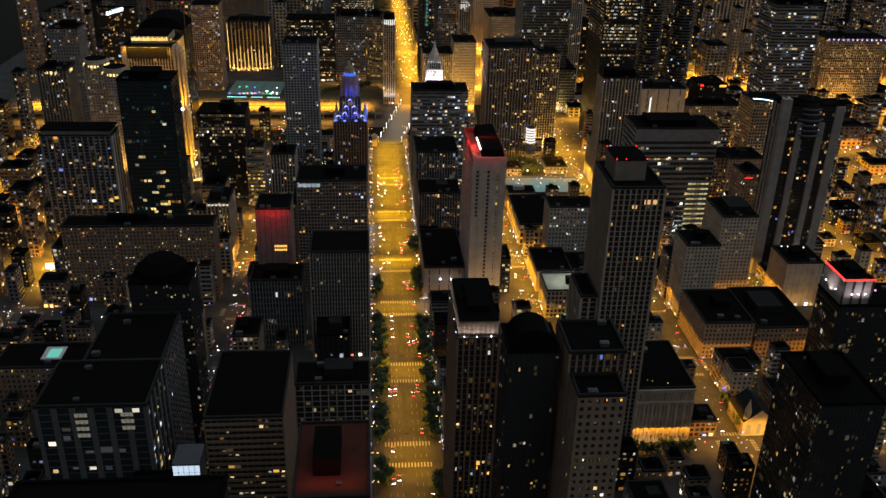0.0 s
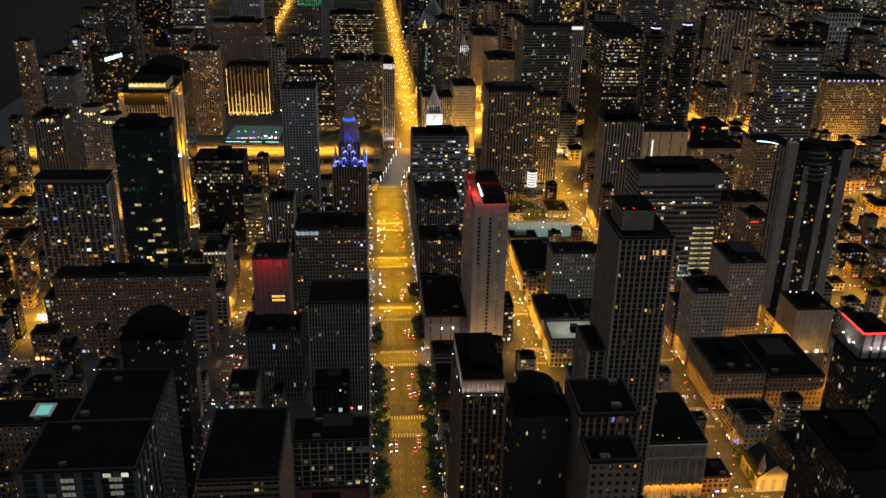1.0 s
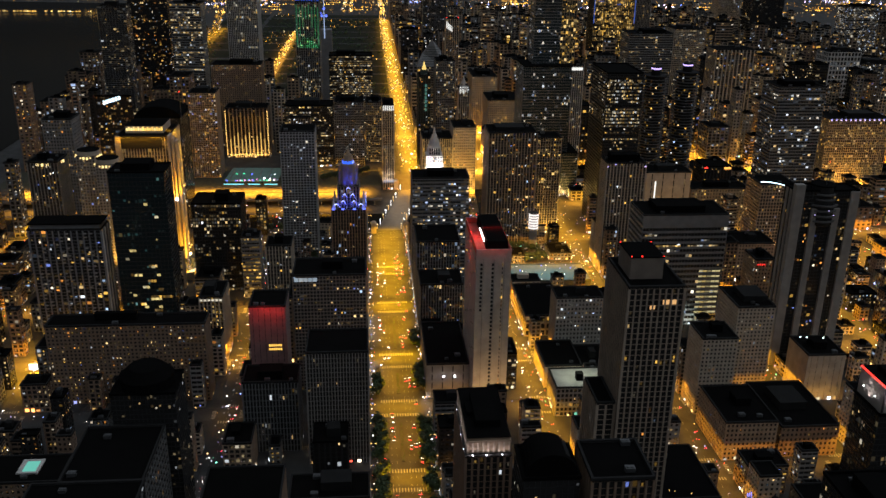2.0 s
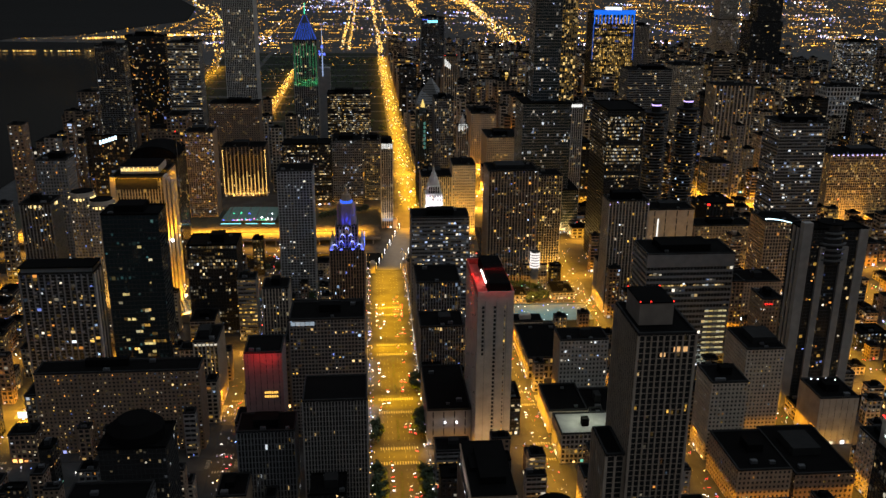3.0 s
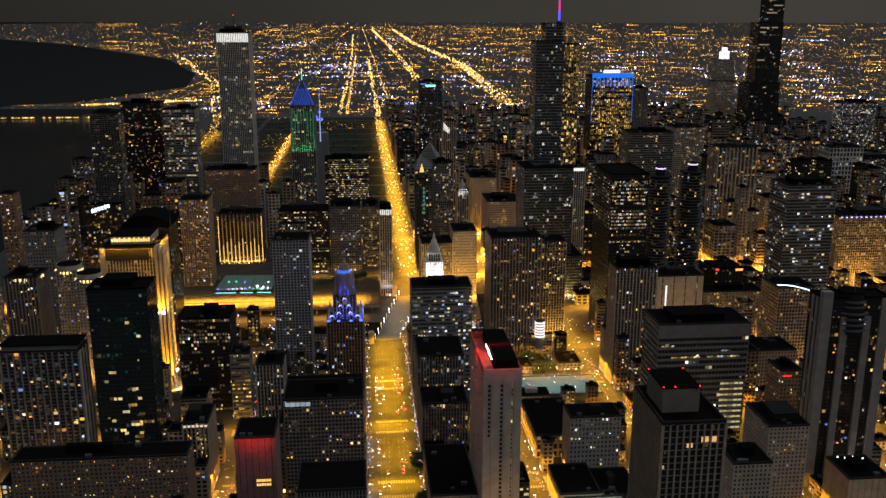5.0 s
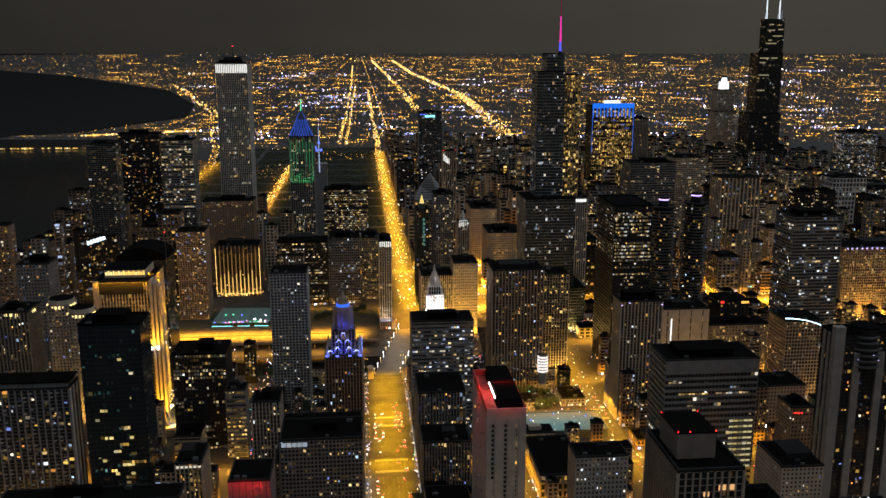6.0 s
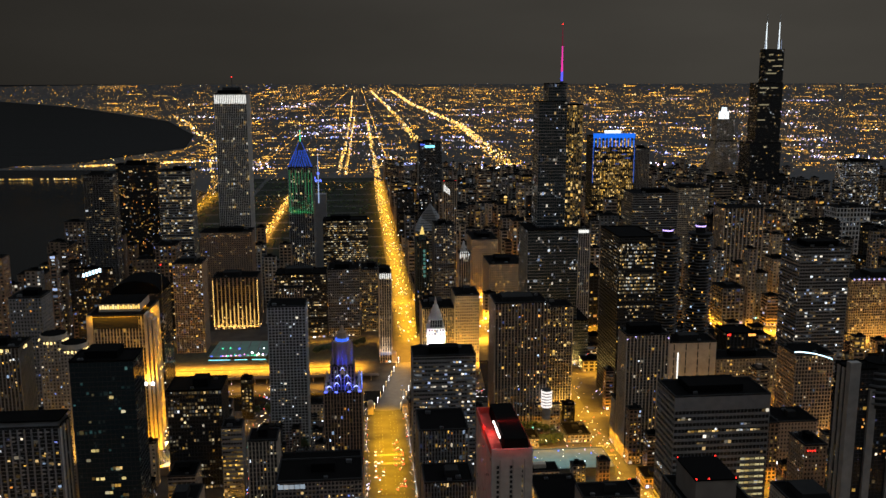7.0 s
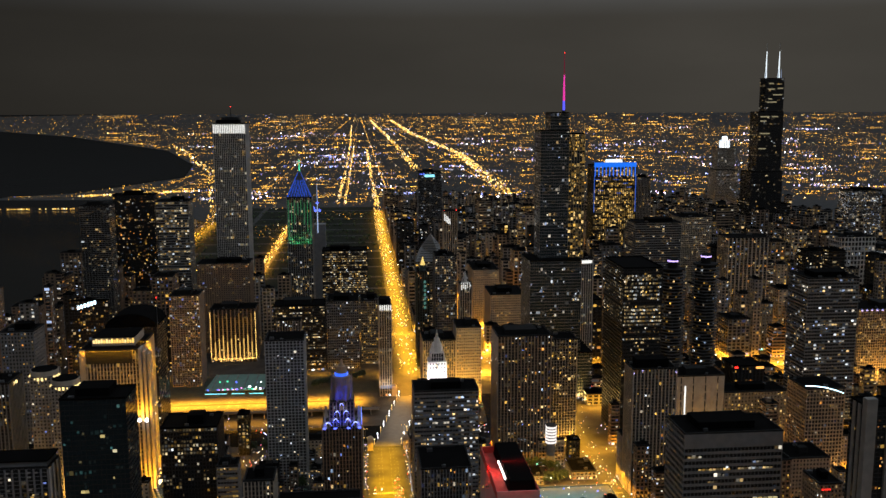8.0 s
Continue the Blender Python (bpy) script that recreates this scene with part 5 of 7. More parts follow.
storeys(wt, 18, 18, 72, 97, random.Random(8), PALE, GLASS, "punched", 4, 3, 0.0, "office")
storeys(wt, 13, 13, 97, 106, random.Random(8), PALE, GLASS, "ribs", 4, 2.4, 0.0, "office")
for z in (80, 88, 97, 106):
    g = Geo()
    r = 9.9 if z < 100 else 7.4
    g.prism([(-r, -r), (r, -r), (r, r), (-r, r)], z, z + 0.8, 0.96)
    part("cornice", g, PALE, wt)
g = Geo()
g.tube(0, 0, 5.8, 106.8, 116, 8, 4.8)
part("lantern", g, PALE, wt)
g = Geo()
g.tube(0, 0, 3.8, 116, 121, 8, 2.8)
part("lantern", g, PALE, wt)
g = Geo()
g.tube(0, 0, 1.9, 121, 130, 8, 0.3)
part("finial", g, PALE, wt)
for i in range(4):
    a = math.pi / 4 + i * math.pi / 2
    for z, r in ((97.8, 11.0), (106.8, 8.4)):
        g = Geo()
        g.tube(r * 0.95 * math.cos(a), r * 0.95 * math.sin(a), 0.9, z, z + 6, 6, 0.25)
        part("pinnacle", g, PALE, wt)
for side in (0, 1, 3):
    g = Geo()
    for k in range(12):
        a, b = 2 * math.pi * k / 12, 2 * math.pi * (k + 1) / 12
        ring = [(0, 0), (3.1 * math.cos(a), 3.1 * math.sin(a)), (3.1 * math.cos(b), 3.1 * math.sin(b))]
        if side == 0:
            p = [(u, -9.6, 92.5 + v) for u, v in ring]
        else:
            s = 1 if side == 1 else -1
            p = [(s * 9.6, s * u, 92.5 + v) for u, v in ring]
        g.v += p
        g.f.append((3 * k, 3 * k + 1, 3 * k + 2))
    part("clock_face", g, MATS["window_cold"], wt)
flood(138, 912, 73, 138, 922, 104, 18, 2, 46000, (0.95, 0.92, 1.0))
flood(154, 931, 73, 147, 931, 104, 2, 14, 22000, (0.95, 0.92, 1.0))
flood(122, 931, 73, 129, 931, 104, 2, 14, 22000, (0.95, 0.92, 1.0))


def stepped(name, label, x, y, tiers, wall, style, lit, tone, glass=None, seed=1, runs=0.0, bay=3.4, floor=3.9, category="building"):
    """A tower of tiers, each (x0, x1, y0, y1, top) seen from its own base point."""
    ob = thing(name, x, y, KERB, label, category)
    z, rng = 0, random.Random(seed)
    for x0, x1, y0, y1, top in tiers:
        FOOT.append((x0, x1, y0, y1))
        sub = new("tier")
        sub.parent, sub.location = ob, ((x0 + x1) / 2 - x, (y0 + y1) / 2 - y, 0)
        core_w, core_d = x1 - x0, y1 - y0
        storeys(sub, core_w, core_d, z, top, rng, wall, glass or GLASS, style, floor, bay, lit, tone, runs)
        g = Geo()
        g.box(-core_w / 2 - 0.4, core_w / 2 + 0.4, -core_d / 2 - 0.4, core_d / 2 + 0.4, top, top + 1.2)
        part("roof", g, ROOFING, sub)
        z = top
    return ob


tr = stepped("skyscraper", "tall stepped glass skyscraper with a lit violet spire", 310, 1115, [(262, 345, 1072, 1140, 60), (266, 330, 1076, 1136, 176), (281, 316, 1094, 1132, 334), (293, 315.5, 1096, 1126, 356)], GREY, "glass", 0.06, "cold", BLUEGLASS, 71, bay=2.6)
g = Geo()
g.tube(2, -6, 2.6, 357, 359.5, 8, 2.2)
part("spire_base", g, STEEL, tr)
g = Geo()
g.tube(2, -6, 1.5, 359.5, 371, 8, 1.3)
part("spire", g, glow("spire_blue", [(0, (0.06, 0.10, 1)), (0.5, (0.10, 0.1, 1))], 1.0, 1.2), tr, "blue-lit lower spire")
g = Geo()
g.tube(2, -6, 1.3, 371, 402, 8, 0.8)
part("spire", g, glow("spire_magenta", [(0, (0.9, 0.05, 0.45)), (0.5, (0.9, 0.04, 0.42))], 0.75, 0.9), tr, "magenta-lit spire")
g = Geo()
g.tube(2, -6, 0.8, 402, 428, 6, 0.4)
part("spire", g, glow("spire_dim_red", [(0, (0.8, 0.03, 0.12)), (0.5, (0.8, 0.04, 0.14))], 0.10, 0.14), tr, "dim red spire tip")
lamps_on(tr, "beacon", "lamp_red", [(2, -6, 428.5)], 1.0)
# Golden reflections on this side are put into lit windows and mullion colour.
sub = new("west_slab")
sub.parent, sub.location = tr, (326.5 - 310, 1113 - 1115, 0)
storeys(sub, 20, 34, 176.8, 330, random.Random(9), surface("warm_lit_mullions", (0.22, 0.18, 0.12)), BLUEGLASS, "fins", 3.9, 3.3, 0.32, "gold")
g = Geo()
g.box(-10.3, 10.3, -17.3, 17.3, 330, 331.5)
part("roof", g, ROOFING, sub)

wi = stepped("skyscraper", "black stepped skyscraper with two white-lit antennas", 1090, 2225, [(1046, 1130, 2190, 2250, 205), (1060, 1124, 2190, 2240, 355), (1074, 1122, 2190, 2222, 438)], BLACK, "glass", 0.025, "dim", seed=72, bay=3.2, runs=0.02)
for x in (-5.5, 28):
    g = Geo()
    g.tube(x, -10, 3.0, 438, 458, 8, 2.0)
    g.tube(x, -10, 1.7, 458, 506, 8, 0.9)
    part("antenna_base", g, glow("antenna_white", [(0, (0.75, 0.9, 1)), (0.5, (0.85, 0.95, 1))], 0.8, 1.2), wi, "white-lit antenna base")
    g = Geo()
    g.tube(x, -10, 0.95, 505, 527, 6, 0.5)
    part("antenna", g, PALE, wi)
for z, x0, x1 in ((342, -26, -2), (342, 4, 20), (331, -26, -10), (410, -10, 8), (396, 4, 28), (378, -12, 14), (386, -8, 2), (424, -8, 4), (412, 16, 29), (300, -24, 0), (262, -27, -8)):
    g = Geo()
    g.box(x0, x1, -35.8, -35.3, z, z + 3)
    part("lit_floor", g, glow("lit_floor_blue", [(0, (0.55, 0.7, 1)), (0.4, (1, 0.85, 0.5)), (0.65, (0.8, 0.9, 1))], 0.12, 0.5), wi, "dimly lit office floor")
for x in (-11, 22, 30):
    g = Geo()
    g.tube(x, -20, 1.2, 438, 462, 6, 0.5)
    part("antenna", g, MATS["window_cold"], wi)

w3 = stepped("skyscraper", "stone skyscraper with a glowing white drum on top", 1055, 2375, [(1020, 1082, 2350, 2400, 200), (1026, 1074, 2354, 2396, 258)], LIME, "grid", 0.12, "cold", seed=73)
g = Geo()
for k in range(14):
    # glass fins of the drum, with dark gaps between
    a = 2 * math.pi * k / 14
    g.tube(-5 + 12 * math.cos(a), -4 + 12 * math.sin(a), 1.7, 259, 277 + 3 * (k % 2), 5, 1.4)
g.tube(-5, -4, 8, 277, 290, 14, 6.5)
part("lit_drum", g, glow("drum_white", [(0, (1, 1, 0.98)), (0.5, (0.8, 0.9, 1))], 0.9, 1.6), w3, "glowing white glass drum")

bw = crown_of(B333, "lit_crown", 88.5, 1135, 118.6)
for i in range(6):
    g = Geo()
    g.box(-6.9 + i * 2.6, -5.5 + i * 2.6, -25.9, -25.5, -6.5, 0.2)
    part("crown_light", g, glow("crown_white", [(0, (1, 0.96, 0.85)), (0.5, (0.95, 0.95, 0.9))], 0.7, 1.1), bw)
for i in range(5):
    g = Geo()
    g.box(-7 + i * 3, -5 + i * 3, -26.2, -25.7, -108, -104)
    part("shop_light", g, MATS["window_cold"], bw)
flood(88.5, 1098, 12, 88.5, 1110, 80, 14, 3, 5500, (1, 0.78, 0.55))

# two round residential towers
for cx, cy, hh in ((431, 1036, 175), (476, 1046, 178)):
    FOOT.append((cx - 17, cx + 17, cy - 17, cy + 17))
    mt = thing("round_tower", cx, cy, KERB, "round concrete apartment tower of petal balconies with a violet roof lamp", "building", "twin round towers")
    rng = random.Random(int(cx))
    for k in range(44):
        g = Geo()
        z = 4 + k * (hh - 8) / 44
        pts = []
        for i in range(32):
            a = 2 * math.pi * i / 32
            r = 14.2 + 1.8 * abs(math.sin(4 * a))
            pts.append((r * math.cos(a), r * math.sin(a)))
        g.prism(pts, z, z + 0.9)
        part("balcony_ring", g, surface("dark_concrete", (0.08, 0.078, 0.075)), mt)
    g = Geo()
    g.tube(0, 0, 12.5, 0, hh - 4, 24)
    part("glazing", g, GLASS, mt)
    g = Geo()
    for k in range(44):
        for i in range(24):
            if rng.random() < 0.2:
                a, b = 2 * math.pi * i / 24, 2 * math.pi * (i + 0.6) / 24
                z = 5.2 + k * (hh - 8) / 44
                g.quad((12.7 * math.cos(a), 12.7 * math.sin(a), z), (12.7 * math.cos(b), 12.7 * math.sin(b), z), (12.7 * math.cos(b), 12.7 * math.sin(b), z + 2.2), (12.7 * math.cos(a), 12.7 * math.sin(a), z + 2.2))
    part("window_light", g, MATS["window_home"], mt, kind="stuff")
    g = Geo()
    g.tube(0, 0, 15, hh - 4, hh - 2.5, 24)
    g.tube(0, 0, 6, hh - 2.5, hh + 9, 16)
    part("roof", g, GRAVEL, mt)
    g = Geo()
    g.tube(0, 0, 6.3, hh + 5.2, hh + 6.9, 16)
    part("roof_lamp", g, glow("lamp_violet", [(0, (0.45, 0.33, 1)), (0.5, (0.55, 0.4, 1))], 1.3, 1.8), mt, "violet roof lamp ring")

CROWNS = crown_of(AON, "lit_crown", -149.5, 1521, 325)
for i in range(18):
    g = Geo()
    x = -24.5 + i * 2.85
    g.box(x - 0.85, x + 0.85, -26.4, -26.05, 0, 14)
    part("crown_light", g, glow("crown_white", [(0, (1, 0.96, 0.85)), (0.5, (0.95, 0.95, 0.9))], 0.6, 1.0), CROWNS)
g = Geo()
g.box(-14, 14, -12, 12, 16.6, 26)
g.tube(0, 0, 0.6, 26, 42, 6, 0.3)
part("penthouse", g, BLACK, CROWNS)
lamps_on(CROWNS, "beacon", "lamp_red", [(0, 0, 42.5)], 1.2)

pp = crown_of(PRU, "pyramid_crown", -36.5, 1460, 224.5)
g = Geo()
g.prism([(-19, -19), (19, -19), (19, 19), (-19, 19)], 0, 40, 0.10)
g.prism([(-1.9, -1.9), (1.9, -1.9), (1.9, 1.9), (-1.9, 1.9)], 40, 56, 0.1)
part("pyramid", g, surface("dark_granite", (0.05, 0.05, 0.055)), pp)
EDGE = glow("edge_blue", [(0, (0.01, 0.06, 1)), (0.5, (0.03, 0.14, 1))], 0.35, 1.1)
for i in range(-4, 5):
    # slanting blue light lines that meet in chevrons on the sloping face
    for lean in (-1, 1):
        g = Geo()
        x0, x1 = i * 4.2, i * 4.2 + lean * 7.5
        z0, z1 = 1.0, 27.0
        def on(x, z):
            half = 19 - 17.1 * z / 40
            return (max(-half, min(half, x)), -half - 0.25, z)
        g.quad(on(x0 - 0.35, z0), on(x0 + 0.35, z0), on(x1 + 0.35, z1), on(x1 - 0.35, z1))
        part("edge_light", g, EDGE, pp)
for s_ in (-1, 1):
    g = Geo()
    g.quad((s_ * 19.1 - 0.6, -19.3, 0.5), (s_ * 19.1 + 0.6, -19.3, 0.5), (s_ * 2.1 + 0.4, -2.5, 39), (s_ * 2.1 - 0.4, -2.5, 39))
    part("edge_light", g, EDGE, pp)
for i in range(8):
    g = Geo()
    x = -17.5 + i * 5.0
    off = abs(i - 3.5)
    g.box(x - 0.6, x + 0.6, -20.9, -20.5, -70 + 14 * (3.5 - off), -4 - 4 * (i % 2))
    part("strip_light", g, glow("strip_green", [(0, (0.03, 0.55, 0.12)), (0.5, (0.08, 0.5, 0.2))], 0.16, 0.6), pp)
flood(-36.5, 1432, 150, -36.5, 1440, 205, 34, 2, 3600, (0.08, 1, 0.3))
g = Geo()
g.tube(0, -2.4, 0.8, 41, 56, 5, 0.4)
part("spire_light", g, MATS["lamp_green"], pp, "green-lit slim spire")
lamps_on(pp, "beacon", "lamp_green", [(0, 0, 57)], 1.5)

bc = crown_of(BCT, "colonnade_crown", 581, 1825, 249)
for i in range(12):
    g = Geo()
    x = -42 + i * 7.6
    g.box(x - 0.9, x + 0.9, -26.2, -25.2, -22, 3)
    part("blue_column", g, glow("column_blue", [(0, (0.0, 0.10, 1)), (0.5, (0.0, 0.16, 1))], 0.7, 1.4), bc)
g = Geo()
g.box(-44, 44, -26.6, -25.4, -3.5, 6)
part("blue_beam", g, glow("beam_blue", [(0, (0.0, 0.13, 1)), (0.5, (0.01, 0.18, 1))], 0.65, 0.95), bc)
g = Geo()
g.box(-14, 16, -20, 0, 3.5, 11)
part("lit_penthouse", g, MATS["drum_white"], bc, "white-lit roof sign house")
for x in (-43.4, 43.4):
    # blue light lines down both corners of the tower
    g = Geo()
    g.box(x - 0.7, x + 0.7, -26.2, -25.2, -96, -22)
    part("blue_column", g, glow("corner_blue", [(0, (0.02, 0.14, 1)), (0.5, (0.05, 0.2, 1))], 0.3, 0.5), bc)
for i, (x, z) in enumerate(((-36, -30), (-20, -34), (2, -30), (22, -38), (30, -46), (-30, -52), (8, -58))):
    g = Geo()
    g.box(x - 5, x + 5, -25.5, -25.15, z, z + 2.2)
    part("lit_floor", g, MATS["corner_blue"], bc, "blue-lit office windows")

ms = thing("lit_mast", -20, 1700, KERB, "slim tower with a tall blue-white lit mast", "tower")
g = Geo()
g.box(-14, 14, -12, 12, 0, 150)
part("wall", g, GREY, ms)
g = Geo()
g.tube(0, -12.5, 1.1, 134, 228, 6, 0.35)
part("mast", g, glow("mast_blue", [(0, (0.4, 0.55, 1)), (0.5, (0.5, 0.65, 1))], 0.5, 0.7), ms)
lamps_on(ms, "mast_lamp", "lamp_blue", [(-4, -13, 176), (4, -13, 176), (0, -13, 190), (-7, -13, 181)], 3.0)

# gold hotel ribs with their uplight put into glow, crown lamps, roof beacons
gl = crown_of(GRH, "facade_lighting", -126, 1291, KERB)
for i in range(10):
    g = Geo()
    x = -26 + i * 5.8
    g.box(x - 0.7, x + 0.7, -0.9, -0.3, 4, 30 + 5 * (i % 3))
    part("rib_light", g, glow("rib_gold", [(0, (1, 0.5, 0.08)), (0.5, (1, 0.6, 0.15))], 0.35, 0.7, power=1.0), gl)
    # upper lengths glow dimmer: the uplight's fade put into a second material
    g = Geo()
    g.box(x - 0.7, x + 0.7, -0.9, -0.3, 30.2 + 5 * (i % 3), 66 if i % 3 else 72)
    part("rib_light", g, glow("rib_dim_gold", [(0, (1, 0.45, 0.08)), (0.5, (1, 0.5, 0.12))], 0.06, 0.16, power=1.0), gl)
for s in (-1, 1):
    for k in range(26):
        g = Geo()
        g.gem(s * 32, -1.2, 6 + k * 2.7, 0.8)
        part("edge_lamp", g, MATS["lamp_gold"], gl)
flood(-126, 1285, 3, -126, 1292, 30, 60, 2, 26000, (1, 0.55, 0.12))

pz = thing("plaza_pavilion", -101, 1148, 8.4, "dark glass plaza pavilion with teal, white and pink lamps", "pavilion")
g = Geo()
g.prism([(-36, -30), (34, -34), (38, 30), (-32, 34)], 0, 4.5)
part("hall", g, GLASS, pz)
g = Geo()
g.prism([(-38, -32), (36, -36), (40, 32), (-34, 36)], 4.5, 5.2, 0.98)
part("roof", g, COPPER, pz)
for k in range(5):
    g = Geo()
    g.box(-30 + k * 13, -29.2 + k * 13, -30, 30, 5.2, 6.4)
    part("roof_beam", g, CONC, pz)
rng = random.Random(40)
for k in range(34):
    g = Geo()
    x, y = rng.uniform(-34, 36), rng.choice((-34, -33, rng.uniform(-30, 28)))
    s = rng.uniform(0.4, 0.8)
    g.box(x - s * rng.uniform(0.8, 3.5), x + s * 1.2, y - s, y + s, 5.2, 5.8 + s)
    part("roof_lamp", g, MATS[rng.choice(("lamp_green", "window_cold", "lamp_white", "lamp_blue", "lamp_pink", "lamp_gold"))], pz)
for x0, x1, y in ((-37, -10, -36.5), (-4, 12, -37.5), (18, 36, -38.5)):
    g = Geo()
    g.prism([(x0, y), (x1, y - 1), (x1, y - 0.2), (x0, y + 0.8)], 1, 1.8)
    part("teal_strip", g, glow("strip_teal", [(0, (0.1, 0.75, 0.8)), (0.5, (0.2, 0.85, 0.9))], 1.2, 1.6), pz, "teal neon strip")
flood(-101, 1148, 34, -101, 1148, 13, 50, 40, 260, (0.7, 1, 0.9))

# raised drive along the south quay
dv = thing("raised_drive", 0, 0, 0, "two-level riverside drive on concrete columns lit gold", "road")
g = Geo()
g.box(-440, 78, 1103, 1188, 7.4, 8.5)
part("planted_plaza", g, surface("planted_ground", (0.03, 0.034, 0.02), rough=0.95, vary=0.5, scale=0.2), dv)
for x0, x1, y1 in ((-440, 78, 1103), (124, 203, 1050)):
    g = Geo()
    g.box(x0, x1, 1042, y1, 7.2, 8.4)
    part("deck", g, ASPHALT, dv)
    g = Geo()
    g.box(x0, x1, 1041.5, 1042, 7.0, 9.4)
    part("parapet", g, CONC, dv)
    g = Geo()
    g.box(x0, x1, 1060, 1060.6, 0, 7.2)
    part("quay_wall", g, CONC, dv)
    x = x0 + 4
    while x < x1:
        g = Geo()
        g.tube(x, 1043, 0.6, 0, 7.2, 8)
        part("column", g, CONC, dv)
        x += 14
g = Geo()
for lane in (1052, 1056, 1064, 1068, 1080, 1084):
    for k in range(40):
        g.box(-430 + k * 12, -425 + k * 12, lane - 0.1, lane + 0.1, 8.404, 8.412)
part("lane_marking", g, PAINT, dv, kind="stuff")
g = Geo()
g.box(-430, 60, 1072.5, 1074.5, 8.4, 9.2)
part("median", g, PAVING, dv)

pa = thing("round_crown_towers", -194, 755, KERB, "pale concrete apartment tower pair with lit round crowns", "building")
FOOT.append((-216, -170, 738, 775))
for ox, oy, hh in ((-10, 4, 144), (9, -4, 138)):
    sub = new("tower")
    sub.parent, sub.location = pa, (ox, oy, 0)
    storeys(sub, 17, 22, 0, hh, random.Random(hh), CONC, GLASS, "punched", 3, 3, 0.14, "home")
    g = Geo()
    g.tube(0, 0, 11, hh, hh + 4, 16)
    part("crown", g, LIME, sub)
    g = Geo()
    g.tube(0, 0, 10.4, hh + 4, hh + 4.5, 16)
    part("roof", g, ROOFING, sub)
    for i in range(12):
        a = math.pi + i * math.pi / 11
        g = Geo()
        g.box(11.3 * math.cos(a) - 0.8, 11.3 * math.cos(a) + 0.8, 11.3 * math.sin(a) - 0.8, 11.3 * math.sin(a) + 0.8, hh - 3, hh - 0.5)
        part("crown_lamp", g, glow("crown_gold", [(0, (1, 0.6, 0.14)), (0.5, (1, 0.72, 0.28))], 1.1, 2.0), sub)

# Fill lamp added in mid-air for the golden street glow on these towers.
flood(-184, 726, 40, -184, 740, 95, 22, 2, 16000, (1, 0.55, 0.1))

ph = crown_of(TDC, "plant_house", 200.5, 332, 188.6)
g = Geo()
g.prism([(-8.5, -11), (8.5, -11), (8.5, 11), (-8.5, 11)], 0, 11.4)
part("wall", g, surface("plant_house_concrete", (0.17, 0.135, 0.105)), ph)
g = Geo()
g.prism([(-8.8, -11.3), (8.8, -11.3), (8.8, 11.3), (-8.8, 11.3)], 11.4, 12)
part("roof", g, ROOFING, ph)
lamps_on(ph, "beacon", "lamp_red", [(-8.3, -10.8, 12.2), (8.3, -10.8, 12.2), (-8.3, 10.8, 12.2), (8.3, 10.8, 12.2), (-3, -10.8, 12.2)], 0.4)

rd = crown_of(RDT, "round_crown", -63, 358, 116.4)
g = Geo()
g.tube(0, 0, 14.5, 0, 6, 20)
g.tube(0, 0, 14.5, 6, 11, 20, 9)
part("drum", g, ROOFING, rd)
lamps_on(rd, "string_lamp", "window_office", [(3.5, -13.4, -24 - k * 4.4) for k in range(17)], 0.4)

# curved roof screens on the dark tower by the avenue
ar = crown_of(DCT, "roof_screen", 126.5, 197, 165.6)
for oy0, oy1, r0, r1 in ((-10, -7.5, 10.2, 9.6), (-7.5, 8, 9.0, 8.2)):
    g = Geo()
    k = 16
    for i in range(k):
        a0, a1 = math.pi * i / k, math.pi * (i + 1) / k
        p0, p1 = (-r0 * math.cos(a0), r1 * math.sin(a0)), (-r0 * math.cos(a1), r1 * math.sin(a1))
        g.quad((p0[0], oy0, p0[1]), (p0[0], oy1, p0[1]), (p1[0], oy1, p1[1]), (p1[0], oy0, p1[1]))
        for oy in (oy0, oy1):
            g.v += [(p0[0], oy, p0[1]), (p1[0], oy, p1[1]), (0, oy, 0)]
            g.f.append((len(g.v) - 3, len(g.v) - 2, len(g.v) - 1))
    part("arch", g, ROOFING, ar)
building("tower_terrace", "lower stepped terrace block of a brown tower", 141, 160, 164, 179, 158, BROWN, "punched", 0.1, "home", singles=20, seed=94, house=0.0, units=1)

# wing of the same tower

building("apartment_wing", "lower stepped bay of the brown concrete tower", 178.5, 187.5, 313, 340, 121, surface("brown_concrete", (0.33, 0.26, 0.195)), "balcony", 0.03, "home", floor=3.1, bay=3.6, singles=6, seed=104, house=0.0, units=0)
for x, w_ in ((212.5, 3.2), (208.3, 3.2), (201.5, 2.6)):
    g = Geo()
    g.box(x - 203 - w_ / 2, x - 203 + w_ / 2, -20.35, -20.12, 179 if x > 205 else 176.5, 181.6 if x > 205 else 178.6)
    part("lit_pane", g, glow("pane_amber", [(0, (1, 0.42, 0.12)), (0.5, (1, 0.55, 0.22))], 0.5, 1.0), TDC, "amber-lit top floor room")

# glowing media drum over the plaza corner
building("shop_building", "corner shop block carrying a glowing media drum", 236, 262, 866, 868.5, 28, TAN, "grid", 0.2, "gold", seed=96, house=0, units=0)
FOOT.append((198, 288, 812, 868))
building("shop_building", "low dark-roofed plaza pavilion beside the parking deck", 208, 232, 822, 846, 9, CONC, "grid", 0.2, "gold", floor=4, bay=4, seed=101, house=0.0, units=2)
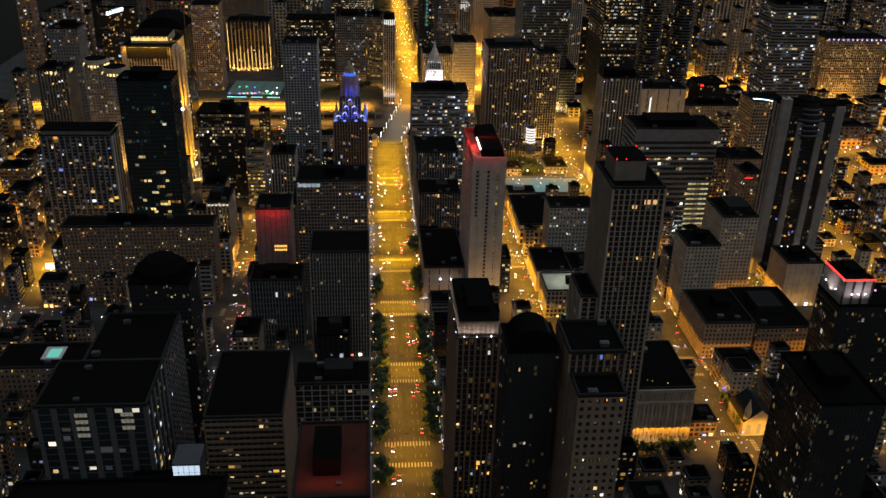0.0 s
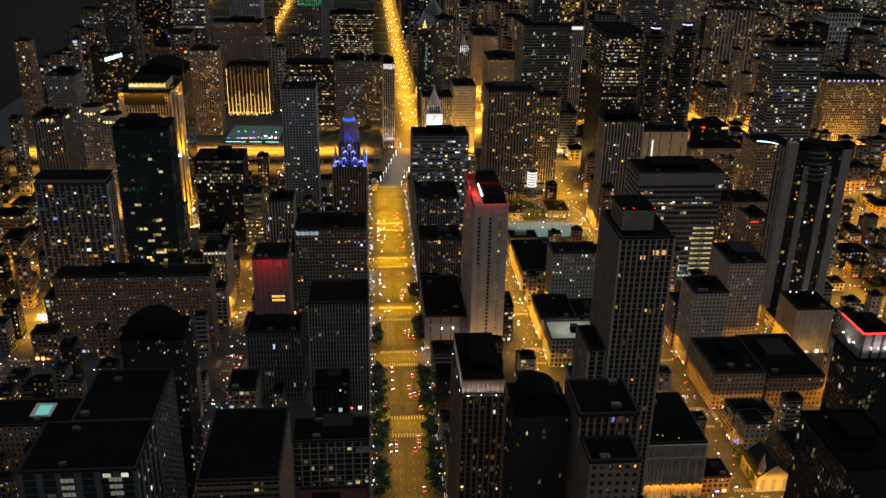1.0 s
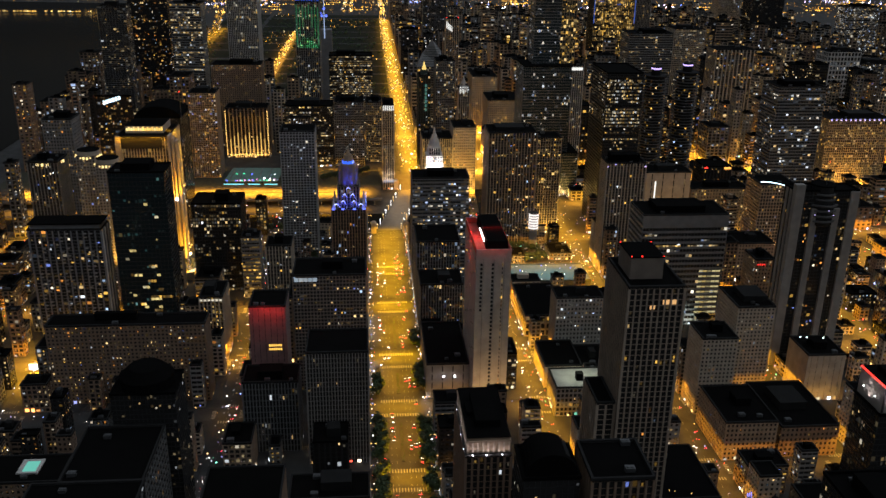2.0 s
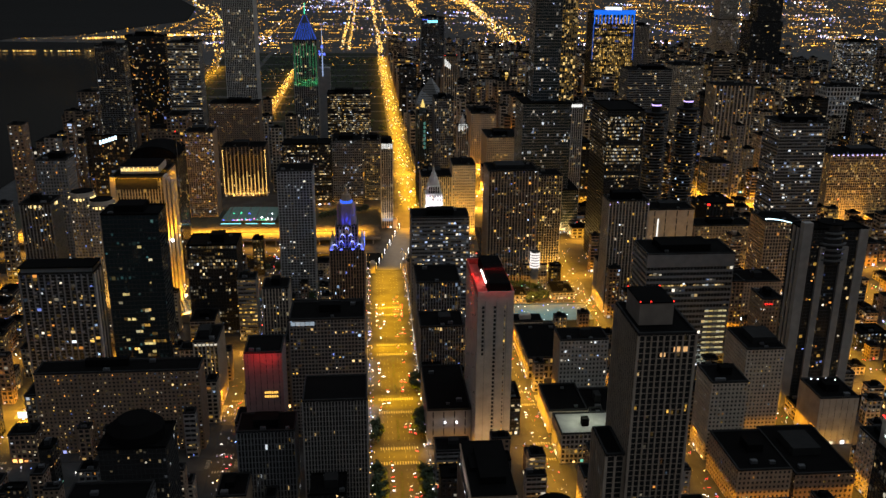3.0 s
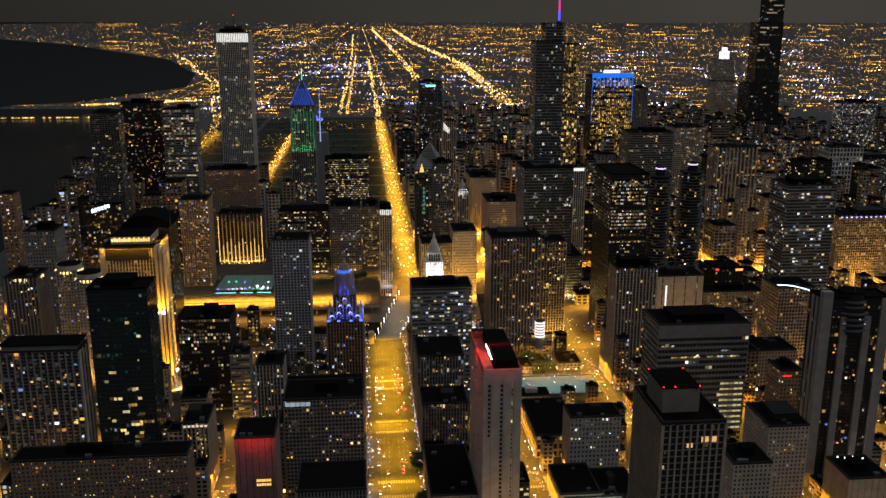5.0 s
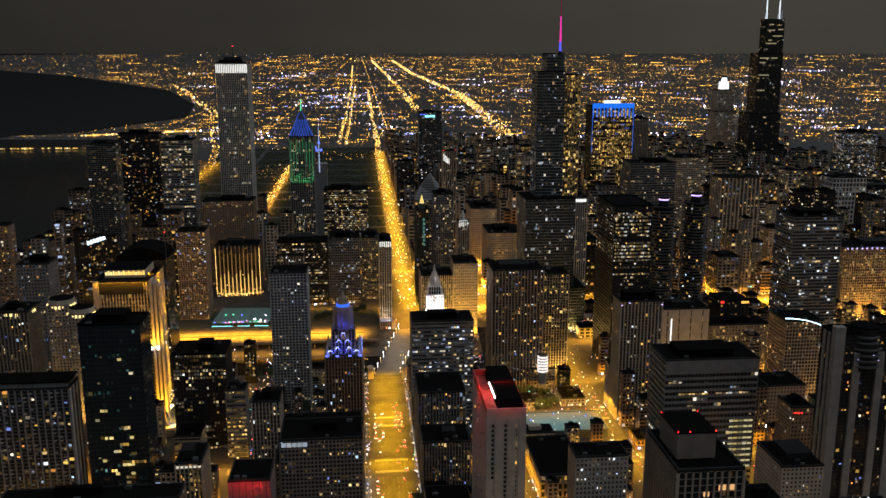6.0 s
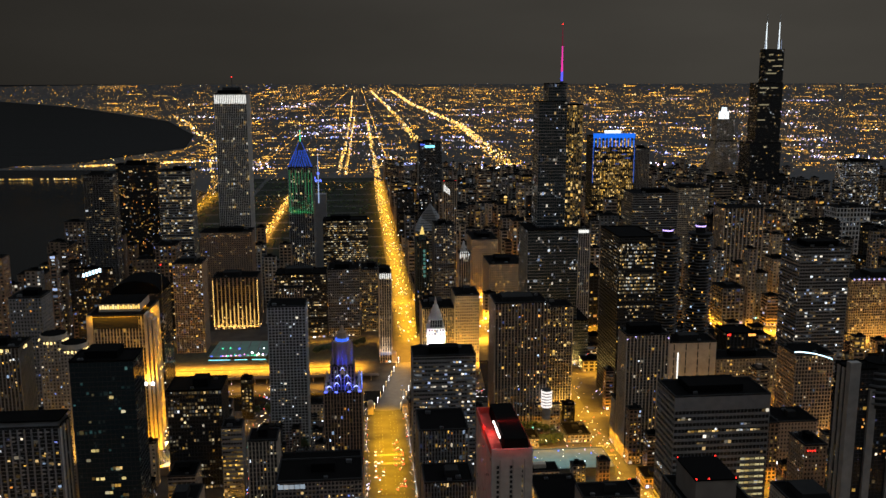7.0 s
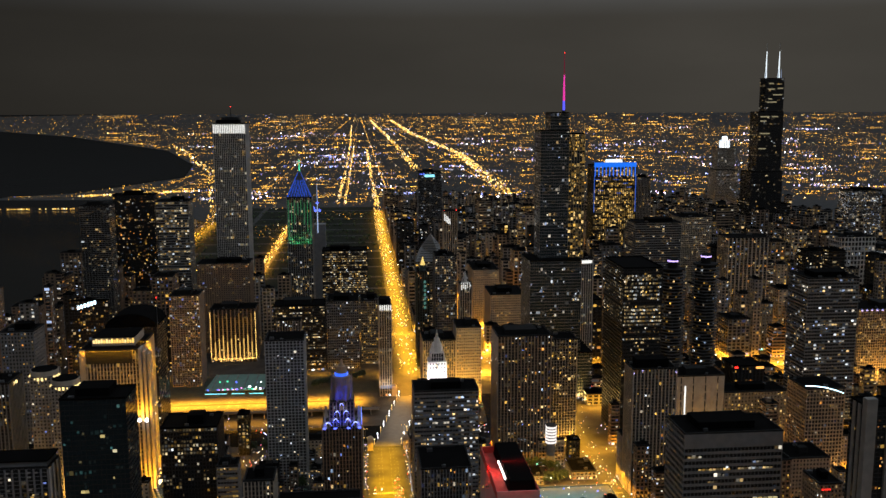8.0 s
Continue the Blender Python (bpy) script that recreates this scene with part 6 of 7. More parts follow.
building("shop_building", "low dark-roofed plaza shop with lit glass front", 262, 286, 830, 862, 8, CONC, "grid", 0.25, "gold", floor=4, bay=4, seed=103, house=0.2, pent_h=3, units=2)
md = thing("media_drum", 247, 860, KERB, "white glowing striped advertising drum", "sign")
g = Geo()
g.tube(0, 0, 4.6, 0, 28, 14)
part("column", g, CONC, md)
for k in range(6):
    g = Geo()
    g.tube(0, 0, 5.6, 28 + k * 3.1, 30.0 + k * 3.1, 18)
    part("light_band", g, glow("media_white", [(0, (1, 0.95, 0.9)), (0.5, (1, 0.9, 0.85))], 0.8, 1.2), md)
g = Geo()
g.tube(0, 0, 5.2, 28, 46.6, 18)
part("drum", g, STEEL, md)

# flood-lit roofs, decks and fronts
flood(338, 650, 3, 338, 661, 22, 42, 2, 15000, (0.9, 1, 0.9))
dk = thing("parking_deck", 248, 776, KERB, "low open parking deck under greenish lamps", "parking deck")
FOOT.append((206, 290, 752, 800))
g = Geo()
g.box(-42, 42, -23, 23, 0, 7)
for s in (-1, 1):
    g.box(-42, 42, s * 23 - 0.3, s * 23 + 0.3, 7, 8.1)
    g.box(s * 42 - 0.3, s * 42 + 0.3, -23, 23, 7, 8.1)
part("deck", g, surface("deck_asphalt", (0.09, 0.095, 0.09), rough=0.85), dk)
lamps_on(dk, "deck_lamp", "lamp_blue", [(-30, -5, 12), (-5, 8, 12), (25, 0, 12)], 0.9)
flood(248, 776, 22, 248, 776, 7, 70, 36, 13000, (0.4, 0.95, 1))
pool = thing("roof_pool", -155, 405, 36, "teal-lit rooftop swimming pool", "pool")
building("apartment_block", "dark apartment block with a rooftop pool terrace", -185, -130, 385, 414, 35, BROWN, "punched", 0.08, "home", singles=10, seed=97, house=0, units=1)
g = Geo()
g.box(-3, 10, -11, 4, -0.4, 0.5)
part("basin", g, PALE, pool)
g = Geo()
g.box(0, 8, -9.5, 1.5, 0.5, 0.56)
part("water", g, glow("pool_teal", [(0, (0.15, 0.75, 0.6)), (0.5, (0.2, 0.8, 0.65))], 0.45, 0.6), pool, "glowing teal water")
at_ = building("office_building", "dark office block with a bright blue-white glazed roof hall", -60, -24, 228, 246, 60, BLACK, "glass", 0.12, "office", singles=30, seed=98, house=0, units=0)
g = Geo()
g.box(5, 18, -8.5, 7, 61, 79)
part("hall", g, STEEL, at_)
for k in range(4):
    for i in range(5):
        g = Geo()
        g.box(5.2 + i * 2.6, 7.5 + i * 2.6, -8.9, -8.5, 61.6 + k * 4.2, 65.3 + k * 4.2)
        part("hall_pane", g, glow("hall_teal", [(0, (0.25, 0.8, 0.75)), (1, (0.3, 0.8, 0.8))], 0.5, 0.7) if k < 2 else glow("hall_blue", [(0, (0.5, 0.7, 1)), (0.5, (0.65, 0.8, 1))], 0.6, 1.0), at_)
sg = thing("roof_sign", 42, 171, 97, "row of orange-lit sign strokes on a parapet", "sign")
for i in range(8):
    g = Geo()
    x = -9 + i * 2.4
    g.box(x - 0.7, x + 0.7, -0.5, -0.2, 0, 3.0)
    part("sign_bar", g, glow("sign_orange", [(0, (1, 0.3, 0.05)), (0.5, (1, 0.4, 0.08))], 1.2, 1.8), sg)
flood(42, 178, 111, 42, 196, 103, 24, 2, 900, (1, 0.16, 0.05))
# Added red lamp without a fixture, tinting the office slab's side wall.
flood(30, 290, 60, 14, 290, 45, 1, 40, 160, (1, 0.15, 0.08))
st = thing("store_floodlights", 121, 533, 20, "pair of white floodlights on a pale store front", "floodlights")
lamps_on(st, "floodlight", "lamp_white", [(-4, -1.4, 0), (5, -1.4, 0)], 0.9)
flood(121, 528, 20, 121, 534, 8, 30, 1, 160, (0.9, 0.88, 1))

# gold-lit church and blue-lit gable on the side street
chh = thing("church", 314, 352, KERB, "small gabled stone church lit gold from the street", "church")
FOOT.append((303, 326, 338, 366))
g = Geo()
g.box(-11, 11, -13, 13, 0, 11)
g.v += [(-11, -13, 11), (11, -13, 11), (0, -13, 20), (-11, 13, 11), (11, 13, 11), (0, 13, 20)]
k_ = len(g.v) - 6
g.f += [(k_, k_ + 1, k_ + 2), (k_ + 4, k_ + 3, k_ + 5)]
part("nave", g, LIME, chh)
g = Geo()
g.quad((11.4, -13.2, 10.8), (11.4, 13.2, 10.8), (0, 13.2, 20.2), (0, -13.2, 20.2))
g.quad((-11.4, 13.2, 10.8), (-11.4, -13.2, 10.8), (0, -13.2, 20.2), (0, 13.2, 20.2))
part("roof", g, GRAVEL, chh)
for i in range(3):
    g = Geo()
    g.prism([(-8 + i * 7, -13.6), (-6 + i * 7, -13.6), (-6 + i * 7, -13), (-8 + i * 7, -13)], 2, 9)
    part("window", g, MATS["window_gold"], chh)
g = Geo()
g.tube(-8, -10, 2.4, 0, 17, 6)
g.tube(-8, -10, 2.6, 17, 27, 6, 0.2)
part("steeple", g, LIME, chh)
# Added low lamps stand in for street light on the church front.
flood(312, 332, 2, 312, 340, 10, 18, 2, 1300, (1, 0.58, 0.1))
flood(300, 300, 2, 306, 305, 8, 2, 30, 700, (1, 0.58, 0.1))
bgb = building("gothic_house", "narrow stone house with a blue-lit gable front", 308, 322, 376, 392, 26, LIME, "punched", 0.1, "home", singles=6, seed=99, house=0, units=0)
for i in range(5):
    g = Geo()
    g.box(-7.5, -7.1, -6.5 + i * 2.6, -5.6 + i * 2.6, 2, 5 + 2.2 * (2 - abs(i - 2)))
    part("tracery_light", g, MATS["lamp_blue"], bgb)

# barrel roof with mast, sign strokes, ring lamps, roof lamps
g = Geo()
k = 12
for i in range(k):
    a0, a1 = math.pi * i / k, math.pi * (i + 1) / k
    g.quad((-26 * math.cos(a0), -24.3, 136 + 14 * math.sin(a0)), (-26 * math.cos(a1), -24.3, 136 + 14 * math.sin(a1)), (-26 * math.cos(a1), 24.3, 136 + 14 * math.sin(a1)), (-26 * math.cos(a0), 24.3, 136 + 14 * math.sin(a0)))
    g.quad((0, -24.3, 136), (-26 * math.cos(a0), -24.3, 136 + 14 * math.sin(a0)), (-26 * math.cos(a1), -24.3, 136 + 14 * math.sin(a1)), (0, -24.3, 136))
part("barrel_roof", g, ROOFING, BRL)
g = Geo()
g.tube(27, -22, 0.5, 130, 166, 6, 0.3)
part("mast", g, STEEL, BRL)
lamps_on(BRL, "beacon", "lamp_red", [(27, -22, 166.5)], 0.9)
for i in range(6):
    g = Geo()
    g.box(-14 + i * 4.2, -11.2 + i * 4.2, -2.9, -2.4, 107 + 1.3 * i, 112 + 1.3 * i)
    part("sign_bar", g, glow("sign_cyan", [(0, (0.5, 0.8, 1)), (0.5, (0.6, 0.85, 1))], 2.5, 3.5), SWI)
for i in range(11):
    a = math.pi + i * math.pi / 10
    g = Geo()
    g.box(14.5 * math.cos(a) - 0.9, 14.5 * math.cos(a) + 0.9, 15.5 * math.sin(a) - 0.9, 15.5 * math.sin(a) + 0.9, 130.5, 133)
    part("crown_lamp", g, MATS["crown_gold"], RNG)
lamps_on(GCS, "roof_lamp", "lamp_white", [(-9, 12, 42.5), (-4, 11, 42.5), (3, 12, 42.5), (9, 9, 42.5)], 0.55)
g = Geo()
for i in range(10):
    x0, x1 = -21 + i * 3.9, -21 + (i + 1) * 3.9
    z0, z1 = 97.5 - 0.085 * i * i, 97.5 - 0.085 * (i + 1) ** 2
    k = len(g.v)
    g.v += [(x0, -19.6, z0), (x1, -19.6, z1), (x1, -19.6, z1 + 0.9), (x0, -19.6, z0 + 0.9), (x0, -19.0, z0), (x1, -19.0, z1), (x1, -19.0, z1 + 0.9), (x0, -19.0, z0 + 0.9)]
    g.f += [(k, k + 1, k + 2, k + 3), (k + 3, k + 2, k + 6, k + 7), (k + 5, k + 4, k + 7, k + 6), (k, k + 4, k + 5, k + 1)]
part("neon_line", g, glow("sign_cyan", [(0, (0.5, 0.8, 1))], 2.5, 3.5), BNL, "curved blue-white neon line")
lamps_on(RSG, "sign_lamp", "lamp_red", [(-7 + i * 2, -13.8, 66) for i in range(4)], 0.7)
# Added lamp carries the gold street light onto the store front.
flood(419, 503, 3, 419, 513, 20, 26, 2, 900, (1, 0.6, 0.15))
flood(166, 1030, 12, 166, 1052, 72, 66, 4, 75000, (1, 0.54, 0.08))
FOOT.append((287, 323, 868, 1070))
flood(272, 910, 3, 272, 920, 60, 30, 3, 30000, (1, 0.56, 0.1))
# Added lamp for the street light that washes this stone block gold.
flood(282, 1318, 3, 282, 1331, 50, 50, 3, 16000, (1, 0.56, 0.1))
flood(222, 515, 38, 222, 520, 24, 26, 12, 3800, (0.85, 1, 0.75))
building("shop_building", "low block with a pale greenish-lit roof terrace", 201, 243, 500, 531, 24, CONC, "grid", 0.1, "gold", seed=37, house=0.15, deck=CONC)

# lamps, shafts and washes on the towers west of the avenue
tc_ = crown_of(TWN, "round_crown", 430, 581, 4)
for k in range(6):
    g = Geo()
    r_ = 13.2 if k < 4 else 11.0
    g.tube(0, 0, r_, 127 + k * 4.4, 128.3 + k * 4.4, 28)
    part("balcony_ring", g, surface("dark_concrete", (0.08, 0.078, 0.075)), tc_)
g = Geo()
g.tube(0, 0, 11.6, 124, 145, 28)
g.tube(0, 0, 9.4, 145, 156, 24)
part("drum", g, GLASS, tc_)
g = Geo()
g.tube(0, 0, 10.2, 156, 157, 24)
part("roof", g, ROOFING, tc_)
g = Geo()
g.tube(0, -4, 0.5, 157, 176, 6, 0.2)
part("mast", g, STEEL, tc_)
lamps_on(tc_, "beacon", "lamp_red", [(0, -4, 176)], 0.4)
lamps_on(tc_, "balcony_lamp", "cluster_lights", [(-9, -10.6, 133.5), (6, -12.4, 133.5), (1, -13.4, 137.8), (-12.5, -5, 129)], 0.4)
lamps_on(TLR, "crown_lamp", "cluster_lights", [(-20, -12.8, 119), (-12, -12.8, 121), (20, -12.8, 119), (20.8, 6, 119)], 0.9)
g = Geo()
g.box(-15.6, -14.2, -15.9, -15.5, 48, 82)
part("strip_light", g, glow("strip_white", [(0, (1, 0.95, 0.85)), (0.5, (1, 0.97, 0.9))], 0.9, 1.2), BBW, "tall white light strip")
flood(400, 846, 3, 400, 860, 45, 44, 2, 26000, (1, 0.58, 0.16))
flood(754, 1086, 3, 754, 1100, 60, 86, 3, 70000, (1, 0.52, 0.08))
lamps_on(GWB, "roof_lamp", "cluster_lights", [(-42 + i * 7, -25.6, 99) for i in range(13)], 1.5)
flood(501, 786, 3, 501, 800, 45, 34, 2, 34000, (1, 0.56, 0.16))
flood(304, 1062, 3, 304, 1073, 70, 74, 2, 60000, (1, 0.6, 0.16))
flood(421, 630, 3, 421, 642, 30, 16, 2, 3500, (1, 0.48, 0.08))
# Added fill to brighten the pale piers; no fixture stands here.
flood(430, 560, 3, 430, 573, 85, 46, 2, 9000, (1, 0.7, 0.45))
flood(478, 890, 3, 478, 900, 30, 60, 2, 9000, (1, 0.56, 0.12))

# cornice arcade and terrace of the club building
for side, length, n_ in ((0, 37, 9), (3, 55, 13)):
    for k in range(n_):
        g = Geo()
        u = (k + 0.5) * length / n_ - length / 2
        for s in (-1, 1):
            if side == 0:
                g.box(u + s * 1.2 - 0.35, u + s * 1.2 + 0.35, -28.7, -27.9, 36, 42)
            else:
                g.box(-19.7, -18.9, u + s * 1.2 - 0.35, u + s * 1.2 + 0.35, 36, 42)
        if side == 0:
            g.box(u - 1.9, u + 1.9, -28.9, -27.9, 42, 43)
        else:
            g.box(-19.9, -18.9, u - 1.9, u + 1.9, 42, 43)
        part("arcade_bay", g, LIME, CLB)
for k in range(8):
    g = Geo()
    g.box(-18.6 + k * 5.2, -17.2 + k * 5.2, -29.0, -27.9, 6, 34.6)
    part("pilaster", g, LIME, CLB)
for z in (34.6, 43.6):
    g = Geo()
    g.box(-19.8, 19.3, -29.2, -28.1, z, z + 1.1)
    g.box(-20.2, -19.2, -28.1, 28, z, z + 1.1)
    part("cornice", g, LIME, CLB)
# Added lamp for the street light on the club's lower front.
flood(243, 322, 2, 243, 331, 16, 34, 2, 1700, (1, 0.62, 0.28))
lamps_on(CLB, "roof_lamp", "lamp_gold", [(-10, -20, 46.4), (-7, -21, 46.4), (2, -24, 46.4)], 0.3)


def gable_house(x, y, w, d, h, label):
    """A small steep-gabled stone house."""
    FOOT.append((x - w / 2, x + w / 2, y - d / 2, y + d / 2))
    ob = thing("gable_house", x, y, KERB, label, "house", "gabled houses")
    g = Geo()
    g.box(-w / 2, w / 2, -d / 2, d / 2, 0, h)
    k = len(g.v)
    g.v += [(-w / 2, -d / 2, h), (w / 2, -d / 2, h), (0, -d / 2, h + w * 0.6), (-w / 2, d / 2, h), (w / 2, d / 2, h), (0, d / 2, h + w * 0.6)]
    g.f += [(k, k + 1, k + 2), (k + 4, k + 3, k + 5)]
    part("wall", g, LIME, ob)
    for s in (-1, 1):
        g = Geo()
        a, b = s * (w / 2 + 0.4), 0
        g.quad((a, -d / 2 - 0.3, h - 0.4), (a, d / 2 + 0.3, h - 0.4), (b, d / 2 + 0.3, h + w * 0.6 + 0.2), (b, -d / 2 - 0.3, h + w * 0.6 + 0.2))
        part("roof", g, GRAVEL, ob)
    for i in (-1, 1):
        for z in (1.5, 5.0):
            g = Geo()
            g.box(i * w * 0.25 - 0.6, i * w * 0.25 + 0.6, -d / 2 - 0.15, -d / 2 + 0.05, z, z + 2)
            part("window", g, MATS["pane_gold"], ob)
    g = Geo()
    g.box(w * 0.2, w * 0.2 + 1, d * 0.1, d * 0.1 + 1, h, h + w * 0.6 + 1.5)
    part("chimney", g, BROWN, ob)
    return ob


for x, y in ((331.5, 344.5), (341.5, 344.5), (351.5, 344.5)):
    gable_house(x, y, 8.6, 12, 8, "steep-gabled stone house lit gold from the street")
for x, y in ((336.5, 336.5), (360, 344)):
    # Added lamps bring the gold street light onto the gables.
    flood(x, 335, 1.5, x, 339, 6, 20, 1, 500, (1, 0.55, 0.12))

for x, n_ in ((-82.5, 4), (-60.5, 3)):
    for k in range(n_):
        for i in range(3):
            g = Geo()
            u = x + 77.5 + (i - 1) * 2.1
            g.box(u - 0.9, u + 0.9, -20.95, -20.75, 94.5 - k * 4, 96.6 - k * 4)
            part("lit_pane", g, glow("pane_greenish", [(0, (0.8, 1, 0.8)), (0.4, (1, 0.95, 0.75)), (0.7, (0.6, 0.9, 0.9))], 0.03, 0.5), NCT)
# glazed canopy hall by the gold tower's light trough
FOOT.append((-146, -108, 786, 905))
cn = thing("canopy_hall", -131, 812, KERB, "low grey glazed hall with a white-lit sloping roof", "hall")
g = Geo()
g.box(-9, 9, -22, 22, 0, 7)
part("wall", g, CONC, cn)
for k in range(8):
    g = Geo()
    g.quad((-9.4, -22 + k * 5.5, 7.2), (9.4, -22 + k * 5.5, 9.6), (9.4, -17 + k * 5.5, 9.6), (-9.4, -17 + k * 5.5, 7.2))
    part("roof_panel", g, BLUEGLASS, cn)
lamps_on(cn, "roof_lamp", "cluster_lights", [(-6, -18, 9), (2, -8, 9.4), (6, 4, 10), (-3, 14, 9)], 0.5)
flood(-131, 812, 20, -131, 812, 8, 14, 36, 4500, (0.95, 1, 0.95))
flood(644, 1286, 3, 644, 1300, 40, 56, 2, 60000, (1, 0.5, 0.1))
flood(586, 936, 3, 586, 950, 20, 50, 2, 16000, (1, 0.55, 0.12))

rng = random.Random(71)
for z, u0, n_ in ((70, 4, 3), (56, 2, 3), (48, 10, 2), (41, 3, 5), (41, 12, 4), (34, -6, 2), (62, -12, 1), (28, 5, 3), (22, 14, 2)):
    for i in range(n_):
        g = Geo()
        x = u0 + i * 2.4
        g.box(x - 1.0, x + 1.0, -15.3, -15.1, z, z + 2.3)
        part("lit_pane", g, MATS["pane_gold"], BGT)
# red terrace lamps, billboard, glowing offices
rt = building("terrace_building", "low dark block with red lamps along its roof edge", 330, 368, 352, 376, 19, BROWN, "punched", 0.08, "home", seed=102, house=0.0, units=1)
lamps_on(rt, "terrace_lamp", "lamp_red", [(-17 + i * 4.4 + (i * 7 % 3) * 0.6, -12.4, 20.2) for i in range(9)], 0.5)
bb = thing("billboard", -213, 588, KERB, "white glowing billboard on two posts over the street", "billboard")
for s in (-1, 1):
    g = Geo()
    g.tube(s * 4.5, 0, 0.25, 0, 5.2, 8)
    part("post", g, STEEL, bb)
g = Geo()
g.box(-7.3, 7.3, -0.4, 0.4, 5.2, 11.4)
part("frame", g, STEEL, bb)
g = Geo()
g.box(-7, 7, -0.5, -0.4, 5.5, 11.1)
part("lit_panel", g, glow("billboard_white", [(0, (0.85, 0.95, 1)), (0.5, (0.9, 1, 1))], 1.2, 1.5), bb, "glowing white panel")
gs = thing("street_sign_light", -205, 592, 13, "green glowing shop sign on a wall bracket", "sign")
for i in range(4):
    g = Geo()
    g.box(-5 + i * 2.6, -3 + i * 2.6, -0.3, 0, 0, 1.6)
    part("sign_bar", g, MATS["lamp_green"], gs)
g = Geo()
g.box(-5.4, 5.4, 0, 0.4, -0.3, 1.9)
part("backing", g, STEEL, gs)

def lit_box(parent, name, material, x0, x1, y0, y1, z0, z1, label=""):
    g = Geo()
    g.box(x0, x1, y0, y1, z0, z1)
    return part(name, g, material, parent, label)


# tall ribbed tower with a white-lit top corner
tb2 = building("office_tower", "slim ribbed stone tower with white and red lights at its top", 200, 222, 1500, 1525, 192, LIME, "ribs", 0.12, "office", floor=3.9, bay=4, seed=171, house=0.0, units=0)
for i in range(5):
    lit_box(tb2, "crown_light", MATS["crown_white"], -10.5 + i * 2.2, -9.1 + i * 2.2, -13.6, -13.2, 176 - i * 1.5, 188 - i * 2.2)
lamps_on(tb2, "beacon", "lamp_red", [(-10, -12, 194), (10, -12, 194)], 0.9)

# stone block with a sloping diamond roof
dm = thing("office_tower", 159, 1322, KERB, "grey office tower with a sloping diamond-shaped roof", "building")
FOOT.append((140, 178, 1309, 1335))
storeys(dm, 38, 26, 0, 140, random.Random(33), GREY, GLASS, "bands", 3.9, 3.4, 0.1, "office")
g = Geo()
g.v += [(-19, -13, 140), (19, -13, 140), (19, 13, 140), (-19, 13, 140), (5, 13, 178), (19, 13, 160), (-10, 13, 158)]
g.f += [(0, 1, 5, 4, 6), (1, 2, 5), (0, 6, 3), (3, 6, 4, 5, 2)]
part("roof", g, surface("slate_panels", (0.16, 0.155, 0.145), rough=0.5), dm, "sloping slate-grey roof face")
for k in range(8):
    g = Geo()
    z = 143 + k * 3.4
    f = (z - 140) / 36
    g.box(-18 + 20 * f, 18 - 5 * f, -13.2 + 26 * f, -12.9 + 26 * f, z, z + 0.8)
    part("roof_louvre", g, BLACK, dm)

sb = building("sign_building", "dark narrow block with orange and red roof signs", 478, 512, 955, 990, 72, BLACK, "ribs", 0.05, "home", bay=4, seed=181, house=0.0, units=1)
lit_box(sb, "lit_sign", glow("sign_orange", [(0, (1, 0.3, 0.05)), (0.5, (1, 0.4, 0.08))], 1.2, 1.8), 8, 17, -18.3, -17.7, 69, 71.6, "orange lit sign")
lit_box(sb, "lit_sign", MATS["lamp_red"], -17, -13, -18.3, -17.7, 70, 72, "red lit sign")
kb = thing("sign_pylon", 664, 1066, KERB, "red-lit pylon sign with two white lamp discs", "sign")
lit_box(kb, "pylon", STEEL, -6, 6, -3, 3, 0, 62)
lit_box(kb, "lit_panel", glow("panel_red", [(0, (1, 0.04, 0.03)), (0.5, (1, 0.06, 0.04))], 0.3, 0.5), -6.2, 6.2, -3.4, -3.0, 44, 66)
for sx in (-1, 1):
    g = Geo()
    g.gem(sx * 2.8, -3.8, 58, 2.0)
    part("lamp_disc", g, MATS["lamp_white"], kb)

fill_city()


def street_fronts():
    """Lit ground-floor windows, doors and signs along the street sides of ordinary buildings."""
    rng, g = random.Random(88), Geo()
    for x0, x1, y0, y1 in FRONTS:
        if not (250 < y0 < 2300 and -430 < x0 < 1300):
            continue
        w, d, cx, cy = x1 - x0, y1 - y0, (x0 + x1) / 2, (y0 + y1) / 2
        one, k0 = Geo(), len(g.v)
        for side, long_ in ((0, w), (1, d), (3, d)):
            u = 0.8
            while u < long_ - 3:
                wide = rng.uniform(1.0, 3.0)
                if rng.random() < 0.4:
                    z = rng.uniform(0.6, 1.2)
                    pane(one, w, d, side, u, u + wide, z, z + rng.uniform(1.2, 2.8), 1.0)
                u += wide + rng.uniform(0.6, 3.0)
        g.v += [(a + cx, b + cy, c + KERB) for a, b, c in one.v]
        g.f += [tuple(i + k0 for i in f) for f in one.f]
    return tagged(part("street_front_lights", g, MATS["front_light"]), "lit shop windows, doors and signs at street level", "shop windows", kind="stuff")


glow("front_light", [(0, (1, 0.6, 0.2)), (0.4, (1, 0.85, 0.6)), (0.62, (0.9, 0.92, 1)), (0.76, (1, 0.4, 0.1)), (0.86, (0.4, 0.45, 1)), (0.93, (1, 0.1, 0.06)), (0.97, (0.3, 1, 0.7))], 0.4, 5.0, power=3.0)
street_fronts()

# ---- lit crowns and signs south of the river ----
GOLDCAP = glow("cap_gold", [(0, (1, 0.6, 0.08)), (0.5, (1, 0.7, 0.2))], 0.7, 1.0)
cap = crown_of(CARB, "gold_cap", 145.5, 1247, 138)
g = Geo()
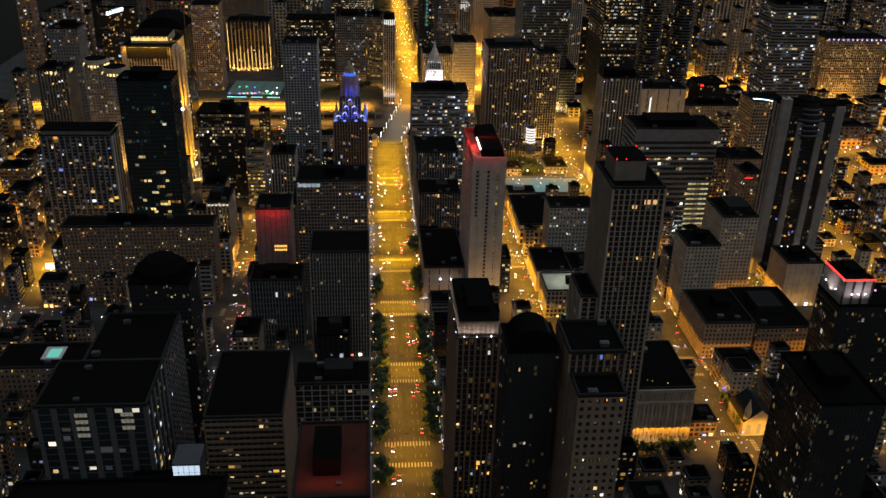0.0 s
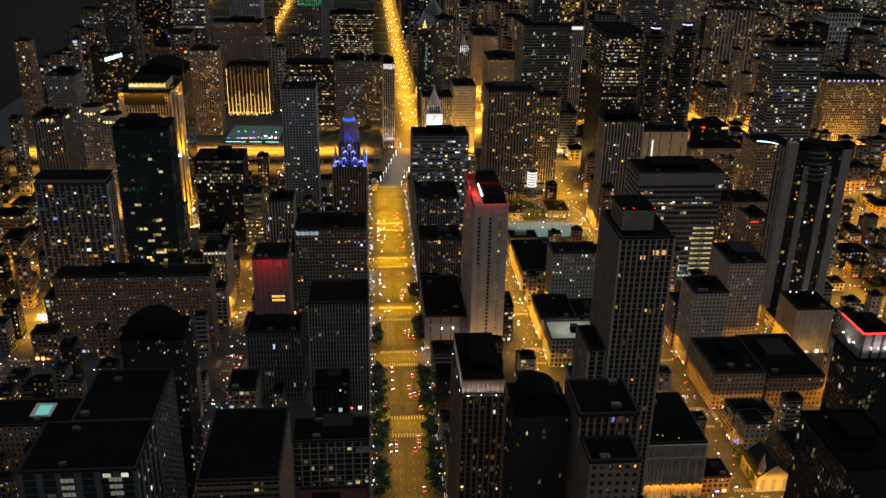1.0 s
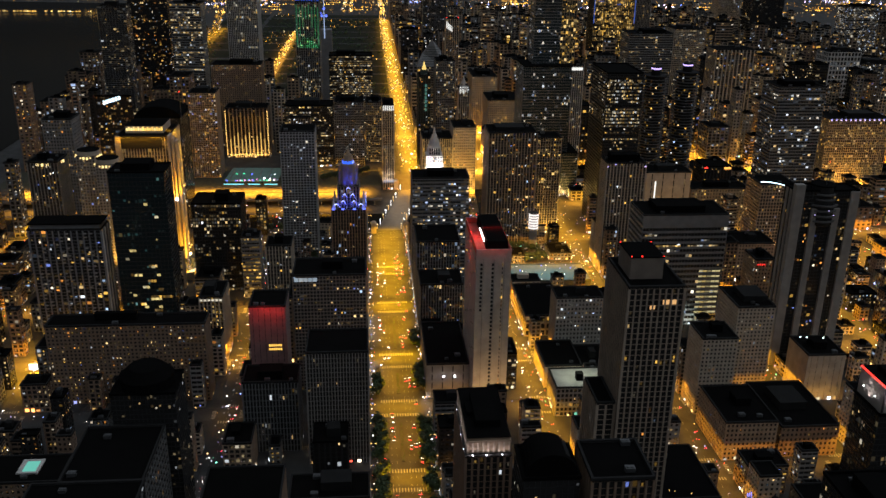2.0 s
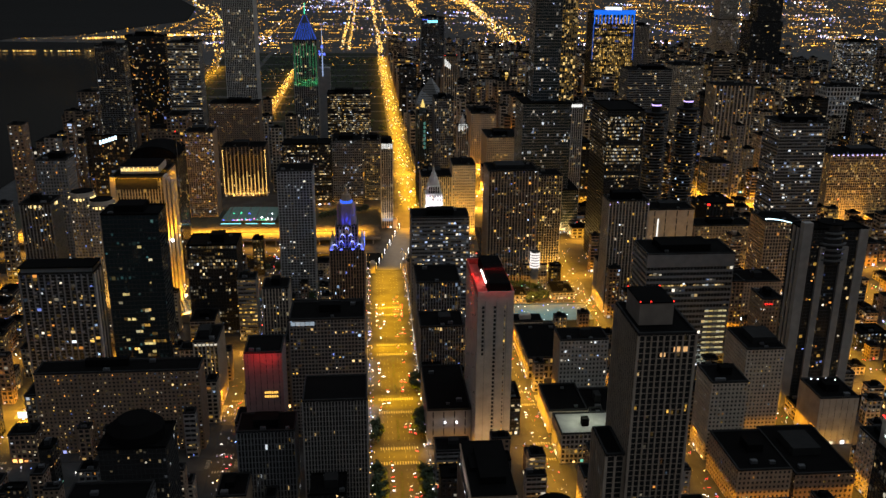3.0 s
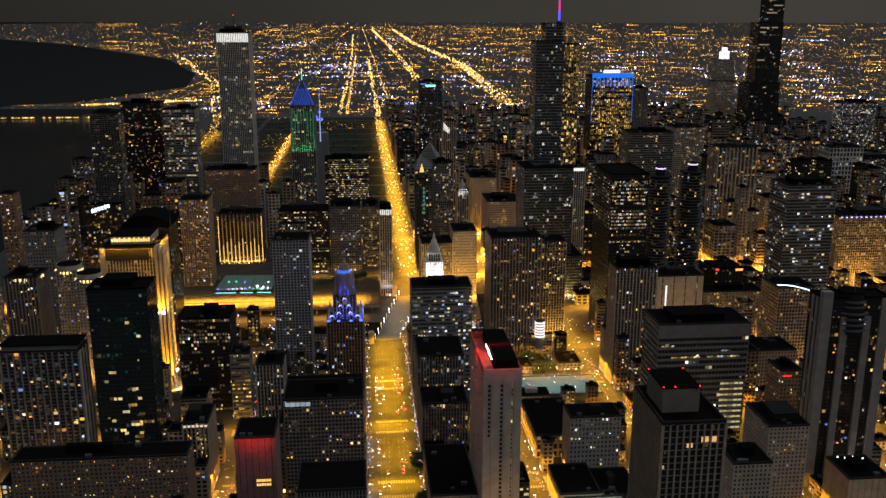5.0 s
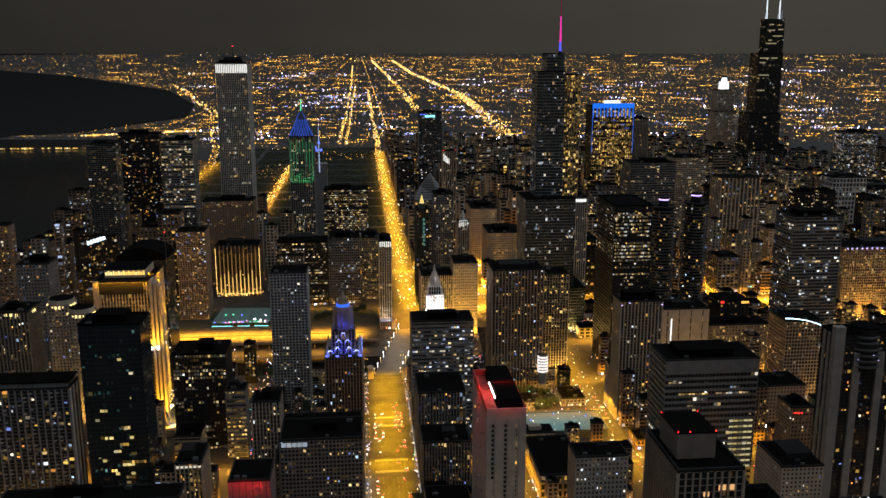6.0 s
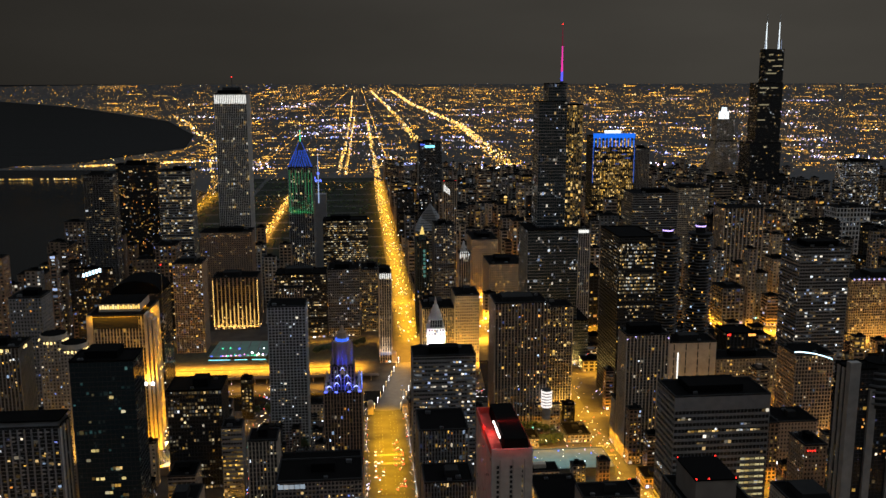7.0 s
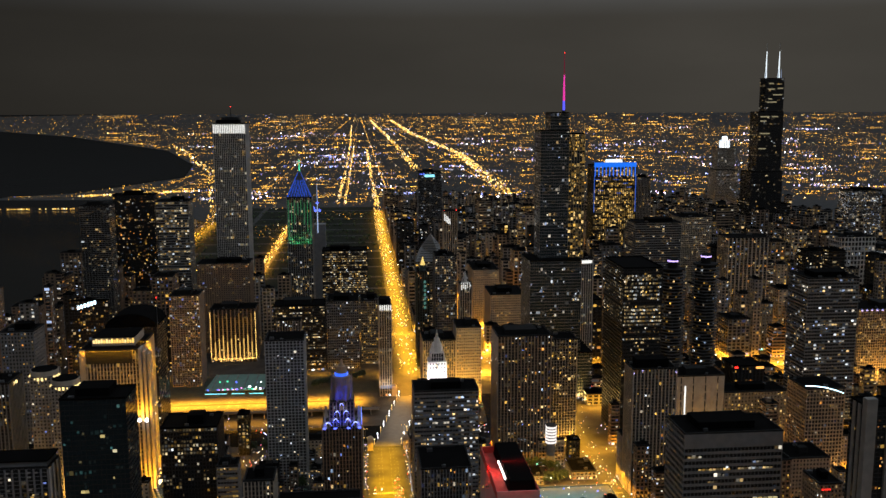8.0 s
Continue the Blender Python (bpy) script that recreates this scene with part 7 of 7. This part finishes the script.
g.prism([(-5, -9), (5, -9), (5, 5), (-5, 5)], 0.6, 8, 0.75)
part("cap_base", g, surface("dark_green_stone", (0.03, 0.045, 0.035)), cap)
g = Geo()
g.tube(0, -3, 3.4, 8, 13, 8, 2.4)
g.tube(0, -3, 2.2, 13, 20, 8, 0.2)
part("cap_spire", g, GOLDCAP, cap, "gold-lit spire")
for i in range(7):
    lit_box(cap, "lit_slot", glow("slot_teal", [(0, (0.15, 0.5, 0.42)), (0.5, (0.2, 0.6, 0.5))], 0.15, 0.4), 2 - 1.6, 2 + 1.6, -16.2, -15.9, -52 + i * 6, -48 + i * 6)
tip = crown_of(SLIM, "lit_tip", 203, 1225, 122)
for i in range(5):
    lit_box(tip, "crown_light", MATS["crown_white"], -6.4 + i * 2.7, -5.2 + i * 2.7, -10.4, -10.0, -7 + 2 * (i % 2), 3)
g = Geo()
g.tube(0, 0, 5.5, 1.6, 9, 8, 3.5)
g.tube(0, 0, 2.5, 9, 17, 8, 0.5)
part("lantern", g, PALE, tip)
lit_box(PAL, "lit_sign", MATS["crown_white"], -9, 9, -16.3, -15.8, 160, 164, "white lit sign band")
lit_box(SLT, "lit_sign", glow("sign_aqua", [(0, (0.15, 0.7, 1)), (0.5, (0.25, 0.8, 1))], 1.2, 1.6), -14, 12, -25.9, -25.3, 193, 199, "aqua lit sign")
for i in range(4):
    lit_box(SLT, "lit_sign", MATS["lamp_blue"], -26 + i * 3.5, -24.6 + i * 3.5, -25.9, -25.3, 199, 202)

# ---- street furniture, trees and traffic ----
def street_lamp():
    ob = thing("street_lamp", 0, 0, 0, "tall dark steel street lamp with twin golden heads", "street lamp", "lamps along the avenue")
    g = Geo()
    g.tube(0, 0, 0.28, 0, 0.9, 8, 0.16)
    part("base", g, STEEL, ob)
    g = Geo()
    g.tube(0, 0, 0.12, 0.9, 9.5, 8, 0.07)
    part("pole", g, STEEL, ob)
    for s in (-1, 1):
        g = Geo()
        g.box(min(0, s * 1.6), max(0, s * 1.6), -0.06, 0.06, 9.35, 9.5)
        part("arm", g, STEEL, ob)
        g = Geo()
        g.prism([(s * 1.6 - 0.5, -0.3), (s * 1.6 + 0.5, -0.3), (s * 1.6 + 0.5, 0.3), (s * 1.6 - 0.5, 0.3)], 9.1, 9.45, 0.7)
        part("head", g, MATS["lamp_gold"], ob, "glowing golden lamp head")
    return ob


first = street_lamp()
first.location = (61.0, 240, KERB)
for i in range(28):
    for x in (61.0, 103.5):
        if i or x > 62:
            copy_thing(first, pose(x, 240 + i * 27 + (9 if x > 62 else 0), KERB))


def leafy_mesh(seed, r, hgt):
    rng = random.Random(seed)
    g = Geo()
    for k in range(520):
        a, b = rng.uniform(0, 2 * math.pi), math.acos(rng.uniform(-0.75, 1))
        rr = r * rng.uniform(0.45, 1.0) * (0.75 + 0.35 * math.sin(3 * a + seed) * math.sin(2 * b))
        x, y, z = rr * math.sin(b) * math.cos(a), rr * math.sin(b) * math.sin(a), hgt + rr * math.cos(b) * 1.15
        s = rng.uniform(0.5, 1.0)
        d1 = Vector((rng.uniform(-1, 1), rng.uniform(-1, 1), rng.uniform(-0.6, 0.6))).normalized() * s
        d2 = Vector((rng.uniform(-1, 1), rng.uniform(-1, 1), rng.uniform(-0.6, 0.6))).normalized() * s
        p = Vector((x, y, z))
        g.quad(tuple(p - d1), tuple(p + d2), tuple(p + d1), tuple(p - d2))
    return g.mesh("crown", LEAF)


def tree(seed):
    rng = random.Random(seed)
    ob = thing("street_tree", 0, 0, 0, "leafy dark green street tree in a pavement bed", "tree", "trees along the avenue")
    g = Geo()
    g.tube(0, 0, 0.22, 0, 3.4, 8, 0.13)
    part("trunk", g, BARK, ob)
    for i in range(3):
        a = i * 2.1 + rng.random()
        g = Geo()
        ex, ey, ez = 1.5 * math.cos(a), 1.5 * math.sin(a), 5.0 + rng.uniform(-0.4, 0.6)
        g.v += [(0.09, 0, 3.0), (-0.05, 0.08, 3.0), (-0.05, -0.08, 3.0), (ex, ey, ez)]
        g.f += [(0, 1, 3), (1, 2, 3), (2, 0, 3)]
        part("limb", g, BARK, ob)
    part("crown", leafy_mesh(seed, 4.2 + 0.8 * rng.random(), 6.8), LEAF, ob)
    return ob


rng = random.Random(31)
kinds = [tree(s) for s in (1, 2, 3)]
spots = [(64.6 + (i % 2) * 3.0, y0 + i * 7.0) for y0, n_ in ((252, 4), (300, 3), (345, 5), (393, 6), (448, 7), (540, 3)) for i in range(n_)] + [(100.6 - (i % 2) * 3.0, y0 + i * 7.0) for y0, n_ in ((246, 4), (286, 3), (346, 7), (405, 3), (440, 8), (545, 5), (622, 3)) for i in range(n_)] + [(226 + i * 6.0, 322.5) for i in range(7)] + [(304 + i % 3, 345 + i * 8) for i in range(5)] + [(-30 + (i * 37) % 95, 1112 + (i * 23) % 60) for i in range(16)] + [(206 + (i * 23) % 52, 848 + (i * 11) % 18) for i in range(9)] + [(234 + i * 3.1, 822 + (i * 5) % 9) for i in range(8)] + [(-40 + (i * 29) % 56, 828 + (i * 17) % 60) for i in range(14)] + [(-58 + (i * 31) % 110, 936 + (i * 7) % 14) for i in range(14)]
for k, (x, y) in enumerate(spots):
    m = pose(x + rng.uniform(-0.5, 0.5), y + rng.uniform(-2, 2), 8.5 if y > 1100 else KERB, 0, 0, rng.uniform(0, 360))
    if k < 3:
        kinds[k].matrix_basis = m
    else:
        t_ = copy_thing(kinds[k % 3], m)
        t_.scale = (1.25, 1.25, 1.1) if y < 900 and x < 110 else (1, 1, 1)

MARK = Geo()
for y in (320, 341, 413, 435, 509, 530, 587, 610, 700, 722, 798, 818):
    for i in range(15):
        MARK.box(67.5 + i * 2.0, 68.4 + i * 2.0, y - 2.2, y + 2.2, 0.004, 0.012)
for lane in (70.5, 74.0, 77.5, 86.5, 90.0, 93.5):
    y = 210
    while y < 1000:
        MARK.box(lane - 0.08, lane + 0.08, y, y + 3, 0.004, 0.012)
        y += 9
for cx, half in ((192, 8), (297, 9), (395, 9), (-50, 8), (-215, 9)):
    for cy in (330, 424, 518, 604, 711, 808):
        for dy in (-11.5, 11.5):
            for i in range(7):
                MARK.box(cx - half + 2 + i * 2.0, cx - half + 2.9 + i * 2.0, cy + dy - 1.6, cy + dy + 1.6, 0.004, 0.012)
        for dx in (-half - 2.5, half + 2.5):
            for i in range(6):
                MARK.box(cx + dx - 1.6, cx + dx + 1.6, cy - 6 + i * 2.0, cy - 5.1 + i * 2.0, 0.004, 0.012)
    y = 240
    while y < 900:
        MARK.box(cx - 0.08, cx + 0.08, y, y + 3, 0.004, 0.012)
        y += 9
tagged(part("road_marking", MARK, PAINT), "worn white crosswalk bars and lane dashes", "road marking", kind="stuff")
for y0, y1 in ((345, 408), (440, 504), (535, 582), (615, 695)):
    g = Geo()
    g.prism([(80.6, y0 + 6), (83.4, y0 + 6), (83.4, y1 - 6), (80.6, y1 - 6)], 0, 0.5, 0.985)
    pl = thing("median_planter", 0, 0, 0, "long low planted median between the lanes", "planter", "median planters")
    part("kerb_wall", g, PAVING, pl)
    g = Geo()
    r_ = random.Random(int(y0))
    for i in range(160):
        x, y = r_.uniform(80.9, 83.1), r_.uniform(y0 + 7, y1 - 7)
        g.gem(x, y, 0.6, r_.uniform(0.15, 0.35))
    part("shrub", g, LEAF, pl, kind="stuff")


def car(color, rough=0.3):
    """A saloon car heading along +y."""
    ob = thing("car", 0, 0, 0, "parked-still saloon car with its lamps on in the traffic lane", "car", "traffic")
    g = Geo()
    prof = [(-2.25, 0.35), (-2.25, 0.85), (-1.5, 0.95), (1.2, 0.95), (2.15, 0.8), (2.25, 0.4)]
    for a, b in ((0.9, -0.9),):
        k = len(g.v)
        g.v += [(a, y, z) for y, z in prof] + [(b, y, z) for y, z in prof]
        m = len(prof)
        g.f += [tuple(k + i for i in range(m)), tuple(k + 2 * m - 1 - i for i in range(m))]
        g.f += [(k + i, k + m + i, k + m + (i + 1) % m, k + (i + 1) % m) for i in range(m)]
    part("body", g, color, ob)
    g = Geo()
    g.prism([(-0.8, -1.5), (0.8, -1.5), (0.8, 0.9), (-0.8, 0.9)], 0.95, 1.45, 0.75)
    part("cabin", g, GLASS, ob)
    for sx in (-1, 1):
        for y in (-1.4, 1.4):
            g = Geo()
            pts = [(y + 0.33 * math.cos(i * math.pi / 5), 0.33 + 0.33 * math.sin(i * math.pi / 5)) for i in range(10)]
            k = 0
            g.v += [(sx * 0.95, a, b) for a, b in pts] + [(sx * 0.7, a, b) for a, b in pts]
            g.f += [tuple(range(10)), tuple(range(19, 9, -1))] + [(i, (i + 1) % 10, 10 + (i + 1) % 10, 10 + i) for i in range(10)]
            part("wheel", g, BLACK, ob)
        g = Geo()
        g.prism([(sx * 0.6 - 0.24, 2.05), (sx * 0.6 + 0.24, 2.05), (sx * 0.6 + 0.24, 2.34), (sx * 0.6 - 0.24, 2.34)], 0.52, 0.86, 0.8)
        part("headlight", g, MATS["car_white"], ob)
        g = Geo()
        g.prism([(sx * 0.6 - 0.24, -2.34), (sx * 0.6 + 0.24, -2.34), (sx * 0.6 + 0.24, -2.05), (sx * 0.6 - 0.24, -2.05)], 0.55, 0.95, 0.85)
        part("taillight", g, MATS["car_red"], ob)
    return ob


glow("car_white", [(0, (1, 0.9, 0.85)), (0.4, (0.8, 0.75, 1)), (0.75, (1, 0.95, 0.9))], 9, 14)
glow("car_red", [(0, (1, 0.03, 0.04)), (0.6, (1, 0.06, 0.12))], 7, 10)
rng = random.Random(77)
paints = [surface("car_paint_white", (0.16, 0.16, 0.16), 0.3, bump=0), surface("car_paint_black", (0.02, 0.02, 0.022), 0.3, bump=0), surface("car_paint_yellow", (0.25, 0.13, 0.02), 0.35, bump=0), surface("car_paint_grey", (0.15, 0.15, 0.16), 0.3, bump=0)]
models = [car(p) for p in paints]
places = []
for lane, turn in ((68.8, 180), (72.2, 180), (75.8, 180), (88.2, 0), (91.8, 0), (95.2, 0)):
    y = 225 + rng.uniform(0, 20)
    while y < 1000:
        dense = 0.75 if (385 < y < 415 or 440 < y < 500 or 700 < y < 860) else 0.32
        if rng.random() < dense and not any(abs(y - c) < 5 for c in (330, 424, 518, 598, 711)):
            places.append((lane, y, turn))
        y += rng.uniform(7, 14)
for lane, turn, a, b in ((294.0, 180, 240, 640), (300.0, 0, 240, 640), (189.5, 180, 440, 700), (194.5, 0, 440, 700), (407, 180, 380, 660), (413, 0, 380, 660)):
    y = a
    while y < b:
        y += rng.uniform(9, 34)
        places.append((lane, y, turn))
places = [p for p in places if p[1] < 860]
rng.shuffle(places)
places.sort(key=lambda p: p[0] > 110)
for k, (x, y, turn) in enumerate(places[:84]):
    m = pose(x + rng.uniform(-0.3, 0.3), y, 0.0, 0, 0, turn)
    if k < 4:
        models[k].matrix_basis = m
    else:
        copy_thing(models[rng.randrange(4)], m)


# ---- bridge over the river ----
br = thing("bridge", 0, 0, 0, "broad steel road bridge lit by golden lamps", "bridge")
g = Geo()
g.prism([(70, 936), (100, 936), (136, 1106), (104, 1106)], 0.02, 1.0)
part("deck", g, surface("bridge_paving", (0.085, 0.083, 0.08)), br)
for s_ in (0, 1):
    g = Geo()
    xa, xb = (70.5, 104.5) if s_ == 0 else (99.5, 135.5)
    g.prism([(xa - 0.25, 937), (xa + 0.25, 937), (xb + 0.25, 1105), (xb - 0.25, 1105)], 1.0, 2.2)
    part("railing", g, STEEL, br)
    for i in range(10):
        f = i / 9
        lp = Geo()
        x, y = xa + (xb - xa) * f, 938 + 166 * f
        lp.tube(x, y, 0.15, 2.2, 8, 6)
        lp.gem(x, y, 8.4, 0.7)
        part("lamp", lp, MATS["lamp_white"] if i % 2 else MATS["lamp_gold"], br)
for x, y in ((66, 930), (104, 930), (99, 1112), (140, 1112)):
    g = Geo()
    g.box(x - 3, x + 3, y - 3, y + 3, 0, 12)
    g.prism([(x - 3.4, y - 3.4), (x + 3.4, y - 3.4), (x + 3.4, y + 3.4), (x - 3.4, y + 3.4)], 12, 15, 0.5)
    part("bridge_house", g, LIME, br)

# ---- shop fronts along the avenue ----
rng = random.Random(9)
for side, x in ((0, 58.9), (1, 104.1)):
    for y0, y1 in ((232, 322), (338, 414), (434, 508), (530, 594), (614, 700), (722, 796), (820, 890), (915, 985)):
        sf = thing("shop_row", x, y0, KERB, "row of bright shop windows under a dark fascia", "shops", "shops on the avenue")
        g = Geo()
        sgn = -1 if side == 0 else 1
        g.box(min(0, sgn * 0.8), max(0, sgn * 0.8), 0, y1 - y0, 4.6, 6.2)
        part("fascia", g, GREY, sf)
        y = 1.0
        while y < y1 - y0 - 4:
            w = rng.uniform(2.5, 6)
            if rng.random() < 0.55:
                g = Geo()
                g.box(min(sgn * 0.05, sgn * 0.35), max(sgn * 0.05, sgn * 0.35), y, y + w, 0.4, 4.4)
                part("shop_window", g, MATS["shop_glass"], sf)
            y += w + 0.8

# ---- small lights of signs, signals and far traffic ----
rng = random.Random(14)
pts = []
for c, half in NS:
    if c == 82:
        continue
    for k in range(190):
        pts.append((c + rng.uniform(-half, half), rng.uniform(300, 1110), rng.uniform(0.8, 6), rng.uniform(0.3, 0.6)))
for c, half in EW:
    for k in range(210):
        x = rng.uniform(-430, 1200)
        if 62 < x < 102:
            continue
        pts.append((x, c + rng.uniform(-half, half), rng.uniform(0.8, 6), rng.uniform(0.3, 0.6)))
for c, half in NS2[2:]:
    for k in range(110):
        pts.append((c + rng.uniform(-half, half), rng.uniform(1200, 3300), rng.uniform(1, 6), rng.uniform(0.5, 1.0)))
for c, half in EW2:
    for k in range(110):
        pts.append((rng.uniform(150, 1400), c + rng.uniform(-half, half), rng.uniform(1, 6), rng.uniform(0.5, 1.0)))
for k in range(230):
    y = rng.uniform(300, 930) if k % 3 else rng.uniform(600, 930)
    pts.append((rng.choice((rng.uniform(59.5, 63.5), rng.uniform(100.5, 104))), y, rng.uniform(1, 6), rng.uniform(0.18, 0.42)))
for k in range(90):
    pts.append((rng.uniform(205, 290), rng.uniform(752, 930), rng.uniform(8.5, 10), rng.uniform(0.2, 0.45)))
reds, whites = [], []
for c, half in NS:
    if c == 82:
        continue
    for k in range(46):
        y, s_ = rng.uniform(230, 1100), rng.choice((-1, 1))
        x = c + s_ * rng.uniform(1.5, half - 2.5)
        for e in (-0.65, 0.65):
            (reds if s_ > 0 else whites).append((x + e, y, 0.8, 0.26))
for c, half in EW[2:9]:
    for k in range(60):
        x, s_ = rng.uniform(-420, 900), rng.choice((-1, 1))
        if not 60 < x < 104:
            whites.append((x, c + s_ * rng.uniform(1.5, half - 2.5), 0.8, 0.26)) if k % 2 else reds.append((x, c + s_ * rng.uniform(1.5, half - 2.5), 0.8, 0.26))
dots("far_tail_lamps", "red tail lamps of traffic in the side streets", "car_red", reds, "traffic lights")
dots("far_head_lamps", "white head lamps of traffic in the side streets", "car_white", whites, "traffic lights")
lamps_ = [(rng.choice((60.2, 60.8, 103.2, 104.0)), 300 + i * 7.6 + rng.uniform(-3, 3), rng.uniform(3.5, 6), rng.uniform(0.35, 0.75)) for i in range(84)]
dots("pavement_lamps", "white and violet pavement lamps along the avenue", "cluster_lights", lamps_)
dots("street_sparkle", "small coloured lights of signs, signals and distant traffic", "sparkle", pts)

rng = random.Random(52)
g = Geo()
for k in range(620):
    x, y = rng.uniform(-400, 100), rng.uniform(1580, 3250)
    if abs(x + 165) < 14 or any(abs(y - c) < h + 4 for c, h in EW2) or not clear(x - 4, x + 4, y - 4, y + 4):
        continue
    s = rng.uniform(2.6, 4.4)
    for i in range(7):
        a = rng.uniform(0, 6.28)
        g.gem(x + s * 0.7 * math.cos(a), y + s * 0.7 * math.sin(a), 4.6 + rng.uniform(-0.8, 2.6), s * rng.uniform(0.4, 0.75))
    g.tube(x, y, 0.3, 0.1, 4.2, 5, 0.2)
tagged(part("park_trees", g, LEAF), "dark far groves of park trees", "trees", kind="stuff")
